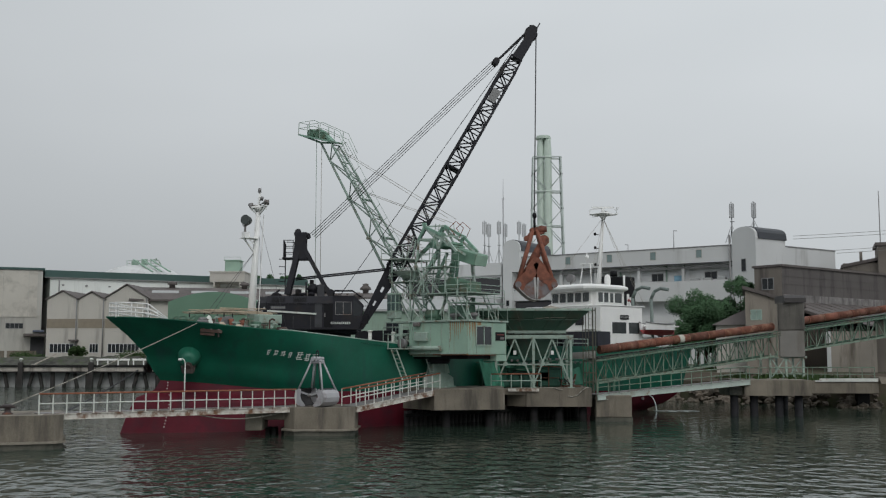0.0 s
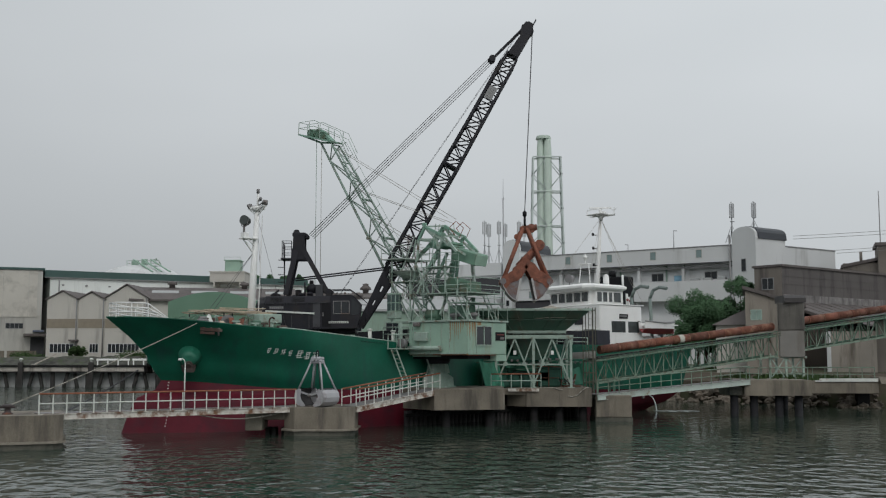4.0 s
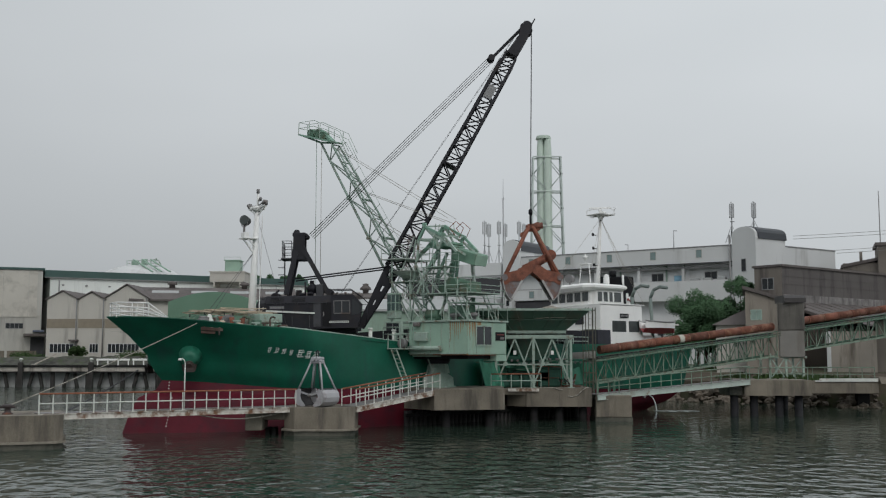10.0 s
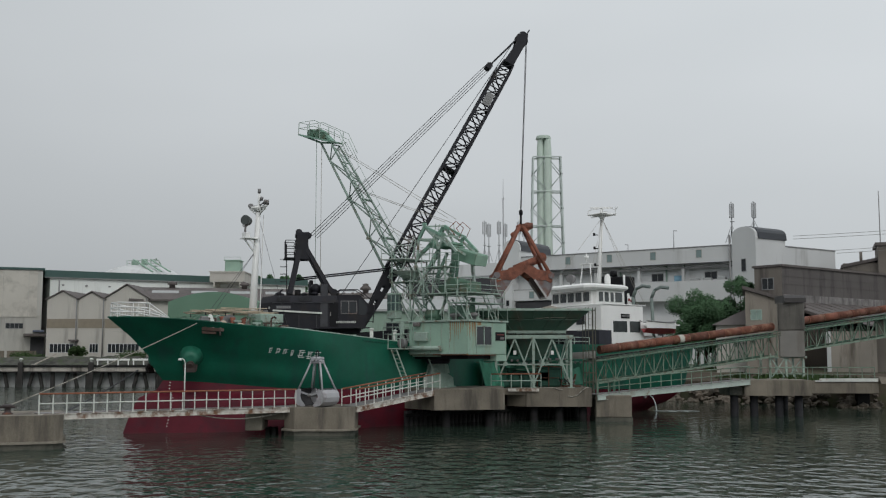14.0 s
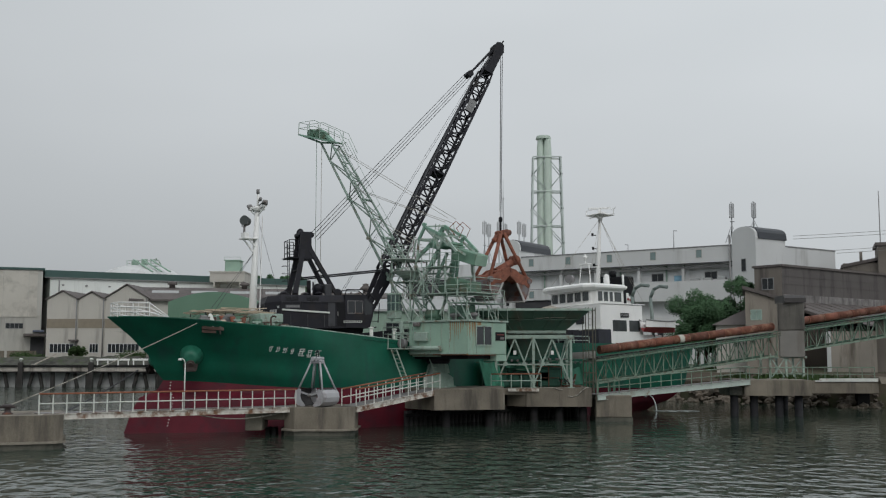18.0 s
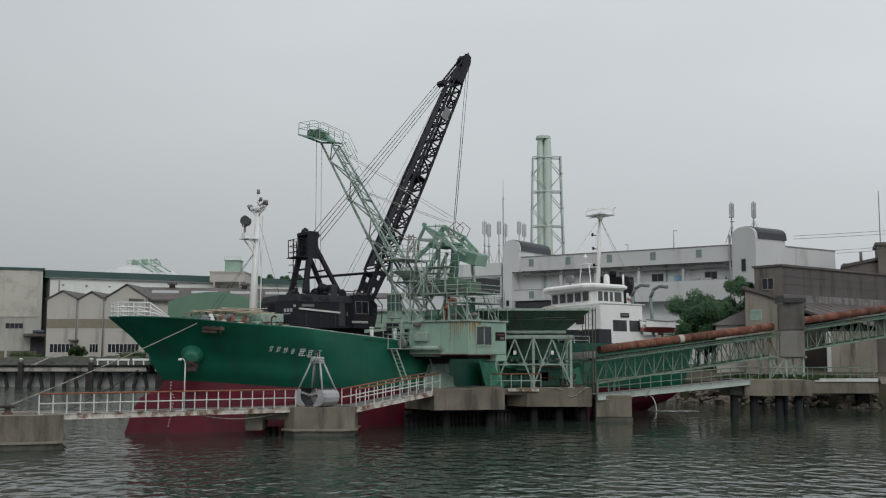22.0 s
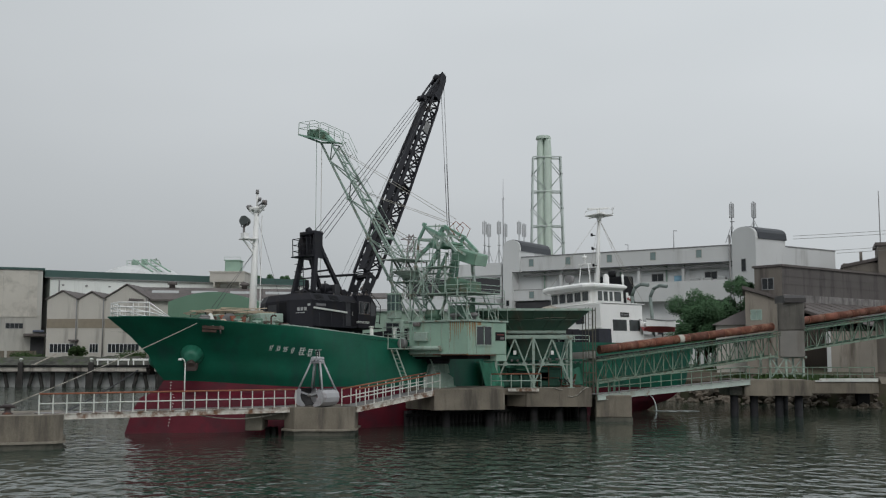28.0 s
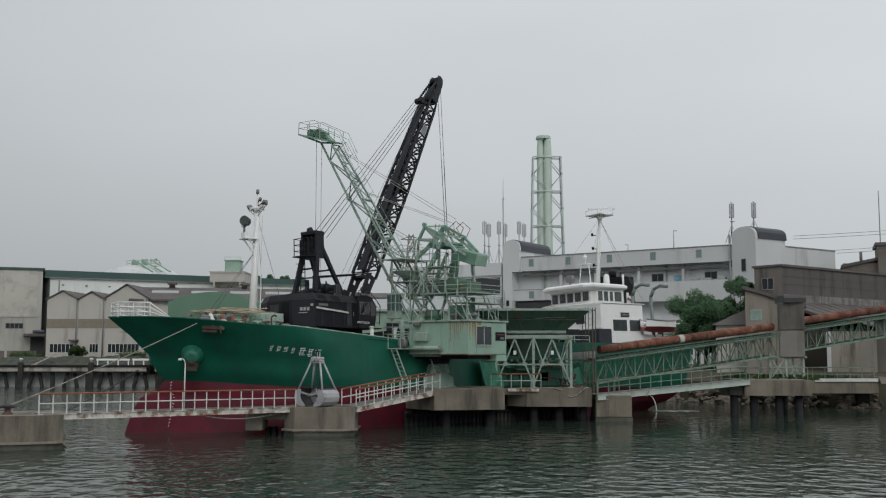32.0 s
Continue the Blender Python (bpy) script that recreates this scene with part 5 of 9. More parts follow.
def build_right_factory():
    fac = thing("dark_factory", "long dark brown sheet-clad factory with a stepped roof", "building", frame_at(38.4, 118, 69.5, 143.2, 3.0))
    part("wall", Shape().box(0, 40, 0, 3.6, 0, 11.9), factory_dark, fac)
    part("gable_facing", Shape().box(-.06, 0, .02, 3.58, 0, 11.85), factory_brown, fac, "lighter brown gable facing")
    part("roof_edge", Shape().box(-.2, 40, -.2, 3.8, 11.9, 12.15), roof_grey, fac)
    part("window_strip", Shape().box(.2, 39.5, -.08, 0, 7.9, 8.75), material("strip_grey", (0.19, 0.18, 0.175), .7, vary=.5, scale=1.1, stain=(0.07, 0.06, 0.06), stain_amount=.45, stain_scale=1.3, streak=True), fac, "pale weathered sheet strip")
    for z in (9.9, 10.8):
        part("sheet_lap", Shape().box(.1, 39.8, -.03, 0, z, z + .06), factory_dark, fac)
    gw = part("window", Shape().box(-.12, -.06, 1.0, 2.6, 9.3, 9.4).box(-.12, -.06, 1.0, 2.6, 10.6, 10.7).box(-.12, -.06, 1.0, 1.1, 9.4, 10.6).box(-.12, -.06, 1.75, 1.85, 9.4, 10.6).box(-.12, -.06, 2.5, 2.6, 9.4, 10.6), frame_grey, fac)
    part("pane", Shape().box(-.09, -.07, 1.05, 2.55, 9.35, 10.65), dark_glass, gw, "dark glass pane")
    part("lean_to_roof", Shape().prism([(-9.5, 4.6), (0.0, 7.7), (0.0, 7.95), (-9.5, 4.9)], -1.5, 38, ROLL), roof_grey, fac)
    for k in range(17):
        part("roof_batten", Shape().prism([(-9.5, 4.9), (0.0, 7.95), (0.0, 7.99), (-9.5, 4.94)], -1.4 + k * 2.3, -1.32 + k * 2.3, ROLL), roof_grey, fac)
    part("lean_to_wall", Shape().box(-1.3, 37.8, -9.2, 0, 0, 4.7), factory_brown, fac)
    up = thing("upper_factory_house", "brown factory upper house with a roof cowl", "building", frame_at(54.2, 141, 76.7, 133, 3.0))
    part("wall", Shape().box(0, 9.5, 0, 10, 0, 14.2), factory_brown, up)
    part("roof", Shape().prism([(-.2, 13.6), (4.5, 14.5), (9.7, 14.5), (9.7, 14.9), (4.5, 14.9), (-.2, 14.0)], -.3, 10, FRONT), roof_grey, up)
    part("cowl", Shape().tube((2.4, 2, 14), (2.4, 2, 15.9), .2, n=10), factory_brown, up)
    part("side_house", Shape().box(4.4, 16, -1, 6, 0, 16.4), factory_brown, up)
    part("side_roof", Shape().box(4.1, 16, -1.3, 6, 16.4, 16.8), roof_grey, up)
    part("silo", Shape().tube((9.2, 1, 16.8), (9.2, 1, 19.0), 1.3, n=16), factory_brown, up)
    shed = thing("conveyor_shed", "tall brown sheet-metal conveyor shed with a curved dark roof", "building", frame_at(31.4, 108.5, 40.0, 106.0, 3.0))
    part("wall", Shape().prism([(0, 0), (5.6, 0), (5.6, 6.9), (0, 8.6)], 0, 12, FRONT), material("shed_brown", (0.26, 0.23, 0.195), .85, vary=.15, scale=.4, stain=(0.14, 0.12, 0.10), stain_amount=.35, streak=True), shed)
    part("roof", Shape().prism([(-.25, 8.75), (6.0, 6.75), (6.0, 7.15), (-.25, 9.1)], -.3, 12.2, FRONT), roof_grey, shed)
    window(shed, .5, 5.5, 1.15, 1.1, mint_steel, 2, glass=material("shed_glass", (0.24, 0.33, 0.29), .3, vary=.2))
    low = thing("low_store", "low white-walled store with a grey hipped roof", "building", frame_at(29.2, 112, 34.2, 110.6, 3.0))
    part("wall", Shape().box(0, 5.2, 0, 6, 0, 5.1), wall_beige, low)
    part("roof", Shape().add([(-.4, -.4, 5.1), (5.6, -.4, 5.1), (5.6, 6.4, 5.1), (-.4, 6.4, 5.1), (3.4, 3, 7.0), (5.6, 3, 7.0)], [(3, 2, 1, 0), (0, 1, 5, 4), (1, 2, 5), (2, 3, 4, 5), (3, 0, 4)]), roof_grey, low)
    lowb = thing("shore_store", "cream-walled low store behind the conveyor", "building", frame_at(30.6, 119, 36.2, 116, 3.0))
    part("wall", Shape().box(0, 6.0, 0, 5, 0, 3.4), wall_beige, lowb)
    part("roof", Shape().box(-.3, 6.3, -.4, 5.3, 3.4, 3.65), roof_grey, lowb)
    part("door", Shape().box(3, 4.1, -.05, 0, 0, 2.1), frame_grey, lowb)
    yard = thing("yard_house", "beige plant house beside the upper conveyor", "building", frame_at(39.1, 106.5, 48.9, 102.6, 2.9))
    part("wall", Shape().box(0, 4.6, 0, 8, 0, 4.4), material("yard_beige", (0.33, 0.295, 0.255), .85, vary=.15, scale=.4, stain=(0.14, 0.12, 0.10), stain_amount=.35, streak=True), yard)
    part("dark_wall", Shape().box(4.6, 12, .3, 8, 0, 5.6), factory_brown, yard)
    part("corner_post", Shape().box(-.1, .3, -.1, 0, 0, 4.4), wall_white, yard)
    part("roof", Shape().box(-.3, 12.2, -.3, 8.2, 5.6, 5.8), roof_grey, yard)
    wire = Shape()
    for x0, z0, z1 in ((46.6, 20.6, 24.6), (46.6, 20.2, 24.0), (52.3, 18.7, 23.4), (52.3, 18.3, 22.9)):
        pts = [(x0 + 60 * t, 138, lerp(z0, z1 + 3, t) - 1.2 * math.sin(math.pi * t)) for t in [i / 12 for i in range(13)]]
        wire.path(pts, .035, 4)
    pole = thing("thin_mast", "tall thin dark pole behind the factory", "mast", pose(59.0, 140, 3.0))
    part("mast", Shape().tube((0, 0, 0), (0, 0, 24.0), .12, .06, 8), frame_grey, pole)
    single("overhead_wires", wire, frame_grey, "thin overhead wires from the factory roof", "wires")


# ---- trees and shrubs ----
def leaf_material(name, c):
    return material(name, c, 0.75, vary=0.5, scale=0.5, grain=3, bump=0, spec=0.2)


def tree(x, y, z, h, spread, seed, label, leaf_mat, trunk_mat, leaves=2600, leaf=0.26):
    rnd = random.Random(seed)
    ob = thing("tree", label, "tree", pose(x, y, z))
    tr = Shape()
    top = Vector((rnd.uniform(-.3, .3), rnd.uniform(-.3, .3), h * .55))
    tr.tube((0, 0, 0), top, 0.22, 0.13, 8)
    tips = []
    for k in range(11):
        a = k * 2.4 + rnd.uniform(-.3, .3)
        st = top * rnd.uniform(.5, 1.0)
        r = spread * rnd.uniform(.35, .8)
        e = Vector((math.cos(a) * r, math.sin(a) * r, h * rnd.uniform(.5, .9)))
        tr.tube(st, e, 0.09, 0.03, 6)
        tips.append(e)
    tips.append(Vector((0, 0, h * .9)))
    part("trunk", tr, trunk_mat, ob)
    lv = Shape()
    clumps = [(t + Vector((rnd.uniform(-.5, .5), rnd.uniform(-.5, .5), rnd.uniform(-.4, .3))), rnd.uniform(.28, .42) * spread) for t in tips for _ in range(2)]
    for i in range(leaves):
        c, r = rnd.choice(clumps)
        d = Vector((rnd.gauss(0, 1), rnd.gauss(0, 1), rnd.gauss(0, 1))).normalized()
        p = c + d * r * rnd.uniform(.55, 1.05)
        p.z = max(p.z, h * .12)
        u = Vector((rnd.gauss(0, 1), rnd.gauss(0, 1), rnd.gauss(0, .6))).normalized() * leaf * rnd.uniform(.6, 1.3)
        w = u.orthogonal().normalized() * leaf * rnd.uniform(.4, .8)
        lv.add([p - u, p + w, p + u, p - w], [(0, 1, 2, 3)])
    part("crown", lv, leaf_mat, ob)
    return ob


def build_plants():
    bark = material("bark", (0.09, 0.07, 0.05), 0.9)
    leaf_a = leaf_material("leaf_dark", (0.062, 0.125, 0.060))
    leaf_b = leaf_material("leaf_mid", (0.046, 0.082, 0.028))
    tree(29.3, 120, 3.2, 9.0, 3.3, 1, "broad dark green leafy tree before the factory", leaf_a, bark, 15000, .125)
    tree(31.2, 121.5, 3.2, 8.2, 2.6, 2, "dense dark green leafy tree before the factory", leaf_a, bark, 10000, .125)
    tree(35.2, 123, 3.2, 11.4, 2.3, 3, "tall dark green leafy tree before the factory", leaf_a, bark, 9000, .125)
    tree(27.6, 119, 3.2, 5.8, 2.1, 4, "low green leafy tree by the shore", leaf_a, bark, 7000, .125)
    tree(30.0, 119.6, 3.2, 5.4, 2.6, 5, "low dense green tree beside the store", leaf_a, bark, 8000, .125)
    tree(-58.4, 167, 3.4, 2.9, 1.1, 8, "small green shrub tree by the warehouse", leaf_b, bark, 3000, .14)
    tree(-66.5, 167.5, 3.3, 1.3, 2.8, 9, "low spreading green shrub on the bank", leaf_b, bark, 3000, .14)
    tree(-49.5, 166.5, 3.3, 1.5, 2.2, 10, "low green shrub on the bank", leaf_b, bark, 2400, .14)
    # distant tree line over the roofs
    rnd = random.Random(31)
    far = Shape()
    for k in range(3200):
        x = rnd.uniform(-49, -34)
        top = 23.6 + .7 * math.sin(x * 1.7) + .4 * math.sin(x * 4.3)
        p = Vector((x, 262 + rnd.uniform(-2, 2), top - 6 * rnd.random() ** 2))
        u = Vector((rnd.gauss(0, 1), rnd.gauss(0, 1), rnd.gauss(0, .6))).normalized() * .4
        w = u.orthogonal().normalized() * .25
        far.add([p - u, p + w, p + u, p - w], [(0, 1, 2, 3)])
    for k in range(8):
        far.tube((-48 + k * 1.8, 262, 3), (-48 + k * 1.8, 262, 21), .3, .15, 6)
    single("far_trees", far, leaf_a, "dark distant row of trees behind the warehouses", "trees", "stuff")
    # weeds
    rnd = random.Random(12)
    s = Shape()

    def tuft(x, y, z, h, n):
        for _ in range(n):
            a, r = rnd.uniform(0, 6.28), rnd.uniform(0, h * .8)
            p = Vector((x + r * math.cos(a), y + r * math.sin(a), z))
            q = p + Vector((rnd.uniform(-.3, .3), rnd.uniform(-.3, .3), 1)) * h * rnd.uniform(.4, 1)
            w = Vector((math.cos(a + 1.5), math.sin(a + 1.5), 0)) * rnd.uniform(.08, .2)
            s.add([p - w, p + w, q], [(0, 1, 2)])
    for i in range(150):
        tuft(rnd.uniform(-105, -35), rnd.uniform(164.5, 171), 3.1, rnd.uniform(.4, 1.5), 16)
    for i in range(300):
        t = rnd.random()
        tuft(lerp(20, 60, t), lerp(122, 99, t) + rnd.uniform(-1, 9), 3.0, rnd.uniform(.3, 1.0), 14)
    for i in range(60):
        tuft(rnd.uniform(24.6, 31.8), rnd.uniform(88, 96.5), 2.83, rnd.uniform(.2, .7), 14)
    for i in range(60):
        tuft(rnd.uniform(31.0, 40.0), rnd.uniform(97.8, 104), 2.45, rnd.uniform(.3, .9), 14)
    single("weeds", s, leaf_b, "rough green weeds and grass along the shore", "weeds", "stuff")


# ---- cargo ship: x forward, y to port, z up from the water ----
CRANE_STATION = 15.84
MID = 26.0  # metres from the bulb's tip to the ship's own origin
SHIP = Matrix.Translation((-1.377, 84.557, 0)) @ Matrix.Rotation(radians(221), 4, "Z")


def smooth_step(a, b, x):
    t = min(1, max(0, (x - a) / (b - a)))
    return t * t * (3 - 2 * t)


HULL_ROWS = [  # height, stem station, entry length, fullness, stern station, stern breadth
    (-2.5, 1.2, 15, 0.75, 45.0, 0.35),
    (-0.8, 0.0, 15, 0.74, 47.5, 0.60),
    (0.15, 0.45, 15, 0.74, 49.2, 0.70),
    ("bulb", 0.80, 15, 0.74, 50.6, 0.78),
    ("nose", 1.08, 14.5, 0.74, 51.2, 0.81),
    ("lip", 1.45, 14, 0.74, 51.6, 0.84),
    ("neck", 2.65, 13.5, 0.74, 52.0, 0.86),
    ("boot", 3.10, 13, 0.74, 52.4, 0.88),
    ("low", 2.50, 12.7, 0.72, 52.7, 0.90),
    ("mid", 2.00, 12.4, 0.70, 53.0, 0.91),
    ("high", 0.72, 11.8, 0.66, 53.4, 0.93),
    ("top", -0.8, 11.2, 0.62, 53.8, 0.95),
]
BEAM = 6.1


def boot_z(s):
    return lerp(3.35, 2.55, smooth_step(2, 12, s)) - 0.022 * max(0, s - 12)


def top_z(s):
    return lerp(7.40, 6.55, smooth_step(-0.8, 9.5, s)) - 0.092 * max(0, min(s, 19) - 9)


def hull_z(row, s):
    if row == "boot":
        return boot_z(s)
    if row in ("bulb", "nose", "lip", "neck"):
        return boot_z(s) * {"bulb": .33, "nose": .50, "lip": .67, "neck": .81}[row]
    if row == "low":
        return lerp(boot_z(s), top_z(s), 0.17)
    if row == "top":
        return top_z(s)
    if row == "mid":
        return lerp(boot_z(s), top_z(s), 0.42)
    if row == "high":
        return lerp(boot_z(s), top_z(s), 0.72)
    return row


def half_breadth(r, s):
    h, s0, entry, power, s1, stern = HULL_ROWS[r]
    x = max(0.0, s - s0)
    b = min(1.0, x / entry)
    half = BEAM * (1 - (1 - b) ** 2) ** (power + 0.35)
    if r <= 5:  # bulb
        half = max(half, 0.85 * min(1, x / 0.9) ** 0.5 * (1 - smooth_step(3, 9, x)))
    return half * lerp(1.0, stern, smooth_step(40, s1, s))


def hull_point(r, t, side):
    h, s0, entry, power, s1, stern = HULL_ROWS[r]
    s = s0 + (s1 - s0) * t
    return Vector((MID - s, side * half_breadth(r, s), hull_z(h, s)))


def hull_at(s, z, out=0.02):
    """The point of the port side at a station and a height, a little proud of the plating."""
    for r in range(len(HULL_ROWS) - 1):
        a, b = hull_z(HULL_ROWS[r][0], s), hull_z(HULL_ROWS[r + 1][0], s)
        if z <= b:
            return Vector((MID - s, lerp(half_breadth(r, s), half_breadth(r + 1, s), (z - a) / (b - a)) + out, z))
    return Vector((MID - s, half_breadth(11, s) + out, z))


STATIONS = [(k / 46) ** 1.5 for k in range(47)]


def hull_band(r0, r1, steps=3):
    s = Shape()
    for side in (1, -1):
        k = len(s.v)
        rows = []
        for r in range(r0, r1):
            for j in range(steps if r < r1 - 1 else steps + 1):
                f = j / steps
                rows.append([hull_point(r, t, side).lerp(hull_point(r + 1, t, side), f) for t in STATIONS])
        n = len(STATIONS)
        for row in rows:
            s.v += [tuple(p) for p in row]
        for a in range(len(rows) - 1):
            for i in range(n - 1):
                q = (k + a * n + i, k + a * n + i + 1, k + (a + 1) * n + i + 1, k + (a + 1) * n + i)
                s.f.append(q if side == -1 else q[::-1])
                s.smooth.append(True)
    # transom
    for r in range(r0, r1):
        a, b = hull_point(r, 1, 1), hull_point(r + 1, 1, 1)
        s.add([a, b, (b.x, -b.y, b.z), (a.x, -a.y, a.z)], [(0, 1, 2, 3)])
    return s


def build_ship():
    ship = thing("cargo_ship", "green gravel carrier with a red bottom moored at the piers", "ship", SHIP)
    S = lambda s, y, z: Vector((MID - s, y, z))
    hx0 = lambda s: MID - s
    part("hull_topside", hull_band(7, 11), hull_green, ship, "deep green painted topside")
    part("hull_bottom", hull_band(0, 7), hull_red, ship, "dull dark red bottom paint")
    edge = Shape()
    for side in (1, -1):
        pts = [hull_point(11, t, side) for t in STATIONS]
        inner = [Vector((p.x - 0.05, p.y - side * 0.14, p.z)) if abs(p.y) > .2 else Vector((p.x - .2, 0, p.z)) for p in pts]
        for a, b, c, d in zip(pts, pts[1:], inner[1:], inner):
            up = Vector((0, 0, .06))
            edge.add([a + up, b + up, c + up, d + up], [(0, 1, 2, 3) if side < 0 else (3, 2, 1, 0)])
            edge.add([a, b, b + up, a + up], [(0, 1, 2, 3)])
            lo = [Vector((q.x, side * max(0, hull_at(MID - q.x, q.z - .95, -.12).y), q.z - .95)) for q in (c, d)]
            if min(abs(lo[0].y), abs(lo[1].y)) < .2:
                continue
            edge.add([d + up, c + up, lo[0], lo[1]], [(0, 1, 2, 3)])
    part("bulwark_cap", edge, hull_green, ship)
    dk = Shape()
    for t0, t1 in zip(STATIONS, STATIONS[1:]):
        a, b = [Vector((q.x, max(0, hull_at(MID - q.x, q.z - .9, -.08).y), q.z)) for q in (hull_point(11, t0, 1), hull_point(11, t1, 1))]
        if MID - 39.0 < (a.x + b.x) / 2 < MID - 22.5:  # the hold is open
            for sd in (1, -1):
                dk.add([(a.x, sd * a.y, a.z - .9), (a.x, sd * 4.5, a.z - .9), (b.x, sd * 4.5, b.z - .9), (b.x, sd * b.y, b.z - .9)], [(0, 1, 2, 3)])
        else:
            dk.add([(a.x, a.y, a.z - .9), (a.x, -a.y, a.z - .9), (b.x, -b.y, b.z - .9), (b.x, b.y, b.z - .9)], [(0, 1, 2, 3)])
    part("deck", dk, deck_green, ship, "worn green steel deck with rust")
    for side in (1, -1):
        belt = Shape()
        pts = [hull_point(10, t, side).lerp(hull_point(11, t, side), .86) + Vector((0, side * .03, 0)) for t in STATIONS[20:]]
        for a, b in zip(pts, pts[1:]):
            belt.bar(a, b, .05, .06)
        part("rubbing_strake", belt, hull_green, ship)

    # anchor bosses and anchors
    anchor_iron = material("anchor_iron", (0.030, 0.025, 0.024), .85, vary=.4, scale=3, stain=(0.08, 0.055, 0.045), stain_amount=.35)
    for side in (1, -1):
        c = S(3.85, side * 2.40, 4.80)
        axis = Vector((0.62, side * 1.0, -.30)).normalized()
        boss = Shape().lathe([(.90, -1.4), (.74, -.45), (.66, -.1), (.58, .18), (.48, .40), (.36, .52), (.24, .55)], n=28, m=Matrix.Translation(c) @ axis.to_track_quat("Z", "Y").to_matrix().to_4x4())
        part("anchor_boss", boss, hull_green_light, ship, "lighter green rounded anchor boss")
        an = Shape()
        q = c + axis * .60 + Vector((0, 0, -.42))
        e = Vector((axis.y, -axis.x, 0)).normalized()
        an.tube(q - axis * .5 + Vector((0, 0, .3)), q + axis * .08, .17, n=12)
        an.tube(q - axis * .10, q + axis * .02, .30, n=14)
        an.bar(q + Vector((0, 0, -.30)) - e * .34, q + Vector((0, 0, -.30)) + e * .34, .26, .24)
        for sg in (-1, 1):
            an.bar(q + e * .32 * sg + Vector((0, 0, -.34)), q + e * .40 * sg + Vector((0, 0, .08)) + axis * .05, .12, .13)
        part("anchor", an, anchor_iron, ship, "dark rusty stockless anchor")

    name_grey = material("name_grey", (0.50, 0.52, 0.50), .6, vary=.25, scale=3)
    # name on the bow: unreadable characters become short bars
    for k in range(7):
        s0 = 8.05 + k * 0.46 + (0.08 if k > 3 else 0) + .10 * max(0, k - 4)
        size = 0.32 if k < 4 else 0.48
        glyph = Shape()
        rnd = random.Random(40 + k)

        zc = top_z(s0) - 1.42 - .032 * k
        for j in range(4):
            z = zc + (j / 3.4 - .42) * size + rnd.uniform(-.03, .03)
            a0, a1 = s0 + size * rnd.uniform(0, .3), s0 + size * rnd.uniform(.65, 1.0)
            glyph.bar(hull_at(a0, z), hull_at(a1, z + rnd.uniform(-.02, .06)), .02, size * .10)
        for j in range(2):
            s1 = s0 + size * (.28 + .42 * j)
            glyph.bar(hull_at(s1 + rnd.uniform(-.1, .1) * size, zc - size * rnd.uniform(.3, .5)), hull_at(s1, zc + size * rnd.uniform(.3, .5)), .02, size * .10, up=(1, 0, 0))
        part("name_mark", glyph, name_grey, ship, "white painted name mark on the bow")
    dm = Shape()
    for k in range(15):
        z = 0.35 + k * .2
        st = 3.41 - (3.15 - z) * .27
        a, b = hull_at(st, z), hull_at(st + .07, z)
        c, d = hull_at(st + .07, z + .06), hull_at(st, z + .06)
        dm.add([a, b, c, d], [(0, 1, 2, 3)])
    part("draught_marks", dm, name_grey, ship, "column of small white draught marks")

    # bow rail
    pts = [S(s, y, top_z(s)) for s, y in ((4.2, -3.0), (2.2, -2.2), (0.6, -1.3), (-.35, -.5), (-.35, .5), (0.4, 1.15), (1.25, 1.75))]
    for i, p in enumerate(pts):
        part("bow_rail_post", Shape().bar(p, p + Vector((0, 0, .95)), .06), white_paint, ship)
    for h in (.35, .65, .95):
        for a, b in zip(pts, pts[1:]):
            part("bow_rail", Shape().tube(a + Vector((0, 0, h)), b + Vector((0, 0, h)), .045, n=6), white_paint, ship, "white tubular bow rail")
        sh = Shape()
        sh.tube(pts[-1] + Vector((0, 0, h)), S(2.3, 2.4, top_z(2.3) + max(.05, h - .85)), .04, n=6)
        part("bow_rail", sh, white_paint, ship, "white tubular bow rail")
    for a, b in zip(pts, pts[1:]):
        for j in (1, 2):
            p = a.lerp(b, j / 3)
            part("rail_baluster", Shape().bar(p, p + Vector((0, 0, .92)), .022), white_paint, ship)

    # windlass, canopy of planks, winch, drums on the forecastle
    w = part("windlass", Shape().tube(S(5.0, -1.6, 7.1), S(5.0, 1.6, 7.1), .42, n=14).cbox(MID - 5.6, MID - 4.5, -.5, .5, 6.2, 7.5, .08), green_steel, ship, "green windlass with rust")
    for y in (-1.7, -.9, .9, 1.7):
        part("drum_flange", Shape().tube(S(5.0, y - .06, 7.1), S(5.0, y + .06, 7.1), .55, n=16), green_steel, w)
    wood = material("worn_wood", (0.46, 0.38, 0.29), .85, vary=.3, scale=2)
    for y in (-1.1, 1.1):
        part("canopy_rail", Shape().bar(S(4.9 - .3 * y, y, 7.86), S(10.9, y, 7.86), .09, .07), wood, ship, "weathered wooden canopy beam")
    awning = random.Random(8)
    for k in range(22):
        s0 = awning.uniform(5.1, 9.2)
        y0 = awning.uniform(-1.1, 1.2)
        ln = awning.uniform(1.0, 2.2)
        z0 = 7.93 + .05 * (k % 4) + .12 * (k % 3) * (s0 > 6.8)
        part("canopy_plank", Shape().bar(S(s0, y0, z0), S(min(10.9, s0 + ln), y0 + awning.uniform(-.9, .9), z0 + awning.uniform(-.03, .06)), awning.uniform(.12, .3), .05), wood, ship, "weathered canopy plank")
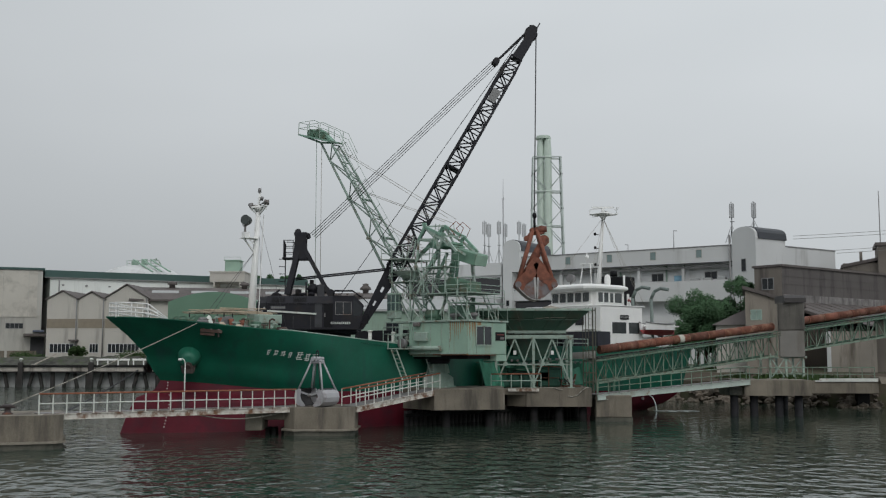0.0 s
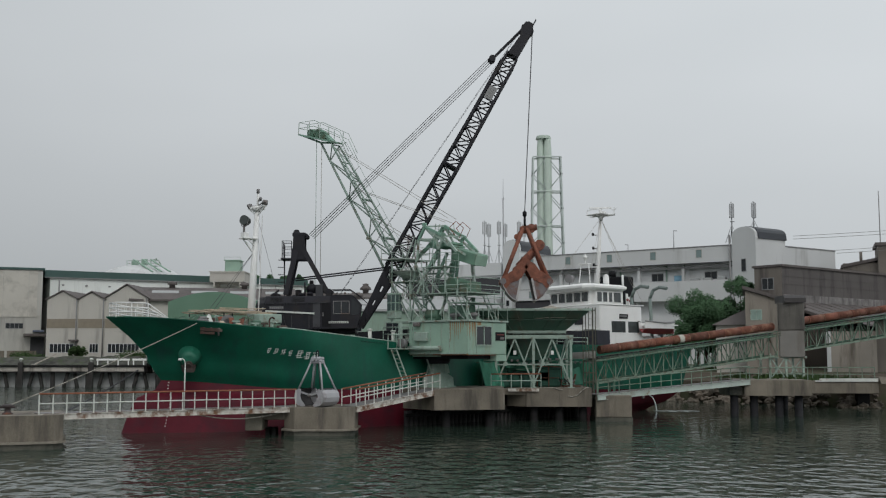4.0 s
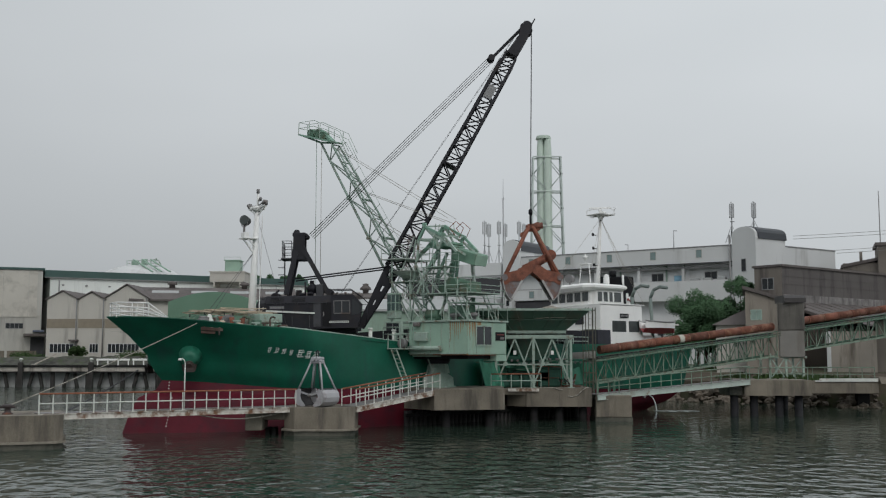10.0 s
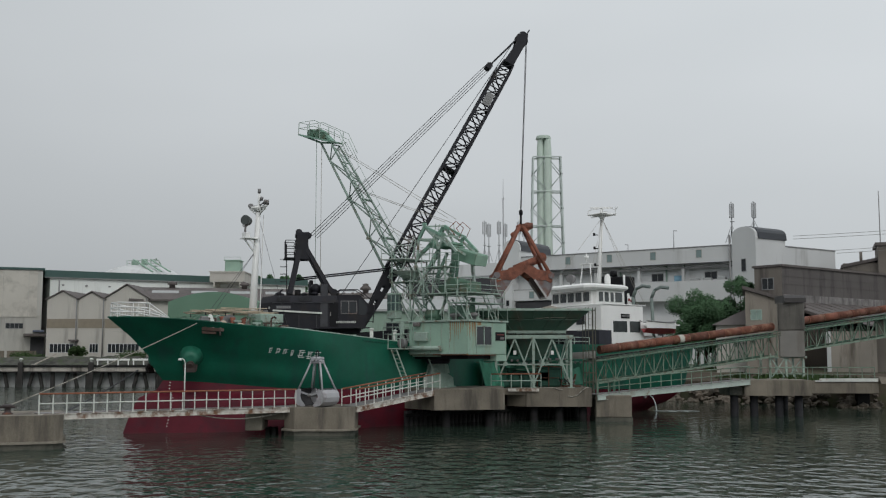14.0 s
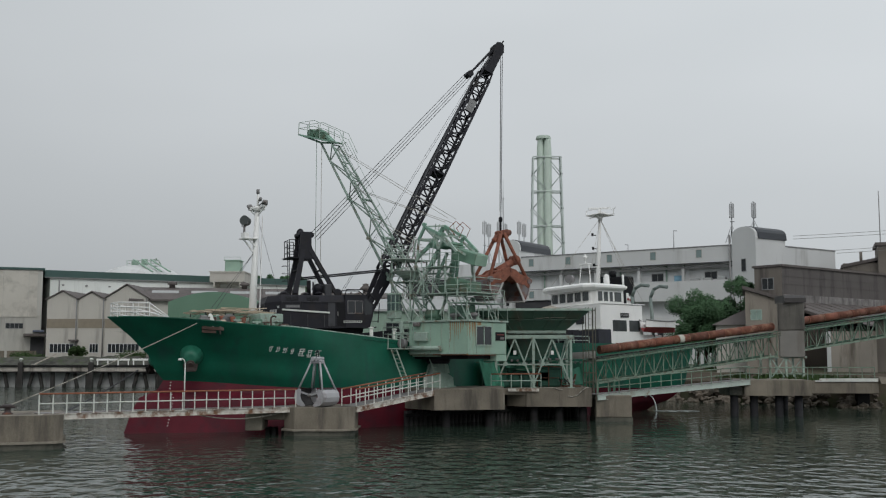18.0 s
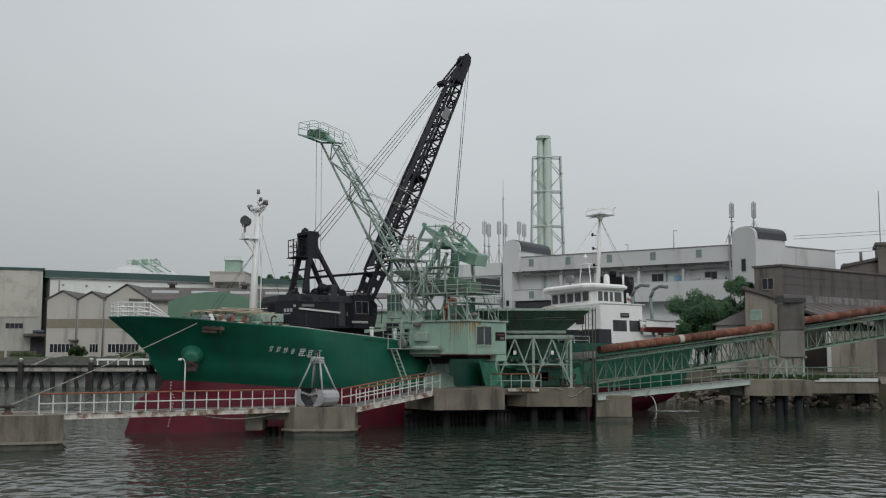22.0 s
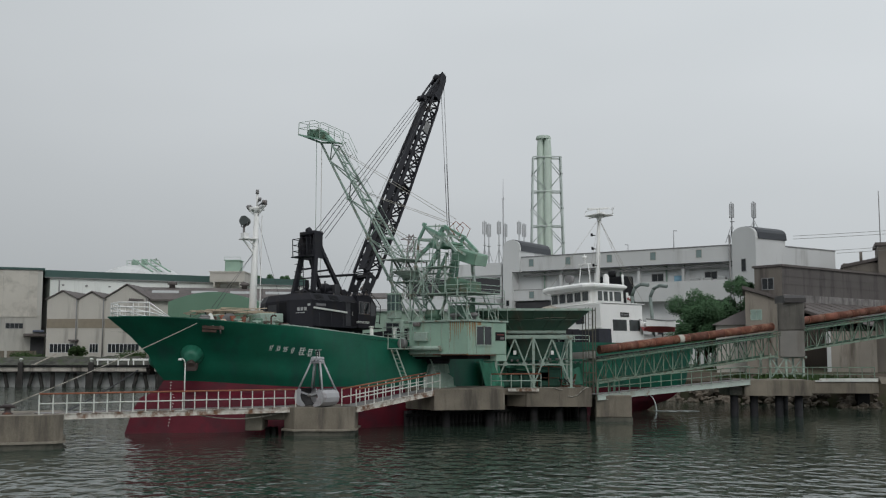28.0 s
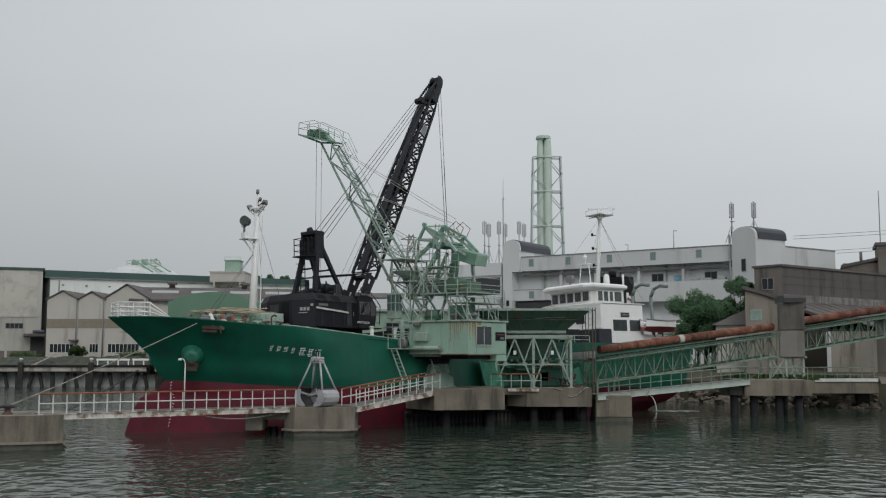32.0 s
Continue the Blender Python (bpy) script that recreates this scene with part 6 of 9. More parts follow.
    for k in range(7):
        part("canopy_batten", Shape().bar(S(5.2 + k * .9, -1.25, 7.92), S(5.2 + k * .9, 1.25, 7.92), .14, .06), wood, ship)
    for s in (5.6, 7.1, 7.75, 10.2):
        for y in (-1.05, 1.05):
            part("canopy_post", Shape().bar(S(s, y, 5.75), S(s, y, 7.85), .06), crane_black, ship)
    fore = part("foredeck_locker", Shape().cbox(hx0(10.75), hx0(9.3), .7, 1.9, 5.75, 7.2, .05), mint_steel, ship, "pale green foredeck locker")
    part("locker_top", Shape().cbox(hx0(11.15), hx0(9.3), .6, 2.0, 7.15, 7.78, .05), mint_steel, fore)
    part("locker_seam", Shape().box(hx0(10.04), hx0(10.0), 1.9, 1.92, 5.9, 7.1).box(hx0(10.7), hx0(9.35), 1.9, 1.92, 6.5, 6.54), green_steel, fore)
    part("mast_pedestal", Shape().lathe([(1.0, 5.75), (.85, 6.3), (.5, 7.2), (.36, 7.6)], S(9.75, 0, 0), 16), mint_steel, ship, "pale green mast foot")
    lump = Shape().lathe([(.34, 6.35), (.40, 6.7), (.30, 7.1), (.12, 7.5), (.03, 7.58)], S(4.85, 3.1, 0), 9)
    part("covered_gear", lump, rail_white, ship, "gear under a white cover")
    part("covered_gear", Shape().lathe([(.3, 6.3), (.38, 6.6), (.32, 6.95), (.15, 7.15)], S(5.55, 3.5, 0), 9), wood, ship, "brown bundle of ropes")
    part("covered_gear", Shape().lathe([(.36, 6.2), (.42, 6.5), (.3, 6.9), (.1, 7.0)], S(6.6, 3.9, 0), 9), wood, ship, "brown bundle of ropes")
    part("mooring_winch", Shape().tube(S(6.0, 2.4, 7.0), S(6.0, 3.6, 7.0), .34, n=12).tube(S(6.0, 2.36, 7.0), S(6.0, 2.46, 7.0), .55, n=14).tube(S(6.0, 3.5, 7.0), S(6.0, 3.6, 7.0), .55, n=14), worn_steel, ship, "worn grey mooring winch drum")
    part("fairlead", Shape().cbox(MID - 4.6, MID - 3.9, 3.2, 3.6, 6.9, 7.25, .06).tube(S(4.0, 3.4, 7.3), S(4.5, 3.4, 7.3), .12), worn_steel, ship)
    for s, y in ((8.9, 3.3), (11.2, -3.6), (10.0, 3.2)):
        part("mushroom_vent", Shape().tube(S(s, y, 5.8), S(s, y, 6.7), .16, n=12).tube(S(s, y, 6.7), S(s, y, 7.0), .27, .24, 14), green_steel, ship, "green mushroom vent")

    dark_rust = material("dark_rust", (0.062, 0.036, 0.028), .85, vary=.4, scale=3, stain=(0.17, 0.15, 0.13), stain_amount=.3)
    rope_tan = material("rope_tan", (0.30, 0.24, 0.17), .95, vary=.3, scale=5)

    def coil(s, y, z, r, n=3, mat=rope_tan):
        c = Shape()
        for k in range(n):
            rr = r * (1 - .1 * k)
            c.path([S(s + rr * math.cos(a * math.pi / 8), y + rr * math.sin(a * math.pi / 8), z + .09 * k) for a in range(17)], .06, 5)
        part("rope_coil", c, mat, ship, "coil of tan mooring rope")
    coil(3.4, 1.6, 6.5, .45)
    coil(4.2, 2.6, 6.45, .4)
    coil(7.2, 3.9, 6.15, .45, 4)
    coil(8.2, 4.3, 6.0, .4, 4)
    for s, y, h in ((3.9, 2.4, .75), (4.9, 3.1, .7), (7.7, 4.2, .8), (8.6, 4.6, .7)):
        z = top_z(s) - .9
        bt = part("deck_bollard", Shape().tube(S(s, y, z), S(s, y, z + h + .35), .16, n=12).tube(S(s, y, z + h + .3), S(s, y, z + h + .4), .22, n=12), green_steel, ship, "green steel deck bollard")
    for k, (s, y) in enumerate(((5.6, 3.3), (6.2, 3.6), (6.9, 3.8))):
        part("roller_fairlead", Shape().lathe([(.2, -.35), (.14, -.1), (.14, .1), (.2, .35)], S(s, y, top_z(s) + .25), 12), rust_orange, ship, "rusty roller fairlead")
    part("fairlead_frame", Shape().bar(S(5.2, 3.25, 6.95), S(7.3, 4.05, 6.85), .5, .1).bar(S(5.2, 3.2, 7.35), S(5.2, 3.2, 6.6), .12).bar(S(7.3, 4.0, 7.3), S(7.3, 4.0, 6.5), .12), worn_steel, ship)
    ca, cb = hull_at(3.95, 6.58, .08), hull_at(5.1, 6.48, .08)
    chock = part("roller_chock", Shape().bar(ca, cb, .3, .2).bar(ca + Vector((0, 0, -.22)), cb.lerp(ca, .35) + Vector((0, 0, -.22)), .22, .16), dark_rust, ship, "dark rusty roller chock on the bulwark")
    for f in (.15, .5, .85):
        c = ca.lerp(cb, f)
        part("chock_roller", Shape().lathe([(.15, -.05), (.10, .1), (.10, .2), (.15, .34)], c, 10), worn_steel if f > .2 else dark_rust, chock)
    part("chock_drip", Shape().tube(ca.lerp(cb, .8) + Vector((0, .05, 0)), ca.lerp(cb, .86) + Vector((0, -.06, -.35)), .06, n=6), worn_steel, chock)
    clutter = random.Random(21)
    for k in range(20):
        st = clutter.uniform(4.6, 9.2)
        y = hull_at(st, top_z(st) - .9).y - clutter.uniform(.45, 1.5)
        z = top_z(st) - .9
        h = clutter.uniform(1.05, 1.6)
        mat = clutter.choice((green_steel, dark_rust, worn_steel, mint_steel, dark_rust))
        kind = k % 4
        if kind == 0:
            part("vent_pipe", Shape().path([S(st, y, z), S(st, y, z + h), S(st + .12, y + .1, z + h + .15), S(st + .3, y + .2, z + h + .05)], .06, 7), mat, ship)
        elif kind == 1:
            part("deck_cleat", Shape().bar(S(st, y, z), S(st, y, z + h), .14).bar(S(st - .3, y, z + h), S(st + .3, y, z + h), .1), mat, ship)
        elif kind == 2:
            part("gear_box", Shape().cbox(MID - st - .3, MID - st + .3, y - .2, y + .2, z, z + h * .95, .05), mat, ship)
        else:
            part("deck_drum", Shape().tube(S(st - .3, y, z + h * .7), S(st + .3, y, z + h * .7), .26, n=12), mat, ship)
    part("long_pole", Shape().tube(S(6.4, 1.3, 7.95), S(11.4, .9, 7.93), .045, n=6), wood, ship, "pale wooden pole")
    part("winch_platform", Shape().cbox(hx0(9.2), hx0(7.4), -1.6, 1.6, 5.8, 6.6, .06), green_steel, ship)

    lamp_grey = material("lamp_grey", (0.06, 0.07, 0.068), .5, .2, vary=.3)
    # foremast
    fm = part("foremast", Shape().tube(S(9.7, 0, 5.8), S(10.3, 0, 15.5), .29, .17, 14).tube(S(10.3, 0, 15.5), S(10.38, 0, 16.7), .08, n=8), white_paint, ship, "white tapered foremast")
    part("crosstree", Shape().bar(S(10.3, -1.1, 15.55), S(10.3, 1.1, 15.55), .18, .12).bar(S(10.9, 0, 15.5), S(9.7, 0, 15.5), .18, .12).bar(S(10.3, -1.1, 15.55), S(10.26, 0, 14.9), .08).bar(S(10.3, 1.1, 15.55), S(10.26, 0, 14.9), .08), white_paint, fm)
    part("crosstree_ring", Shape().lathe([(.3, 15.25), (.42, 15.45), (.42, 15.6)], S(10.3, 0, 0), 12), white_paint, fm)
    for y, z0, z1 in ((1.1, 15.6, 15.95), (-1.1, 15.6, 15.95), (0, 16.6, 16.9)):
        part("mast_lamp", Shape().tube(S(10.35, y, z0), S(10.36, y, z1), .12, n=8), worn_steel, fm)
    part("light_platform", Shape().box(MID - 10.1, MID - 9.0, -.4, .4, 13.2, 13.27).bar(S(9.93, 0, 12.3), S(9.14, 0, 13.2), .09).bar(S(9.91, .3, 12.7), S(9.34, .3, 13.2), .06).box(MID - 9.45, MID - 9.1, -.25, .25, 13.27, 13.65), white_paint, fm)
    part("horn_bracket", Shape().tube(S(9.19, 0, 13.25), S(9.25, 0, 14.53), .08, n=8), worn_steel, fm)
    part("search_light", Shape().tube(S(9.51, -.05, 14.48), S(9.07, .2, 14.53), .30, .35, 18), lamp_grey, fm, "round dark deck floodlight")
    part("lamp_yoke", Shape().path([S(9.26, -.40, 14.48), S(9.24, -.34, 14.16), S(9.24, 0, 14.06), S(9.24, .38, 14.16), S(9.26, .44, 14.48)], .04, 6), worn_steel, fm)
    for dy, dz in ((.9, 15.8), (-.9, 15.75), (.5, 16.1)):
        part("masthead_light", Shape().tube(S(10.4, 0, dz - .1), S(10.2, dy, dz), .05, n=6).tube(S(10.2, dy, dz - .12), S(10.2, dy * 1.25, dz + .1), .12, n=10), worn_steel, fm)
    part("yard_ladder", Shape().bar(S(10.21, .25, 6.0), S(10.57, .25, 15.0), .05).bar(S(10.21, -.25, 6.0), S(10.57, -.25, 15.0), .05), white_paint, fm)
    for p in ((11.9, 1.6, 6.4), (11.9, -1.6, 6.4)):
        part("stay", Shape().tube(S(10.27, 0, 15.0), S(*p), .013, n=5), rope_dark, fm)
    for y in (.5, 1.5):
        part("stay", Shape().tube(S(10.1, 0, 12.4), S(5.3, y, 6.9), .016, n=5), rope_dark, fm)

    # crane pedestal on the deck
    part("crane_pedestal", Shape().tube(S(CRANE_STATION, 0, 4.6), S(CRANE_STATION, 0, 6.45), 1.9, n=28).tube(S(CRANE_STATION, 0, 6.25), S(CRANE_STATION, 0, 6.5), 2.2, n=28), crane_black, ship)

    # hold with coaming and gravel
    hs0, hs1, hw = 22.5, 39.0, 4.4
    co = Shape()
    co.box(MID - hs1, MID - hs0, hw, hw + .2, 1.2, 6.9).box(MID - hs1, MID - hs0, -hw - .2, -hw, 1.2, 6.9)
    co.box(MID - hs0, MID - hs0 + .2, -hw - .2, hw + .2, 1.2, 6.9).box(MID - hs1 - .2, MID - hs1, -hw - .2, hw + .2, 1.2, 6.9)
    part("hold_coaming", co, crane_black, ship, "dark steel hold coaming")
    for k in range(12):
        x = MID - hs0 - .7 - k * 1.38
        part("coaming_stay", Shape().prism([(hw + .2, 5.0), (hw + .75, 5.0), (hw + .2, 6.8)], x, x + .06, ROLL), crane_black, ship)
    heap = Shape()
    n = 20
    for v in range(n + 1):
        for u in range(n + 1):
            heap.v.append((MID - hs1 + (hs1 - hs0) * u / n, (v / n - .5) * 2 * hw, 2.6 + 1.0 * noise.noise(Vector((u * .22, v * .22, 3)))))
    for v in range(n):
        for u in range(n):
            k = v * (n + 1) + u
            heap.f.append((k, k + 1, k + n + 2, k + n + 1)), heap.smooth.append(True)
    part("gravel_cargo", heap, gravel, ship, "pale gravel in the open hold")
    rl = Shape()
    for k in range(12):
        s = 18.2 + k * 1.9
        p = S(s, BEAM - .35, top_z(s) - .9)
        part("deck_rail_post", Shape().bar(p, p + Vector((0, 0, 1.55)), .06), rail_mint, ship)
    for h in (1.2, 1.55):
        rl.tube(S(18.2, BEAM - .35, top_z(18.2) - .9 + h), S(39.1, BEAM - .35, top_z(39) - .9 + h), .035, n=5)
    part("deck_rail", rl, rail_mint, ship)
    for s, h in ((16.2, 1.5), (18.3, 1.7), (19.6, 1.2)):
        post = part("mooring_post", Shape().tube(S(s, 5.5, top_z(s) - .9), S(s, 5.5, top_z(s) - .1 + h * .55), .13, n=12), rail_white, ship, "pale painted mooring post")
        part("post_cap", Shape().lathe([(.19, 0), (.19, .08), (.05, .12)], S(s, 5.5, top_z(s) - .1 + h * .55), 12), rail_white, post)
    pipe = Shape().path([hull_at(8.6 + k * .7, top_z(8.6 + k * .7), -.06) + Vector((0, 0, .09)) for k in range(15)], .04, 6)
    part("gunwale_pipe", pipe, rail_mint, ship, "thin pale pipe along the gunwale")
    for k in range(16):
        s0 = 8.6 + k * .62
        part("bulwark_stay", Shape().bar(S(s0, hull_at(s0, top_z(s0) - .1).y - .12, top_z(s0) + .02), S(s0, hull_at(s0, top_z(s0) - .1).y - .12, top_z(s0) + .09 + .07 * (k % 3 == 0)), .08 if k % 3 else .16, .08), rail_mint if k % 2 else worn_steel, ship)
    for s in (18.9, 21.2):
        part("deck_stanchion", Shape().bar(S(s, BEAM - .5, 4.7), S(s, BEAM - .5, 7.2), .22).cbox(MID - s - .2, MID - s + .2, BEAM - .7, BEAM - .3, 4.7, 5.9, .04), rail_mint, ship)
    lad = Shape()
    for dx in (-.22, .22):
        lad.bar(S(20.3 + dx, BEAM + .1, 6.3), S(20.9 + dx, BEAM + 1.2, 2.9), .07)
    part("gangway_stile", lad, rail_mint, ship, "pale green gangway ladder")
    for k in range(11):
        a = S(20.3 + .6 * k / 11, BEAM + .1 + 1.1 * k / 11, 6.2 - 3.3 * k / 11)
        part("gangway_rung", Shape().bar(a + Vector((.22, 0, 0)), a - Vector((.22, 0, 0)), .05), rail_mint, ship)

    # deckhouse, wheelhouse
    hx = lambda s: MID - s
    base_blue = material("base_blue", (0.022, 0.023, 0.033), .6, vary=.3, scale=1.2)
    cabin_glass = material("cabin_glass", (0.060, 0.068, 0.070), .06, vary=.3, scale=1.2, bump=0)
    boat_red = material("boat_red", (0.24, 0.025, 0.028), .5)
    house = part("deckhouse", Shape().cbox(hx(48.05), hx(42.2), -4.6, 4.6, 4.5, 9.3, .12).cbox(hx(51.0), hx(48.05), -4.4, 4.4, 4.5, 6.6, .08), white_paint, ship, "white painted deckhouse")
    part("engine_casing", Shape().cbox(hx(50.9), hx(48.7), -1.7, 1.7, 6.6, 9.3, .08), white_paint, ship)
    part("front_ledge", Shape().cbox(hx(42.19), hx(41.9), -4.65, 4.65, 7.0, 7.14, .03), rail_white, house, "pale ledge with a faded red edge")
    part("wall_rail", Shape().tube((hx(42.2), 4.62, 9.32), (hx(48.3), 4.62, 9.32), .05, n=8).tube((hx(42.2), -4.62, 9.32), (hx(42.2), 4.62, 9.32), .05, n=8), white_paint, house)
    part("spray_skirt", Shape().prism([(hx(43.4), 9.3), (hx(42.5), 9.3), (hx(43.4), 9.68)], -2.5, 2.5, FRONT), white_paint, house)
    part("dark_base", Shape().box(hx(42.19), hx(41.6), -4.7, 4.7, 4.5, 7.0).box(hx(43.3), hx(42.19), 4.605, 4.7, 4.5, 7.0), base_blue, ship, "dark blue-black lower front of the deckhouse")
    wh = part("wheelhouse", Shape().prism([(hx(47.6), -2.8), (hx(43.9), -2.8), (hx(43.4), -2.4), (hx(43.4), 2.4), (hx(43.9), 2.8), (hx(47.6), 2.8)], 9.3, 10.85), white_paint, ship, "white wheelhouse with a band of windows")
    rings = []
    for inset, z in ((.34, 10.70), (.10, 10.84), (0, 10.94), (0, 11.12), (.12, 11.22), (.42, 11.32), (1.1, 11.40)):
        x0, x1, x2, y1, y2 = hx(47.7) + inset, hx(43.2) - inset * .5, hx(42.35) - inset, 2.45 - inset * .6, 3.2 - inset
        rings.append([(x0, -y2, z), (x1, -y2, z), (x2, -y1, z), (x2, y1, z), (x1, y2, z), (x0, y2, z)])
    brow = Shape().add([p for r in rings for p in r], [(k * 6 + i, k * 6 + (i + 1) % 6, k * 6 + 6 + (i + 1) % 6, k * 6 + 6 + i) for k in range(6) for i in range(6)] + [(5, 4, 3, 2, 1, 0), (36, 37, 38, 39, 40, 41)])
    part("wheelhouse_roof", brow, white_paint, wh, "thick white wheelhouse roof with a rounded brow")
    for k in range(5):
        y0 = -2.33 + k * .94
        bw = part("bridge_window", Shape().prism([(y0 + .10, 9.76), (y0 + .70, 9.76), (y0 + .75, 9.81), (y0 + .77, 10.52), (y0 + .72, 10.58), (y0 + .12, 10.58), (y0 + .08, 10.52), (y0 + .06, 9.81)], hx(43.41), hx(43.36), ROLL), cabin_glass, wh, "dark wheelhouse window")
        part("window_surround", Shape().box(hx(43.4), hx(43.34), y0 - .05, y0 - .01, 9.68, 10.68).box(hx(43.4), hx(43.34), y0 - .01, y0 + .87, 9.66, 9.71).box(hx(43.4), hx(43.34), y0 - .01, y0 + .87, 10.64, 10.69), white_paint, bw)
        part("wiper", Shape().bar((hx(43.33), y0 + .42, 10.6), (hx(43.33), y0 + .25, 10.05), .025), frame_grey, bw)
    for s0, wd in ((44.0, .58), (44.8, .55), (45.62, .42), (46.3, .95)):
        for sy in (1, -1):
            part("bridge_window", Shape().cbox(hx(s0 + wd), hx(s0), min(sy * 2.78, sy * 2.84), max(sy * 2.78, sy * 2.84), 9.72, 10.58, .02), cabin_glass, wh, "dark wheelhouse window")
    for s0, h in ((47.75, 1.2), (48.1, .9)):
        part("signal_board", Shape().box(hx(s0 + .3), hx(s0), 3.0, 3.05, 9.35, 9.35 + h), white_paint, wh)
        part("signal_light", Shape().tube((hx(s0 + .15), 3.05, 9.6 + h * .3), (hx(s0 + .15), 3.15, 9.6 + h * .3), .12, n=12), boat_red, wh, "small red lamp")
    for s0, wd in ((43.7, 1.9), (46.0, 1.45)):
        part("cabin_window", Shape().cbox(hx(s0 + wd), hx(s0), 4.58, 4.64, 6.85, 7.85, .02), cabin_glass, house, "wide dark cabin window")
        part("cabin_window_frame", Shape().box(hx(s0 + wd + .08), hx(s0 - .08), 4.57, 4.62, 6.77, 6.85).box(hx(s0 + wd + .08), hx(s0 - .08), 4.57, 4.62, 7.85, 7.93), white_paint, house)
    part("name_board", Shape().box(hx(45.95), hx(44.8), 4.6, 4.66, 8.1, 8.5), black_paint, house, "dark name board")
    for k in range(6):
        part("board_mark", Shape().box(hx(45.82 - k * .17), hx(45.72 - k * .17), 4.66, 4.67, 8.22, 8.4), frame_grey, house)
    for k in range(3):
        part("front_window", Shape().cbox(hx(42.2) - .01, hx(42.2) + .05, -3.2 + k * 2.4, -2.2 + k * 2.4, 7.6, 8.5, .02), dark_glass, house)
    part("bridge_wing", Shape().box(hx(48.0), hx(42.6), 2.95, 4.58, 9.3, 9.36), deck_green, ship)
    mm = part("main_mast", Shape().tube(S(47.3, 0, 11.2), S(48.13, 0, 18.2), .24, .13, 14), white_paint, ship, "white tapered radar mast")
    part("radar_platform", Shape().cbox(hx(49.2), hx(47.1), -.95, .95, 18.25, 18.36, .04).lathe([(.16, 17.75), (.24, 18.0), (.5, 18.25)], S(48.13, 0, 0), 14).bar(S(47.2, -.9, 18.36), S(47.2, -.9, 18.75), .05).bar(S(47.2, .9, 18.36), S(47.2, .9, 18.75), .05).bar(S(47.2, -.9, 18.75), S(47.2, .9, 18.75), .05).cbox(hx(48.9), hx(48.5), -.4, .1, 18.36, 18.7, .04), white_paint, mm)
    part("radar_scanner", Shape().bar(S(48.1, 0, 18.98) - Vector((-.755, .656, 0)) * 1.05, S(48.1, 0, 18.98) + Vector((-.755, .656, 0)) * 1.05, .22, .14).tube(S(48.1, 0, 18.36), S(48.1, 0, 18.92), .17, n=10), white_paint, mm)
    part("spreader", Shape().bar(S(48.1, -1.3, 18.2), S(48.1, 1.8, 18.2), .07).bar(S(48.1, 1.7, 18.2), S(48.1, 1.7, 18.85), .05).path([S(48.1, 1.3, 18.85), S(48.1, 1.5, 18.6), S(48.1, 1.8, 18.6), S(48.1, 2.0, 18.85)], .025, 5), white_paint, mm)
    for z in (13.4, 15.0, 16.3):
        part("mast_light", Shape().bar(S(47.4, 0, z), S(46.95, 0, z), .07).tube(S(46.9, 0, z - .1), S(46.9, 0, z + .16), .11, n=10), black_paint, mm, "small black mast lamp")
    for p in ((43.2, 2.4, 11.2), (43.2, -2.4, 11.2), (49.5, 2.6, 11.0), (49.5, -2.6, 11.0), (50.6, 2.0, 9.4), (50.2, 3.2, 9.4), (44.6, 2.6, 11.2)):
        part("stay", Shape().tube(S(48.1, 0, 18.0), S(*p), .013, n=4), rope_light, mm)
    part("search_light", Shape().tube(S(44.2, -.7, 11.2), S(44.2, -.7, 11.8), .08).tube(S(44.5, -.7, 12.0), S(43.9, -.6, 12.05), .36, .4, 14), worn_steel, wh, "round search light")
    part("light_frame", Shape().path([S(45.4, .8, 11.2), S(45.6, .5, 13.4), S(45.6, -.4, 13.4), S(45.4, -.7, 11.2)], .05).box(hx(45.9), hx(45.3), -.5, .6, 13.4, 13.46).tube(S(45.6, .1, 13.46), S(45.6, .1, 14.4), .05).tube(S(45.6, .1, 13.9), S(45.6, .1, 14.2), .2), white_paint, wh)
    part("radome", Shape().lathe([(.24, 11.3), (.28, 11.6), (.28, 12.05), (.2, 12.3), (.03, 12.4)], S(46.6, 1.7, 0), 14), white_paint, wh, "white satellite radome")
    part("funnel", Shape().cbox(hx(50.7), hx(48.9), -.7, 1.7, 9.3, 12.35, .12).tube(S(49.2, .3, 12.4), S(49.2, .3, 12.9), .35, n=12), black_paint, ship, "black ship's funnel")
    part("vent_pipe", Shape().tube(S(47.9, 2.6, 11.0), S(47.9, 2.6, 12.3), .1, n=8), white_paint, ship)
    davit_grey = material("davit_grey", (0.17, 0.21, 0.195), .6, vary=.15)
    for s in (47.1, 49.8):
        part("davit", Shape().path([S(s, 4.3, 6.4), S(s, 4.2, 10.1), S(s, 4.6, 10.8), S(s, 5.3, 11.05), S(s + .1, 6.1, 10.9)], .155, 8), davit_grey, ship, "curved grey-green boat davit")
    boat, topside = Shape(), Shape()
    for side in (1, -1):
        ring = []
        for k in range(13):
            f = k / 12
            wdt = .85 * math.sin(math.pi * min(1, .06 + f * .94)) ** .5
            x = lerp(hx(47.2), hx(51.9), f)
            ring.append([(x, 5.2, 6.7 + .25 * abs(f - .5)), (x, 5.2 + side * wdt * .9, 7.22), (x, 5.2 + side * wdt, 7.75 + .6 * (f - .5) ** 2)])
        for a, b in zip(ring, ring[1:]):
            for j in range(2):
                (topside if j else boat).add([a[j], b[j], b[j + 1], a[j + 1]], [(0, 1, 2, 3)], True)
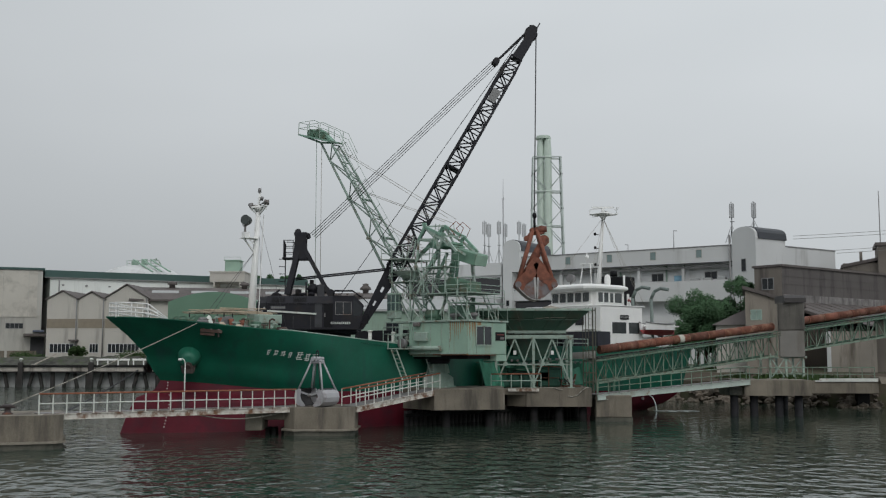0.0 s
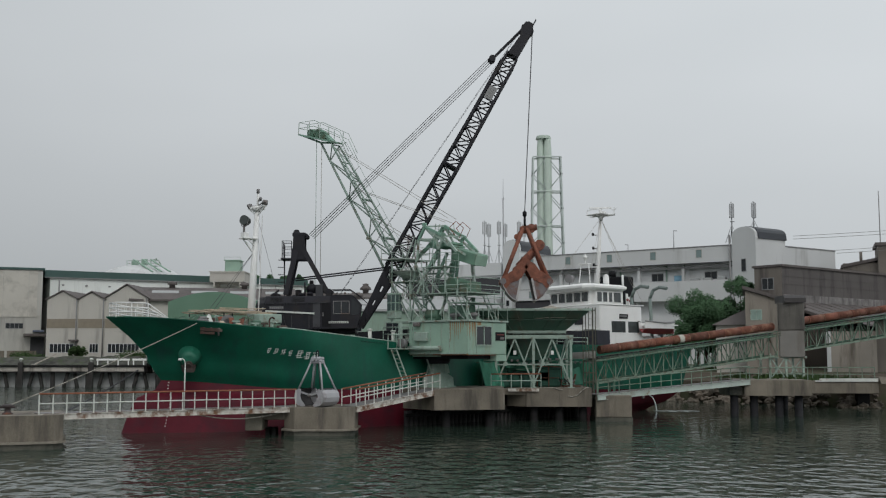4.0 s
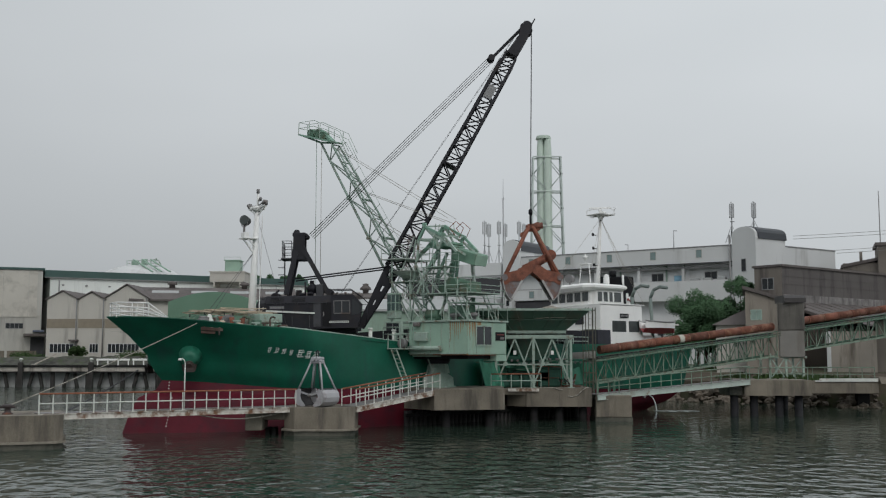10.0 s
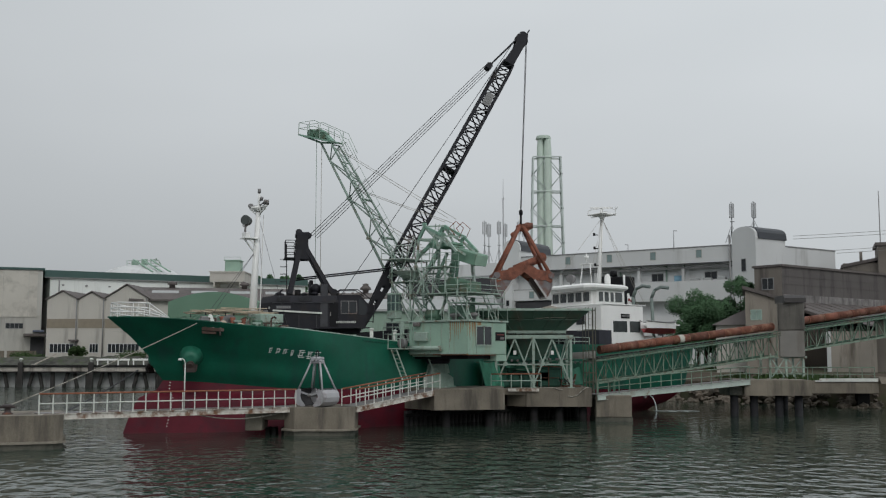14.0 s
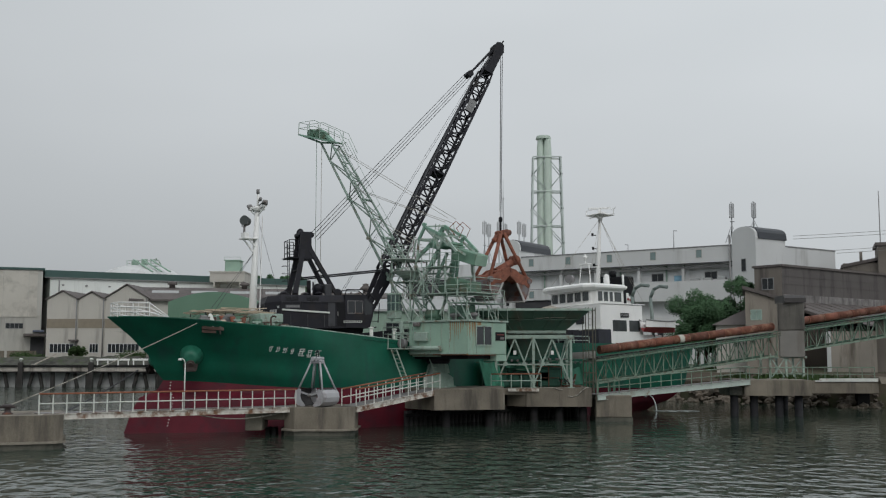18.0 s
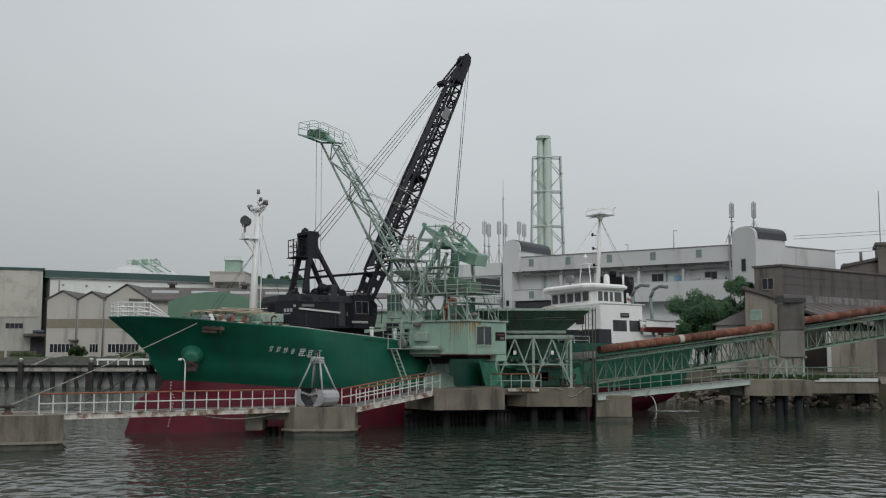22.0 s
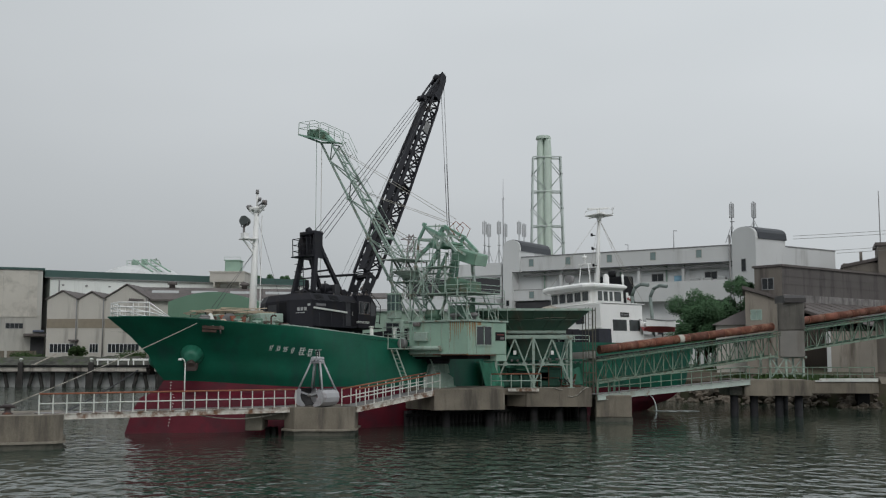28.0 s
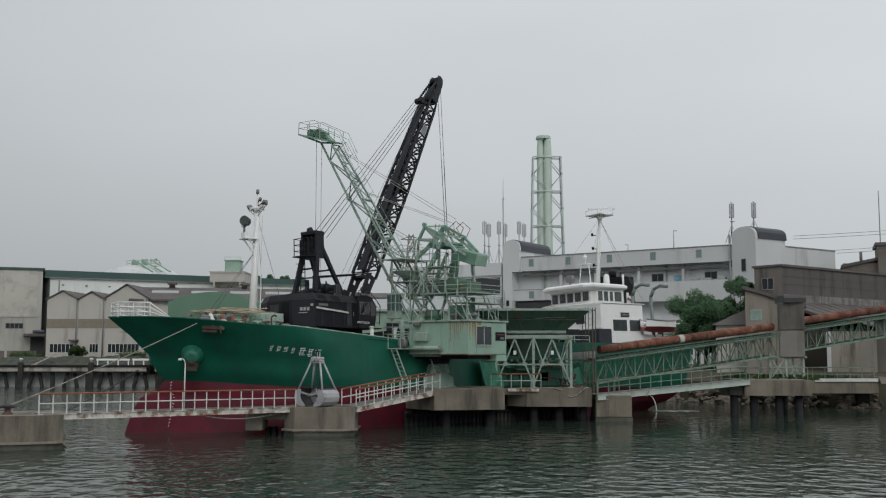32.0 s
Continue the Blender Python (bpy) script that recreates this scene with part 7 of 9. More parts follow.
    bt = part("lifeboat", boat, boat_red, ship, "small open boat with a red bottom")
    part("boat_topside", topside, white_paint, bt, "white boat topside")
    part("gunwale", Shape().path([(lerp(hx(47.2), hx(51.9), k / 12), 5.2 + .88 * math.sin(math.pi * min(1, .06 + k / 12 * .94)) ** .5, 7.75 + .6 * (k / 12 - .5) ** 2) for k in range(13)], .06, 6)
         .path([(lerp(hx(47.2), hx(51.9), k / 12), 5.2 - .88 * math.sin(math.pi * min(1, .06 + k / 12 * .94)) ** .5, 7.75 + .6 * (k / 12 - .5) ** 2) for k in range(13)], .06, 6), frame_grey, bt, "grey gunwale")
    part("boat_cover", Shape().box(hx(51.8), hx(48.1), 4.6, 5.8, 7.5, 7.6), white_paint, bt)
    part("cooling_outlet", Shape().tube(hull_point(5, .90, 1) + Vector((0, -.1, -.1)), hull_point(5, .90, 1) + Vector((0, .12, -.1)), .14, n=10), worn_steel, ship)
    return ship


# ---- black deck crane: x along the boom, origin on the slewing axis at the water's height ----
BOOM_FOOT = (2.85, 7.0)
OFFSET = -0.45  # the A-frame stands off the middle line
A_FRAME = ("a_frame_leg", "leg_pivot", "head_plate", "head_web", "a_frame_head", "a_frame_sheave", "fall_sheave", "a_frame_tie", "service_cage", "ladder")
AHEAD = 0.8  # the house and the A-frame sit ahead of the slewing axis


def lattice(parent, p0, p1, w0, w1, d0, d1, bays, chord, lace, mat):
    """A four-chord lattice along z from p0 to p1, w across y, d across x."""
    def corner(t, sx, sy):
        z = lerp(p0, p1, t)
        return Vector((sx * lerp(d0, d1, t) / 2, sy * lerp(w0, w1, t) / 2, z))

    def strut(name, p, q, w, up):
        part(name, Shape().bar(p, q, w, up=up), mat, parent)
    for sx in (-1, 1):
        for sy in (-1, 1):
            strut("chord", corner(0, sx, sy), corner(1, sx, sy), chord, (1, 0, 0))
    for i in range(bays):
        a, b = i / bays, (i + 1) / bays
        for s in (-1, 1):
            flip = i % 2
            strut("lacing", corner(a, 1 if flip else -1, s), corner(b, -1 if flip else 1, s), lace, (0, 1, 0))
            strut("lacing", corner(a, s, 1 if flip else -1), corner(b, s, -1 if flip else 1), lace, (1, 0, 0))
            strut("batten", corner(b, -1, s), corner(b, 1, s), lace * .9, (0, 0, 1))
            strut("batten", corner(b, s, -1), corner(b, s, 1), lace * .9, (0, 0, 1))


def build_deck_crane():
    name_pale = material("name_pale", (0.36, 0.37, 0.37), .6, vary=.2)
    frame_dark = material("frame_dark", (0.10, 0.10, 0.11), .6, vary=.2)
    crane_grey = material("crane_grey", (0.045, 0.046, 0.052), .6, .2, vary=.3, scale=2)
    crane = thing("deck_crane", "black lattice-boom grab crane on the ship's foredeck", "crane", SHIP @ pose(MID - CRANE_STATION, 0, 0, 0, 0, 139))
    part("turntable", Shape().cbox(-3.2, 2.6, -1.7, 1.7, 6.5, 6.9, .06), crane_black, crane)
    hw = 2.62
    plan = [(-5.5, -1.2), (-4.7, -hw), (.45, -hw), (.45, hw), (-4.7, hw), (-5.5, 1.2)]
    inner = [(-5.25, -1.1), (-4.6, -hw + .34), (.45, -hw + .34), (.45, hw - .34), (-4.6, hw - .34), (-5.25, 1.1)]
    shell = Shape().add([(x, y, 6.75) for x, y in plan] + [(x, y, 8.72) for x, y in plan] + [(x, y, 9.2) for x, y in inner],
                        [tuple(range(6))[::-1], tuple(range(12, 18))] + [(k * 6 + i, k * 6 + (i + 1) % 6, k * 6 + 6 + (i + 1) % 6, k * 6 + 6 + i) for k in range(2) for i in range(6)])
    house = part("machine_house", shell, crane_black, crane, "black machinery house with bevelled rear corners")
    for sg in (-1, 1):
        y = sg * hw
        o = .02 * sg
        side = lambda name, x0, x1, z0, z1, mat, label="", d=1.0: part(name, Shape().box(x0, x1, min(y, y + o * d), max(y, y + o * d), z0, z1), mat, house, label)
        part("side_pole", Shape().bar((-4.6, y + o * 3, 8.14), (-1.1, y + o * 3, 7.92), .07, .12), rail_white, house, "white pole along the house")
        for x in (-4.3, -2.75):
            a = (sg * (hw + .02 - .05), 8.78), (sg * (hw + .02 - .30), 9.13)
            part("louvre", Shape().add([(x, a[0][0], a[0][1]), (x + .95, a[0][0], a[0][1]), (x + .95, a[1][0], a[1][1]), (x, a[1][0], a[1][1])], [(0, 1, 2, 3)]), black_paint, house, "dark roof louvre")
            for k in range(4):
                f = .15 + k * .23
                part("louvre_slat", Shape().bar((x + .04, lerp(a[0][0], a[1][0], f) + o, lerp(a[0][1], a[1][1], f)), (x + .91, lerp(a[0][0], a[1][0], f) + o, lerp(a[0][1], a[1][1], f)), .03), crane_grey, house)
        side("side_panel", -1.2, -.68, 6.95, 8.7, crane_grey, "dark grey access panel")
        side("side_door", -.55, .1, 6.95, 8.65, black_paint, "dark recessed door")
        side("door_grip", -.5, -.44, 7.7, 8.0, worn_steel, "", 3.0)
        for x in (-4.0, -2.75, -1.5):
            side("panel_seam", x, x + .04, 6.85, 7.8, crane_grey)
        side("lettering_plate", -4.35, -3.3, 8.26, 8.48, frame_dark, "dull grey lettering plate")
        for k in range(7):
            side("plate_mark", -4.28 + k * .14, -4.19 + k * .14, 8.31, 8.43, frame_grey, "", 2.0)
        # maker's mark on the bevelled rear corner, as plain bars
        n = Vector((-(hw - 1.2), sg * .8, 0)).normalized()
        p, q = Vector((-5.5, sg * 1.2, 0)) + n * .02, Vector((-4.7, y, 0)) + n * .02
        if sg > 0:
            p, q = q, p
        for k in range(3):
            u = .34 + k * .15
            part("logo_block", Shape().bar(p.lerp(q, u) + Vector((0, 0, 8.06)), p.lerp(q, u + .11) + Vector((0, 0, 8.06)), .02, .24), name_pale, house, "pale logo block")
        part("logo_block", Shape().bar(p.lerp(q, .80) + Vector((0, 0, 8.34)), p.lerp(q, .92) + Vector((0, 0, 8.34)), .02, .16), name_pale, house)
        part("logo_line", Shape().bar(p.lerp(q, .28) + Vector((0, 0, 7.80)), p.lerp(q, .66) + Vector((0, 0, 7.80)), .02, .05), name_pale, house)
        part("step_board", Shape().box(-4.6, 1.2, min(y, y * 1.1), max(y, y * 1.1), 6.8, 6.86), crane_black, house)
        for k in range(6):
            part("hand_rail", Shape().path([(-4.6 + k * .75, y, 8.6), (-4.6 + k * .75, y + o * 4, 8.68), (-4.0 + k * .75, y + o * 4, 8.68), (-4.0 + k * .75, y, 8.6)], .02, 5), crane_grey, house)
    part("rear_door", Shape().box(-5.52, -5.5, -.9, -.2, 6.9, 8.6), black_paint, house)
    part("rear_panel", Shape().box(-5.53, -5.5, .1, .9, 7.0, 8.5), crane_grey, house)
    part("roof_edge", Shape().box(-4.6, .5, -2.2, 2.2, 9.19, 9.23), crane_grey, house)
    for x, y in ((-2.9, 1.2), (-1.5, -1.4), (-2.2, -.5), (-4.1, -1.2)):
        part("roof_pot", Shape().lathe([(.1, 9.2), (.1, 9.34), (.26, 9.38), (.26, 9.48), (.1, 9.56)], (x, y, 0), 12), crane_black, house)
    part("roof_pipe", Shape().tube((-1.9, -1.3, 9.2), (-1.9, -1.3, 10.3), .06, n=8), crane_black, house)
    part("fuel_box", Shape().cbox(-1.1, -.55, -1.6, -.9, 9.2, 10.1, .05), crane_grey, house, "dark box on the roof")
    part("roof_unit", Shape().cbox(-4.4, -3.7, -1.4, -.6, 9.2, 9.45, .06).bar((-4.5, -1.2, 9.2), (-3.8, -1.2, 9.75), .12), crane_black, house)
    part("exhaust", Shape().tube((-1.6, .8, 9.4), (-1.6, .8, 10.6), .16, n=10), crane_black, house)
    part("roof_cowl", Shape().lathe([(.4, 9.1), (.4, 9.7), (.5, 9.8), (.3, 10.1), (.1, 10.2)], (-1.4, -.9, 0), 12), crane_black, house)
    part("roof_hatch", Shape().cbox(-1.3, .4, -1.5, -.3, 9.1, 9.45, .05), worn_steel, house, "grey roof hatch")
    part("air_filter", Shape().tube((-2.6, 1.0, 9.2), (-2.6, 1.0, 9.9), .24, n=12), crane_black, house)
    part("counterweight", Shape().cbox(-5.75, -5.48, -1.1, 1.1, 6.6, 6.95, .08), crane_black, crane)
    part("winch_drum", Shape().tube((-.6, -1.2, 9.6), (-.6, 1.2, 9.6), .34, n=18).tube((-.6, -1.28, 9.6), (-.6, -1.2, 9.6), .48, n=18).tube((-.6, 1.2, 9.6), (-.6, 1.28, 9.6), .48, n=18), crane_black, crane)
    # cab on the side that faces the quay at the start
    cab = part("cab", Shape().prism([(0.1, 6.8), (1.95, 6.8), (2.2, 7.6), (2.3, 8.55), (1.65, 9.25), (0.1, 9.25)], -2.05, -.98, FRONT), crane_black, crane, "black operator's cab with big windows")
    cab_side = lambda name, x0, x1, z0, z1, mat, label="", d=.03: part(name, Shape().box(x0, x1, -2.05 - d, -2.05, z0, z1), mat, cab, label)
    cab_side("cab_window", .30, 1.42, 7.92, 8.75, dark_glass, "dark cab window", .012)
    for x in (.26, .82, 1.40):
        cab_side("window_frame", x, x + .05, 7.88, 8.79, worn_steel, "pale window frame" if x == .26 else "")
    for z in (7.86, 8.76):
        cab_side("window_frame", .26, 1.45, z, z + .05, worn_steel)
    part("cab_window", Shape().prism([(1.56, 7.75), (2.1, 7.8), (2.2, 8.5), (1.7, 8.95), (1.56, 8.95)], -2.065, -2.05, FRONT), dark_glass, cab, "dark cab window")
    part("cab_window", Shape().prism([(2.22, 7.7), (2.32, 8.5), (2.29, 8.5), (2.19, 7.7)], -1.95, -1.1, FRONT), dark_glass, cab, "dark cab window")
    part("cab_window", Shape().prism([(2.28, 8.6), (1.72, 9.2), (1.70, 9.18), (2.26, 8.58)], -1.95, -1.1, FRONT), dark_glass, cab, "dark cab window")
    cab_side("cab_mark", -.05, 1.35, 7.20, 7.34, rail_white, "white stripe")
    for k in range(9):
        cab_side("cab_letter", .0 + k * .15, .09 + k * .15, 7.23, 7.31, crane_black, "", .035)
    for x in (.45, 1.05, 1.6):
        part("work_lamp", Shape().cbox(x, x + .16, -2.2, -2.02, 9.28, 9.42, .03), worn_steel, cab)
    part("cab_rail", Shape().path([(0.1, -2.05, 9.25), (0.2, -2.05, 9.62), (1.5, -2.05, 9.62), (2.1, -2.05, 9.2), (2.75, -2.05, 8.6), (2.6, -2.05, 7.2)], .035), crane_black, cab)
    part("cab_rail", Shape().path([(0.1, -1.0, 9.25), (0.2, -1.0, 9.62), (1.5, -1.0, 9.62), (2.1, -1.0, 9.2)], .035), crane_black, cab)
    for z in (7.3, 7.9, 8.5):
        part("cab_rung", Shape().path([(2.15, -2.05, z), (2.65, -2.05, z)], .02, 5), crane_black, cab)
    part("cab_step", Shape().box(-.3, 2.3, -2.5, -2.05, 6.8, 6.87), crane_black, cab)
    # A-frame
    peak = (-2.35, 14.0)
    for y, yt in ((-.98, -.62), (.98, .62)):
        part("a_frame_leg", Shape().bar((-3.3, y, 9.4), (peak[0] - .22, yt, 12.7), .26, .36, up=(1, 0, 0)), crane_black, crane, "thick black A-frame rear leg")
        part("a_frame_leg", Shape().bar((-.15, y, 9.3), (peak[0] + .22, yt, 12.9), .22, .30, up=(1, 0, 0)), crane_black, crane)
        part("leg_pivot", Shape().tube((-.1, y - .18, 9.5), (-.1, y + .18, 9.5), .28, n=12), crane_black, crane)
        side = 1 if yt > 0 else -1
        outline = [(peak[0] - .62, 12.0), (peak[0] + .62, 12.0), (peak[0] + .40, 13.0), (peak[0] + .42, 13.95), (peak[0] - .42, 14.0), (peak[0] - .46, 13.0)]
        part("head_plate", Shape().prism(outline, yt - .09 + .04 * side, yt + .09 + .04 * side, FRONT), crane_black, crane, "black side plate of the A-frame's head")
    for y in (-.22, .22):
        part("head_web", Shape().prism([(peak[0] - .3, 12.3), (peak[0] + .3, 12.3), (peak[0] + .34, 13.9), (peak[0] - .34, 13.9)], y - .05, y + .05, FRONT), crane_black, crane)
    part("a_frame_head", Shape().cbox(peak[0] - .5, peak[0] + .5, -.76, .76, 13.72, 14.02, .06), crane_black, crane)
    part("a_frame_sheave", Shape().tube((peak[0] - .25, -.12, 14.1), (peak[0] - .25, .12, 14.05), .24, n=16), crane_black, crane)
    part("fall_sheave", Shape().tube((peak[0] + .5, -.55, 13.8), (peak[0] + .5, .55, 13.8), .18, n=14), crane_black, crane)
    part("a_frame_tie", Shape().bar((-2.95, -.85, 11.2), (-2.95, .85, 11.2), .12), crane_black, crane)
    part("a_frame_tie", Shape().bar((-1.2, -.85, 11.2), (-1.2, .85, 11.2), .12), crane_black, crane)
    cage = Shape()
    for z in (12.5, 12.95, 13.4):
        cage.path([(-2.9, .7, z), (-3.6, .7, z), (-3.6, -.7, z), (-2.9, -.7, z)], .026, 5)
    for x, y in ((-3.6, .7), (-3.6, -.7), (-2.9, .7), (-2.9, -.7), (-3.6, 0)):
        cage.bar((x, y, 12.1), (x, y, 13.4), .05)
    cage.box(-3.7, -2.7, -.8, .8, 12.05, 12.12)
    part("service_cage", cage, crane_black, crane, "small railed service platform")
    lad = Shape()
    for y in (-.22, .22):
        lad.bar((-3.5, y, 9.4), (-3.5, y, 13.2), .045)
    for k in range(11):
        lad.bar((-3.5, -.22, 9.6 + k * .32), (-3.5, .22, 9.6 + k * .32), .035)
    for k in range(4):
        lad.path([(-3.5, -.24, 10.4 + k * .55), (-3.95, -.24, 10.4 + k * .55), (-3.95, .24, 10.4 + k * .55), (-3.5, .24, 10.4 + k * .55)], .018, 4)
    part("ladder", lad, crane_black, crane)

    for ob in list(crane.children):
        if ob.name.split(".")[0] != "turntable":
            kind = ob.name.split(".")[0]
            beside = -.62 if ob == cab else OFFSET if kind in A_FRAME else 0
            ob.matrix_basis = Matrix.Translation((AHEAD, beside, 0))

    # boom: built upright along its own z, foot at the origin; x towards its upper (back) face is negative
    boom = new("boom")
    boom.parent = crane
    tagged(boom, "black lattice boom with a solid head and foot")
    rows = [0, 1.9, 2.35, 3.05, 3.55, 4.2, 4.65, 5.0]
    cols = [0, .36, .64, 1]
    solid = lambda i, j: 0 <= i < 7 and 0 <= j < 3 and not (j == 1 and i in (1, 3, 5))
    for y in (-.76, .76):
        ft = Shape()
        for d in (-.05, .05):
            for z in rows:
                ft.v += [(lerp(-.2 - .07 * z, .25 + .06 * z, f), y + d, z) for f in cols]
        for i in range(7):
            for j in range(3):
                if not solid(i, j):
                    continue
                a, b, c, d = i * 4 + j, i * 4 + j + 1, i * 4 + j + 5, i * 4 + j + 4
                faces = [(a, b, c, d), (d + 32, c + 32, b + 32, a + 32)]
                for p, q, k, l in ((a, b, i - 1, j), (b, c, i, j + 1), (c, d, i + 1, j), (d, a, i, j - 1)):
                    if not solid(k, l):
                        faces.append((p, p + 32, q + 32, q))
                ft.f += faces
                ft.smooth += [False] * len(faces)
        part("foot_plate", ft, crane_black, boom, "tapered foot plate with lightening holes")
    for z, w in ((.1, .86), (2.7, .73), (4.9, .73)):
        part("foot_cross_tube", Shape().bar((0, -w, z), (0, w, z), .26), crane_black, boom)
    lattice(boom, 5.0, 14.0, 1.56, 1.56, 1.08, 1.15, 10, .18, .095, crane_black)
    lattice(boom, 14.0, 23.2, 1.56, 1.10, 1.15, 0.95, 11, .17, .09, crane_black)
    part("splice_collar", Shape().box(-.62, .62, -.82, .82, 13.94, 14.06), crane_black, boom)
    part("boom_walkway", Shape().box(-.66, -.60, -.35, .35, 5.2, 23.2), crane_black, boom)
    part("boom_name_plate", Shape().box(-.34, .30, -.70, -.67, 19.9, 20.95), frame_grey, boom, "pale sign plate on the boom")
    part("plate_marks", Shape().box(-.2, .16, -.71, -.70, 20.08, 20.18).box(-.2, .16, -.71, -.70, 20.36, 20.46).box(-.2, .16, -.71, -.70, 20.64, 20.74), frame_grey, boom)
    hd = Shape()
    profile = [(-.40, 23.9, .56), (.42, 23.9, .56), (.45, 25.6, .44), (.44, 26.4, .38), (.26, 26.86, .36), (-.12, 26.92, .36), (-.38, 26.75, .37), (-.42, 26.2, .40), (-.22, 25.5, .45)]
    n = len(profile)
    for side in (-1, 1):
        hd.add([(a, side * (w + d), b) for d in (-.05, .05) for a, b, w in profile], [tuple(range(n)), tuple(range(n, 2 * n))[::-1]] + [(i, i + n, (i + 1) % n + n, (i + 1) % n) for i in range(n)])
    hd.box(-.36, .36, -.52, .52, 23.9, 24.1).add([(-.36, -.5, 24.1), (-.36, .5, 24.1), (-.26, .42, 25.5), (-.26, -.42, 25.5)], [(0, 1, 2, 3)]).add([(.38, -.5, 24.1), (.38, .5, 24.1), (.42, .40, 25.7), (.42, -.40, 25.7)], [(3, 2, 1, 0)])
    part("boom_head", hd, crane_black, boom)
    lattice(boom, 23.2, 24.0, 1.10, 1.0, 0.95, 0.85, 1, .13, .07, crane_black)
    part("head_sheave", Shape().tube((.2, -.3, 26.25), (.2, .3, 26.25), .36, n=18), crane_black, boom)
    part("bail_sheave", Shape().tube((-.22, -.4, 26.35), (-.22, .4, 26.35), .28, n=16), crane_black, boom)
    part("head_spike", Shape().bar((.20, .2, 26.7), (.20, .2, 27.5), .09), crane_black, boom)

    # luffing ropes: bail bars at the boom's head and rope falls to the A-frame, along its own z from the head down
    pend = new("luffing_pendant")
    pend.parent = crane
    tagged(pend, "luffing bail with rope falls to the A-frame")
    part("bail", Shape().bar((0, -.36, 0), (0, -.26, 3.4), .11, .18).bar((0, .36, 0), (0, .26, 3.4), .11, .18), crane_black, pend)
    part("bail_block", Shape().tube((0, -.38, 3.5), (0, .38, 3.5), .26, n=14).cbox(-.2, .2, -.34, .34, 3.3, 3.8, .05), crane_black, pend)
    for k in range(4):
        y = -.42 + k * .28
        part("rope_fall", Shape().tube((-.26 + .17 * k, y * .5, 3.6), (-.30 + .20 * k, y, 23.0), .025, n=5), rope_dark, pend)
    for y in (-.8, .8):
        part("backstop", Shape().tube((AHEAD - 2.8, y, 10.6), (AHEAD + 4.2, y, 11.4), .055, n=8), crane_black, crane)
    hoist = new("hoist_line")
    hoist.parent = crane
    tagged(hoist, "hoist ropes from the winch to the boom's head")
    hl = Shape()
    for y in (-.3, .3):
        hl.tube((0, y, 0), (0, y, 25.0), .013, n=5)
    part("rope", hl, rope_dark, hoist)
    return crane, boom, pend, hoist


# ---- the working grab: origin at its rope eye, x across the jaws ----
ARM, JAW = 4.38, 2.2


def grab_geometry(beta):
    """Depth of the hinge under the eye and the arms' lean, for jaws whose corners hang beta degrees below level."""
    dx = JAW * math.cos(radians(beta))
    dz = math.sqrt(ARM * ARM - (dx - 0.15) ** 2)
    return dz - JAW * math.sin(radians(beta)), math.degrees(math.asin((dx - 0.15) / ARM))


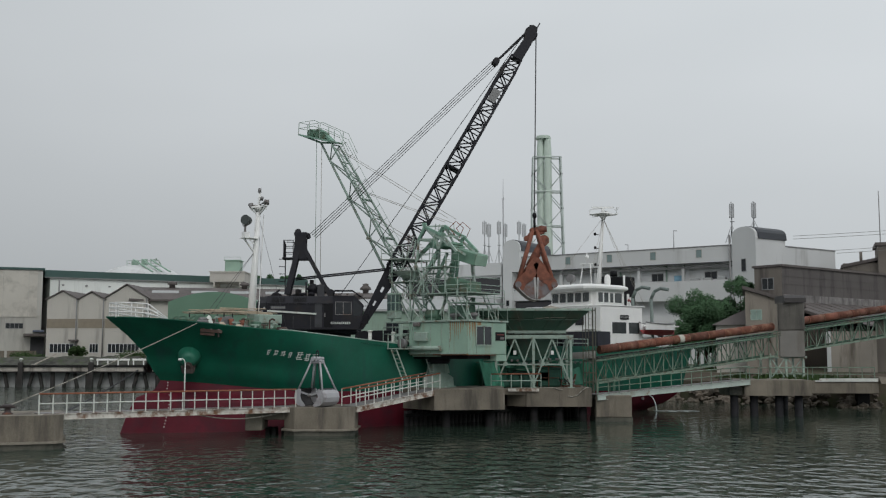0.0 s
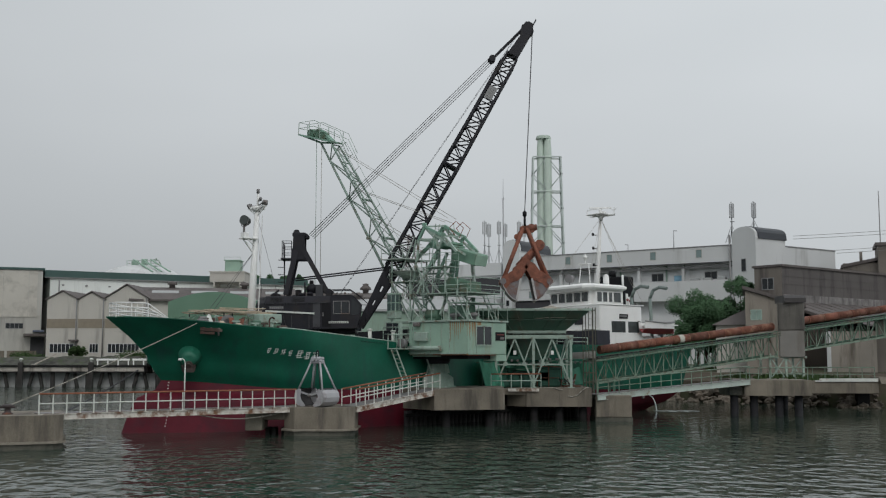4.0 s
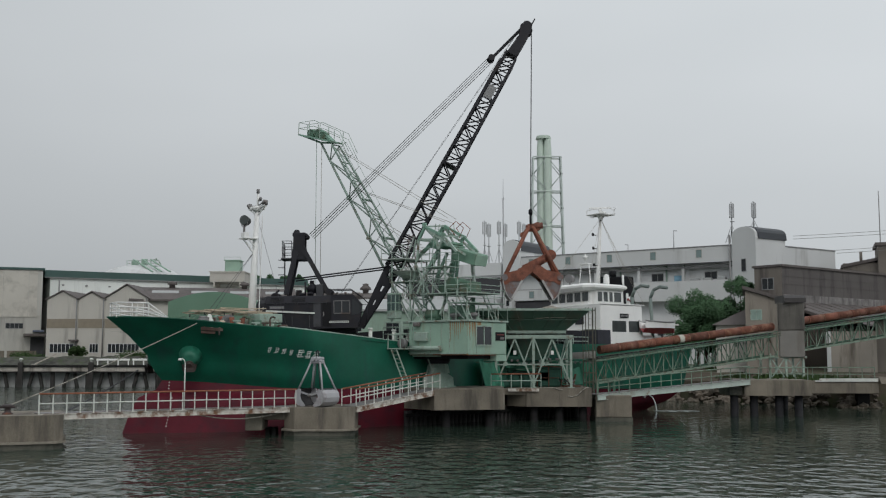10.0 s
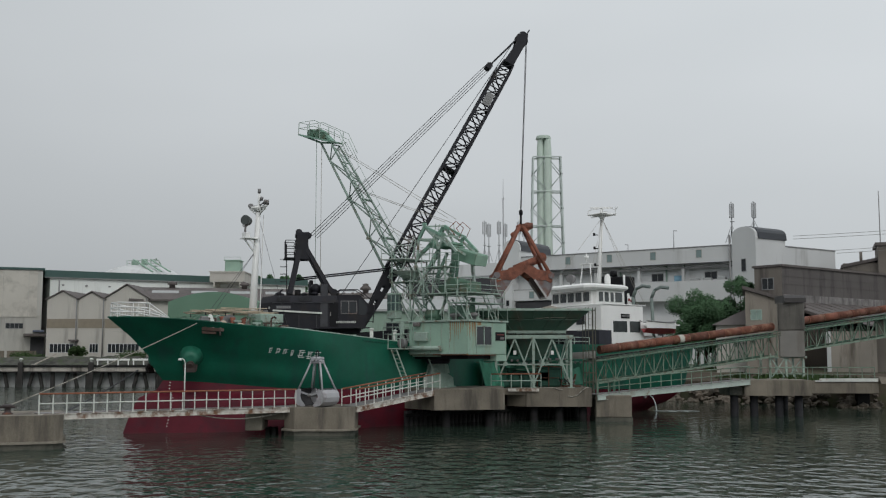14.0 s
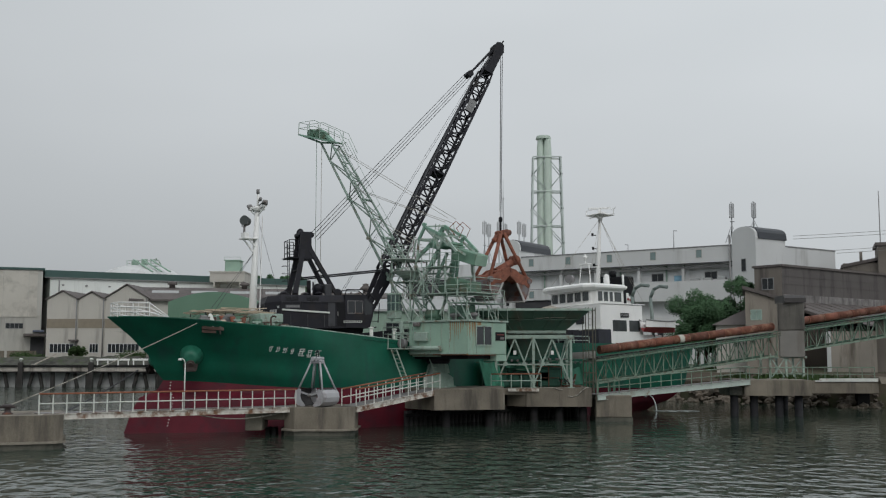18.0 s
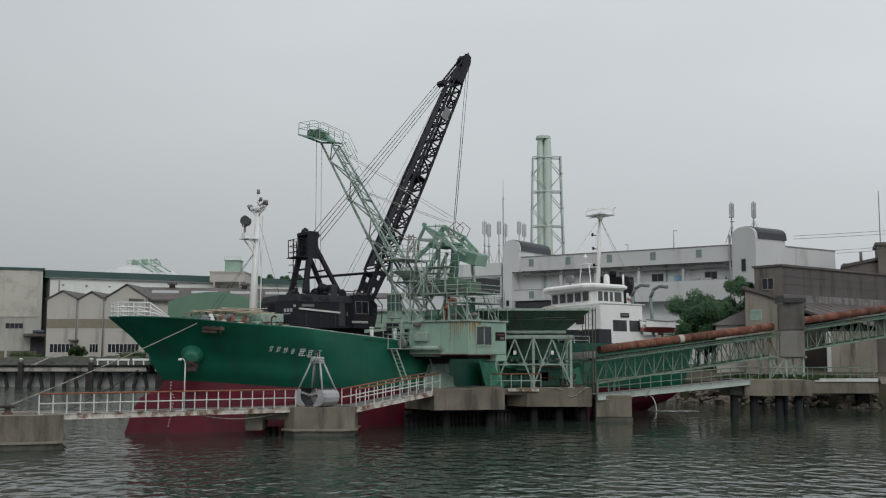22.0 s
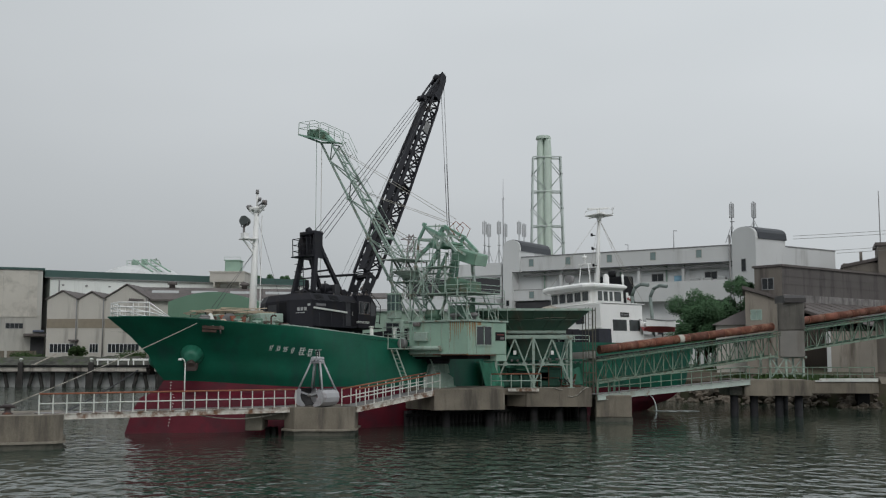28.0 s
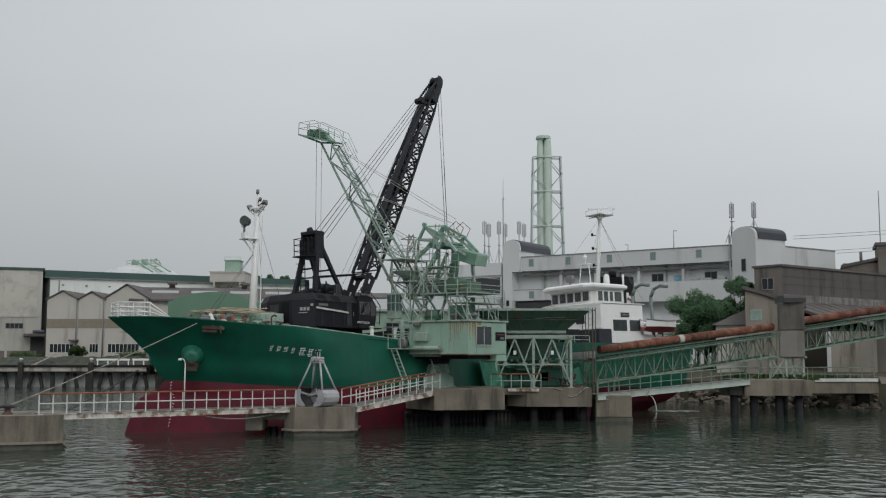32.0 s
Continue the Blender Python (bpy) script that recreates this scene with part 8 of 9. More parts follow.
def build_grab():
    grab = thing("working_grab", "rusty brown lever clamshell grab hanging from the crane's ropes", "grab")
    part("head", Shape().cbox(-.38, .45, -.22, .22, -.36, .16, .08), rust_orange, grab)
    part("head_sheave", Shape().tube((.50, -.24, .02), (.50, .24, .02), .33, n=16).tube((.1, -.12, .0), (.9, -.12, .1), .24, n=12), rust_orange, grab)
    part("guide_sheave", Shape().tube((-.62, -.2, -.62), (-.62, .2, -.62), .2, n=14).bar((-.3, 0, -.2), (-.62, 0, -.62), .22), rust_orange, grab)
    part("swivel", Shape().tube((0, 0, .1), (0, 0, .9), .09, n=8).lathe([(.06, .9), (.16, 1.0), (.16, 1.25), (.05, 1.4)], n=10), black_paint, grab, "black rope swivel")
    arms, jaws = [], []
    jaw_steel = material("jaw_steel", (0.17, 0.155, 0.16), .6, .15, vary=.35, scale=1.6, stain=(0.17, 0.07, 0.045), stain_amount=.5, stain_scale=1.4, bump=.2)
    jaw_edge = material("jaw_edge", (0.42, 0.41, 0.405), .55, .15, vary=.3, scale=2.0, stain=(0.22, 0.15, 0.12), stain_amount=.2, stain_scale=1.4, bump=.2)
    for sx in (-1, 1):
        for sy in (-1, 1):
            arm = part("arm", Shape().tube((0, sy * .24, 0), (0, sy * 1.0, -ARM), .15, .14, 10), rust_orange, grab)
            part("arm_pin", Shape().tube((0, sy * .08, 0), (0, sy * .38, 0), .19, n=10), rust_orange, arm)
            part("arm_pin", Shape().tube((0, sy * .8, -ARM), (0, sy * 1.25, -ARM), .14, n=10), rust_orange, arm)
            arms.append(arm)
        # jaw: hinge at the origin, corner out along x, cutting lip under the hinge when closed
        jaw = new("jaw")
        jaw.parent = grab
        tagged(jaw, "rust-stained shovel jaw")
        w = 1.1

        def slab(outline, y0, y1):
            n = len(outline)
            vs = [(sx * a, y, b) for y in (y0, y1) for a, b in outline]
            return Shape().add(vs, [tuple(range(n)), tuple(range(n, 2 * n))[::-1]] + [(k, (k + 1) % n, n + (k + 1) % n, n + k) for k in range(n)])
        # curved back plate with thickness
        outer = [(1.70, .20), (2.12, .16), (2.32, -.02), (2.43, -.32), (2.50, -.75), (2.50, -1.18), (2.43, -1.52), (2.28, -1.78)]
        inner = [(a * .965 - .01, b + .03) for a, b in outer]
        part("back_plate", slab(outer + inner[::-1], -w, w), jaw_steel, jaw)
        cheek = [(1.70, .16), (2.10, .12), (2.30, -.04), (2.40, -.32), (2.47, -.75), (2.47, -1.17), (2.40, -1.50), (2.27, -1.76), (2.02, -1.52), (1.50, -1.06), (.95, -.62), (1.10, -.30)]
        for y in (-w, w):
            o = .03 if y > 0 else -.03
            part("cheek_plate", slab(cheek, y - o, y), jaw_steel, jaw, "worn bare-steel side plate")
            rim = Shape()
            for (a, b), (c, d) in zip(cheek[2:7], cheek[3:8]):
                rim.bar((sx * a, y * 1.01, b), (sx * c, y * 1.01, d), .06, .16, up=(0, 1, 0))
            part("edge_strip", rim, jaw_edge, jaw)
            part("edge_strip", Shape().bar((sx * 1.02, y * 1.01, -.64), (sx * 2.20, y * 1.01, -1.68), .15, .10, up=(0, 1, 0)), jaw_edge, jaw, "bright worn cutting edge")
            part("side_web", slab([(.05, .30), (.55, .36), (1.05, .20), (1.6, .24), (2.12, .30), (2.36, .12), (2.44, -.30), (2.30, -.58), (1.85, -.44), (1.35, -.62), (1.0, -.66), (.42, -.42), (.05, -.28)], y * 1.02 - .03, y * 1.02 + .03), rust_orange, jaw)
        part("jaw_body", slab([(.3, .22), (.6, .28), (1.1, .12), (1.7, .16), (2.2, .22), (2.3, -.05), (1.7, -.12), (1.2, -.25), (.8, -.45), (.4, -.3)], -.82, .82), rust_orange, jaw)
        part("top_pipe", Shape().tube((sx * 1.9, -w - .04, .12), (sx * 1.9, w + .04, .12), .2, n=12), rust_orange, jaw)
        part("corner_boss", Shape().tube((sx * JAW, -w - .16, 0), (sx * JAW, -w + .1, 0), .24, n=12), jaw_steel, jaw)
        part("corner_boss", Shape().tube((sx * JAW, w - .1, 0), (sx * JAW, w + .16, 0), .24, n=12), jaw_steel, jaw)
        part("cutting_lip", Shape().bar((sx * 2.25, -w - .04, -1.75), (sx * 2.25, w + .04, -1.75), .14, .1), jaw_edge, jaw)
        if sx < 0:
            part("lever", Shape().cbox(-1.0, .3, -.4, .4, -.1, .34, .08).tube((-.5, 0, .12), (1.7, 0, .48), .36, .30, 12), rust_orange, jaw, "heavy closing lever")
            part("lever_sheave", Shape().tube((1.75, -.34, .5), (1.75, .34, .5), .40, n=18), rust_orange, jaw)
        else:
            part("hinge_boss", Shape().tube((0, -1.0, 0), (0, 1.0, 0), .36, n=16).cbox(.1, 1.0, -.5, .5, -.1, .32, .08), rust_orange, jaw)
        jaws.append(jaw)
    ropes = thing("hoist_rope", "two thin steel ropes from the crane's head to the grab", "rope")
    part("rope", Shape().tube((0, -.08, 0), (0, -.12, 13.2), .022, n=5).tube((0, .08, 0), (0, .12, 13.2), .022, n=5), rope_dark, ropes)
    upper = thing("hoist_rope", "two thin steel ropes hanging from the boom's head sheave", "rope")
    part("rope", Shape().tube((0, -.16, 0), (0, -.12, -13.2), .022, n=5).tube((0, .16, 0), (0, .12, -13.2), .022, n=5), rope_dark, upper)
    return grab, arms, jaws, ropes, upper


# ---- green quay crane: x along its boom, y to its left ----
QUAY_CRANE = Matrix.Translation((-0.37, 76.5, 0)) @ Matrix.Rotation(radians(141), 4, "Z")


def build_quay_crane():
    mint_worn = material("mint_worn", (0.23, 0.32, 0.265), .7, vary=.3, scale=1.5, stain=(0.42, 0.44, 0.42), stain_amount=.28, stain_scale=1.3, streak=True)
    mint_dark = material("mint_dark", (0.15, 0.27, 0.20), .65, vary=.2, stain=(0.1, 0.1, 0.07), stain_amount=.3, streak=True)
    streak_rust = material("streak_rust", (0.30, 0.155, 0.06), .8, vary=.4, scale=4)
    mint_frame = material("mint_frame", (0.20, 0.345, 0.27), .65, vary=.25, stain=(0.12, 0.10, 0.07), stain_amount=.35, streak=True)
    ob = thing("quay_crane", "old mint-green level-luffing quay crane with rust streaks", "crane", QUAY_CRANE)
    part("pedestal", Shape().lathe([(1.36, 2.58), (1.34, 2.72), (1.16, 2.78), (1.12, 3.35), (.74, 3.62), (.64, 3.8), (.62, 4.35)], n=28), mint_worn, ob, "worn pale green pedestal")
    # black here paints the shadow that lies under the house
    part("slew_ring", Shape().lathe([(.8, 4.35), (.86, 4.5), (.86, 4.86)], n=28), crane_black, ob, "slewing ring blackened as in the house's shade")
    for k in range(8):
        a = k * math.pi / 4
        part("pedestal_gusset", Shape().bar((.66 * math.cos(a), .66 * math.sin(a), 4.3), (.78 * math.cos(a), .78 * math.sin(a), 3.65), .05, .16), mint_worn, ob)
    house = part("machine_house", Shape().cbox(-4.54, .86, -2.25, 2.25, 5.0, 7.30, .05), mint_paint, ob, "pale green machinery house with rust stains")
    part("house_skirt", Shape().box(-4.53, -3.4, -2.24, -1.0, 4.55, 5.0).box(-1.6, .8, -1.9, 1.9, 4.85, 4.99), mint_paint, house)
    # underframe in black carries the shadow below the rust line
    part("floor_frame", Shape().cbox(-4.0, 1.6, -1.6, 1.6, 4.7, 4.98, .03), black_paint, house, "underframe blackened for the shade under the house")
    part("frame_lip", Shape().box(-4.5, .8, -2.2, 2.2, 4.96, 5.0), rust_orange, house)
    part("roof_edge", Shape().box(-4.65, .98, -2.36, 2.36, 7.30, 7.42), mint_steel, house)
    part("side_pipe", Shape().tube((-2.2, 2.5, 5.45), (.7, 2.5, 5.45), .16, n=10).tube((-2.3, 2.5, 5.45), (-2.2, 2.5, 5.45), .22, n=10), mint_steel, house)
    part("side_ledge", Shape().box(-4.4, .8, 2.25, 2.36, 5.05, 5.14), mint_steel, house)
    for x in (-2.9, -1.2):
        part("panel_joint", Shape().box(x, x + .05, 2.25, 2.275, 5.1, 7.25), mint_steel, house)
    win = part("house_window", Shape().box(-4.6, -4.54, -.45, 1.45, 5.62, 5.70).box(-4.6, -4.54, -.45, 1.45, 6.95, 7.03).box(-4.6, -4.54, -.45, -.37, 5.65, 7.0).box(-4.6, -4.54, 1.37, 1.45, 5.65, 7.0).box(-4.6, -4.54, .46, .54, 5.65, 7.0), mint_steel, house)
    part("pane", Shape().box(-4.56, -4.545, -.4, 1.4, 5.68, 6.98), dark_glass, win, "dark window pane")
    part("door_joint", Shape().box(-4.57, -4.54, 1.3, 1.36, 5.1, 7.2).box(-4.57, -4.54, 2.05, 2.1, 5.1, 7.2), mint_steel, house)
    boat_mark = material("mark_red", (0.20, 0.05, 0.045), .7, vary=.2)
    plate = part("warning_plate", Shape().box(-4.58, -4.54, -2.0, -.9, 6.0, 6.6), black_paint, house, "small dark notice plate with coloured marks")
    part("plate_mark", Shape().box(-4.6, -4.58, -1.85, -1.3, 6.38, 6.46).box(-4.6, -4.58, -1.2, -1.05, 6.38, 6.46), boat_mark, plate)
    part("plate_mark", Shape().box(-4.6, -4.58, -1.9, -1.4, 6.08, 6.25), worn_steel, plate)
    for x in (-4.0, -2.4):
        part("roof_vent", Shape().lathe([(.22, 7.4), (.22, 7.65), (.5, 7.7), (.42, 7.9), (.1, 7.95)], (x, 1.0, 0), 12), worn_steel, house)
    # roof rails
    rr = Shape()
    for z in (7.95, 8.4):
        rr.path([(.9, 2.3, z), (-4.6, 2.3, z), (-4.6, -2.3, z), (.9, -2.3, z)], .03, 5)
    for x, y in [(-4.6 + k * 1.1, 2.3) for k in range(6)] + [(-4.6, -2.3 + k * 1.15) for k in range(4)] + [(-4.6 + k * 1.1, -2.3) for k in range(6)]:
        part("rail_post", Shape().bar((x, y, 7.4), (x, y, 8.4), .05), mint_steel, ob)
    cab_glass = material("cab_glass", (0.075, 0.11, 0.105), .15, vary=.2, bump=0)
    # operator's cab hung on the front
    cab = part("cab", Shape().cbox(2.2, 3.05, 1.45, 2.2, 7.6, 9.5, .06), mint_steel, ob, "small glazed operator's cab")
    for z in (8.15, 8.75, 9.4):
        part("glazing_bar", Shape().box(2.17, 3.08, 1.42, 2.23, z, z + .05), mint_paint, cab)
    for x0, x1 in ((2.26, 2.58), (2.66, 2.99)):
        part("cab_window", Shape().box(x0, x1, 2.19, 2.215, 8.2, 9.35), cab_glass, cab)
    for y0, y1 in ((1.5, 1.78), (1.86, 2.15)):
        part("cab_window", Shape().box(2.185, 2.21, y0, y1, 8.2, 9.35), cab_glass, cab)
        part("cab_window", Shape().box(3.04, 3.065, y0, y1, 8.2, 9.35), cab_glass, cab)
    part("front_platform", Shape().box(.86, 3.4, -2.0, 2.2, 5.9, 6.0).box(.86, 3.2, .2, 2.2, 7.3, 7.4), mint_steel, ob)
    pf = Shape()
    for z in (6.5, 7.0):
        pf.path([(.9, 2.2, z), (3.4, 2.2, z), (3.4, -2.0, z)], .03, 5)
    for x, y in ((1.6, 2.2), (2.5, 2.2), (3.4, 2.2), (3.4, .8), (3.4, -.6)):
        pf.bar((x, y, 6), (x, y, 7), .05)
    part("platform_rail", pf, mint_steel, ob)
    ld = Shape()
    for d in (-.25, .25):
        ld.bar((.75 + d, 4.0, 5.4), (-.5 + d, 4.0, 2.9), .07)
    for k in range(9):
        a = Vector((.75, 4.0, 5.4)).lerp(Vector((-.5, 4.0, 2.9)), (k + .5) / 9)
        ld.bar(a + Vector((.25, 0, 0)), a - Vector((.25, 0, 0)), .04)
    part("side_landing", Shape().box(.1, 1.3, 2.2, 4.1, 5.38, 5.46), mint_steel, ob)
    for x, y in ((.1, 4.05), (1.25, 4.05), (1.25, 3.1)):
        part("landing_post", Shape().bar((x, y, 5.4), (x, y, 6.4), .05), mint_steel, ob)
    part("landing_rail", Shape().path([(.1, 4.05, 6.4), (1.25, 4.05, 6.4), (1.25, 2.3, 6.4)], .03, 5), mint_steel, ob)
    part("hose_reel", Shape().tube((.7, 2.9, 5.8), (.7, 3.3, 5.8), .33, n=16), worn_steel, ob, "grey cable reel")
    part("access_ladder", ld, mint_steel, ob)

    # tower of the luffing gear: two side frames, a rocking beam and the counterweight behind
    B = lambda name, p, q, w: part(name, Shape().bar(p, q, w * .86), mint_frame if w > .19 else mint_steel, ob)
    B("frame_strut", (0.35, -1.2, 14.6), (1.7, -1.2, 13.4), .2)
    B("frame_strut", (1.7, -1.2, 13.4), (3.15, -1.2, 12.1), .18)
    B("rocker", (0.35, -1.2, 14.6), (-1.45, -1.2, 13.65), .22)
    B("rocker", (-1.45, -1.2, 13.65), (-2.75, -1.2, 12.45), .2)
    B("frame_strut", (0.35, -1.2, 14.5), (-0.6, -1.2, 13.15), .14)
    B("rocker_web", (-1.45, -1.2, 13.65), (-0.95, -1.2, 12.0), .22)
    B("rocker_web", (-0.6, -1.2, 13.15), (-0.95, -1.2, 12.0), .18)
    B("frame_strut", (0.25, 1.2, 14.3), (0.85, 1.2, 13.35), .2)
    B("frame_strut", (0.85, 1.2, 13.35), (1.0, 1.2, 11.85), .15)
    B("rocker", (0.25, 1.2, 14.3), (-1.5, 1.2, 13.5), .2)
    B("rocker", (-1.5, 1.2, 13.5), (-2.7, 1.2, 12.3), .18)
    B("frame_strut", (0.8, 1.2, 13.4), (-0.8, 1.2, 13.3), .16)
    B("frame_strut", (0.25, 1.2, 14.2), (-0.8, 1.2, 13.3), .12)
    B("rocker_web", (-0.8, 1.2, 13.3), (-1.05, 1.2, 12.55), .18)
    B("rocker_web", (-1.5, 1.2, 13.5), (-1.05, 1.2, 12.55), .16)
    B("cross_tie", (0.25, 1.2, 14.3), (0.35, -1.2, 14.6), .14)
    B("cross_tie", (-1.5, 1.2, 13.5), (-1.45, -1.2, 13.65), .14)
    B("cross_tie", (0.85, 1.2, 13.35), (1.6, -1.2, 13.5), .12)
    B("head_beam", (-0.8, 1.2, 12.75), (-0.7, -1.2, 13.15), .36)
    B("tower_leg", (-0.65, 0.8, 12.6), (0.05, 1.1, 11.2), .2)
    B("tower_leg", (-0.35, 0.3, 12.65), (-0.3, 0.3, 10.15), .18)
    B("tower_leg", (-0.4, -0.6, 12.45), (-0.35, 0.6, 10.55), .2)
    B("tower_leg", (-0.55, -1.1, 12.9), (-0.45, -1.1, 10.2), .2)
    B("tower_leg", (-0.95, -1.2, 12.0), (-0.7, -1.2, 10.2), .2)
    B("tower_brace", (0.45, 1.1, 10.85), (-0.8, -0.8, 10.95), .14)
    B("tower_brace", (-0.3, 0.3, 11.5), (-0.45, -1.1, 10.55), .1)
    B("tower_brace", (-0.45, -1.1, 11.8), (-0.3, 0.3, 10.45), .1)
    B("tower_leg", (0.05, 1.1, 11.2), (0.75, 1.5, 9.4), .18)
    B("tower_leg", (-0.35, 0.6, 10.55), (-0.15, 0.9, 9.0), .16)
    B("tower_leg", (-0.45, -1.1, 10.3), (-1.2, 1.2, 7.85), .18)
    B("tower_leg", (-0.7, -1.2, 10.3), (-1.8, -1.8, 8.45), .18)
    B("tower_leg", (3.05, -1.0, 11.95), (0.55, 0.8, 8.4), .16)
    B("tower_leg", (1.0, 1.2, 12.15), (1.55, 1.2, 9.45), .14)
    B("tower_brace", (1.15, 1.2, 11.7), (-0.15, 0.9, 9.0), .12)
    B("tower_brace", (-0.3, 0.3, 10.25), (-2.05, -1.5, 10.25), .14)
    B("tower_post", (-2.35, -1.2, 9.15), (-2.35, -1.2, 7.5), .24)
    B("tower_brace", (-1.55, 0.3, 7.45), (-2.25, -1.2, 9.15), .09)
    B("tower_brace", (-1.95, -1.2, 7.5), (-1.55, 0.3, 8.95), .09)
    B("hoop_post", (-0.7, -1.1, 13.9), (-0.6, -1.1, 14.75), .04)
    B("sheet_rod", (1.1, 1.2, 13.4), (1.4, 1.2, 12.15), .1)
    for x, z in ((.3, 14.45), (-1.47, 13.6), (-.7, 12.95)):
        for y in (-1.2, 1.2):
            part("pivot_plate", Shape().tube((x, y - .1, z), (x, y + .1, z), .16, n=12), mint_frame, ob)
    tilt = Matrix.Translation((-3.6, -.5, 11.72)) @ Matrix.Rotation(radians(-17), 4, "Y")
    # dark green body as if shaded, paler end face as if lit
    part("counterweight", Shape().cbox(0, 2.1, -.72, .72, -.42, .42, .04, tilt), mint_dark, ob, "green counterweight box on the rocker's tail")
    part("weight_plate", Shape().cbox(-.04, 0, -.69, .69, -.39, .39, .015, tilt), mint_paint, ob, "counterweight's end face, paler green painted as lit")
    for y in (-1.2, 1.2):
        B("rocker_chord", (-.2, y, 13.95), (-1.6, y, 13.1), .17)
        B("rocker_chord", (-1.6, y, 13.1), (-2.9, y * .6 - .3, 12.1), .17)
        for k in range(4):
            f = k / 4
            B("rocker_lacing", Vector((.2, y, 14.4)).lerp(Vector((-2.5, y, 12.6)), f), Vector((-.2, y, 13.95)).lerp(Vector((-2.7, y, 12.25)), f + .2), .11)
    B("tower_leg", (-.81, -1.2, 13.2), (0, -1.2, 9.38), .34)
    B("tower_leg", (.16, -.3, 12.54), (1.25, -.3, 11.19), .26)
    part("rocker_deck", Shape().cbox(-1.7, .12, -.9, .9, 12.95, 13.12, .03), mint_dark, ob, "dark green deck between the side frames")
    for k in range(5):
        part("deck_beam", Shape().bar((-1.6 + k * .4, -1.15, 12.85), (-1.6 + k * .4, 1.15, 12.85), .1, .16), mint_frame, ob)
    B("frame_strut", (.35, -1.2, 14.6), (.99, -1.2, 13.72), .3)
    B("frame_strut", (.99, -1.2, 13.72), (2.94, -1.2, 12.41), .26)
    part("lamp_dish", Shape().lathe([(.3, 10.6), (1.1, 11.05), (1.2, 11.12)], (2.1, 1.0, 0), 18), pale_mint, ob, "pale round platform")
    part("pale_post", Shape().bar((-2.27, -1.2, 11.6), (-2.5, -1.2, 9.4), .2), pale_mint, ob, "pale weathered post")
    part("upper_platform", Shape().box(-4.4, .2, -1.8, 1.8, 9.3, 9.38), mint_steel, ob)
    part("winch", Shape().tube((-2.0, -1.0, 10.0), (-2.0, 1.0, 10.0), .5, n=16).cbox(-3.4, -2.6, -.8, .8, 9.4, 10.2, .05).cbox(-1.2, -.5, -.6, .6, 9.4, 10.1, .05), green_steel, ob)
    pr = Shape()
    for z in (9.9, 10.4):
        pr.path([(.2, 1.8, z), (-4.4, 1.8, z), (-4.4, -1.8, z)], .03, 5)
    for k in range(5):
        pr.bar((-4.4 + k * 1.15, 1.8, 9.35), (-4.4 + k * 1.15, 1.8, 10.4), .05)
    part("upper_rail", pr, mint_steel, ob)
    for y in (-1.3, -.5):
        part("top_hoop", Shape().path([(-1.2, y, 13.7), (-.7, y, 14.35), (-1.3, y, 14.75), (-2.0, y, 14.2), (-1.6, y, 13.5)], .025, 5), rail_rust, ob, "thin rusty guard hoop")
    for a, b in (((-4.4, 1.9, 7.45), (-3.4, 1.9, 9.4)), ((-3.8, -1.9, 7.45), (-2.8, -1.9, 9.4))):
        st = Shape()
        for d in (-.25, .25):
            st.bar((a[0], a[1] + d, a[2]), (b[0], b[1] + d, b[2]), .06)
        for k in range(6):
            c = Vector(a).lerp(Vector(b), k / 6)
            st.bar(c - Vector((0, .25, 0)), c + Vector((0, .25, 0)), .12, .03)
        part("stair", st, mint_steel, ob)

    def small_platform(x0, x1, y0, y1, z, mat):
        pl = part("service_platform", Shape().box(x0, x1, y0, y1, z, z + .06), mat, ob)
        for h in (.5, 1.0):
            part("platform_guard", Shape().path([(x0, y0, z + h), (x1, y0, z + h), (x1, y1, z + h), (x0, y1, z + h), (x0, y0, z + h)], .02, 5), mat, pl)
        for x, y in ((x0, y0), (x1, y0), (x1, y1), (x0, y1), ((x0 + x1) / 2, y1), ((x0 + x1) / 2, y0)):
            part("guard_post", Shape().bar((x, y, z), (x, y, z + 1.0), .04), mat, pl)
    small_platform(1.2, 3.2, -.9, 1.7, 10.3, mint_steel)
    small_platform(1.8, 3.9, -1.2, 1.9, 12.0, pale_mint)
    small_platform(-2.4, -.2, .6, 2.1, 11.2, mint_steel)
    small_platform(-4.4, -2.6, -2.2, 2.2, 8.6, mint_steel)
    for x, y, z0, z1 in ((1.3, 1.6, 7.4, 10.3), (3.1, 1.6, 7.4, 12.0), (2.0, -1.1, 7.4, 12.0), (-4.3, 2.1, 7.4, 8.6), (-2.7, 2.1, 7.4, 8.6), (-.3, 2.0, 9.4, 11.2), (-2.3, 2.0, 9.4, 11.2)):
        part("platform_post", Shape().bar((x, y, z0), (x, y, z1), .09), mint_steel, ob)
    for p, q in (((1.3, 1.6, 7.4), (3.1, 1.6, 10.3)), ((3.1, 1.6, 7.4), (1.3, 1.6, 10.3)), ((.3, 1.5, 7.5), (3.1, 1.6, 10.2)), ((-.6, 1.4, 11.2), (2.0, 1.2, 9.2)), ((-3.6, 1.5, 7.5), (-.2, 1.4, 10.4)), ((-1.4, -1.5, 7.5), (1.5, -1.2, 10.4)), ((1.0, 1.5, 13.6), (3.4, 1.2, 9.4))):
        part("tie_bar", Shape().bar(p, q, .07), pale_mint, ob)
    for x in (-2.2, .5):
        part("conduit", Shape().path([(x, 2.27, 5.2), (x, 2.27, 7.35), (x + .3, 1.9, 7.6), (x + .4, 1.6, 9.0)], .022, 5), mint_steel, ob)
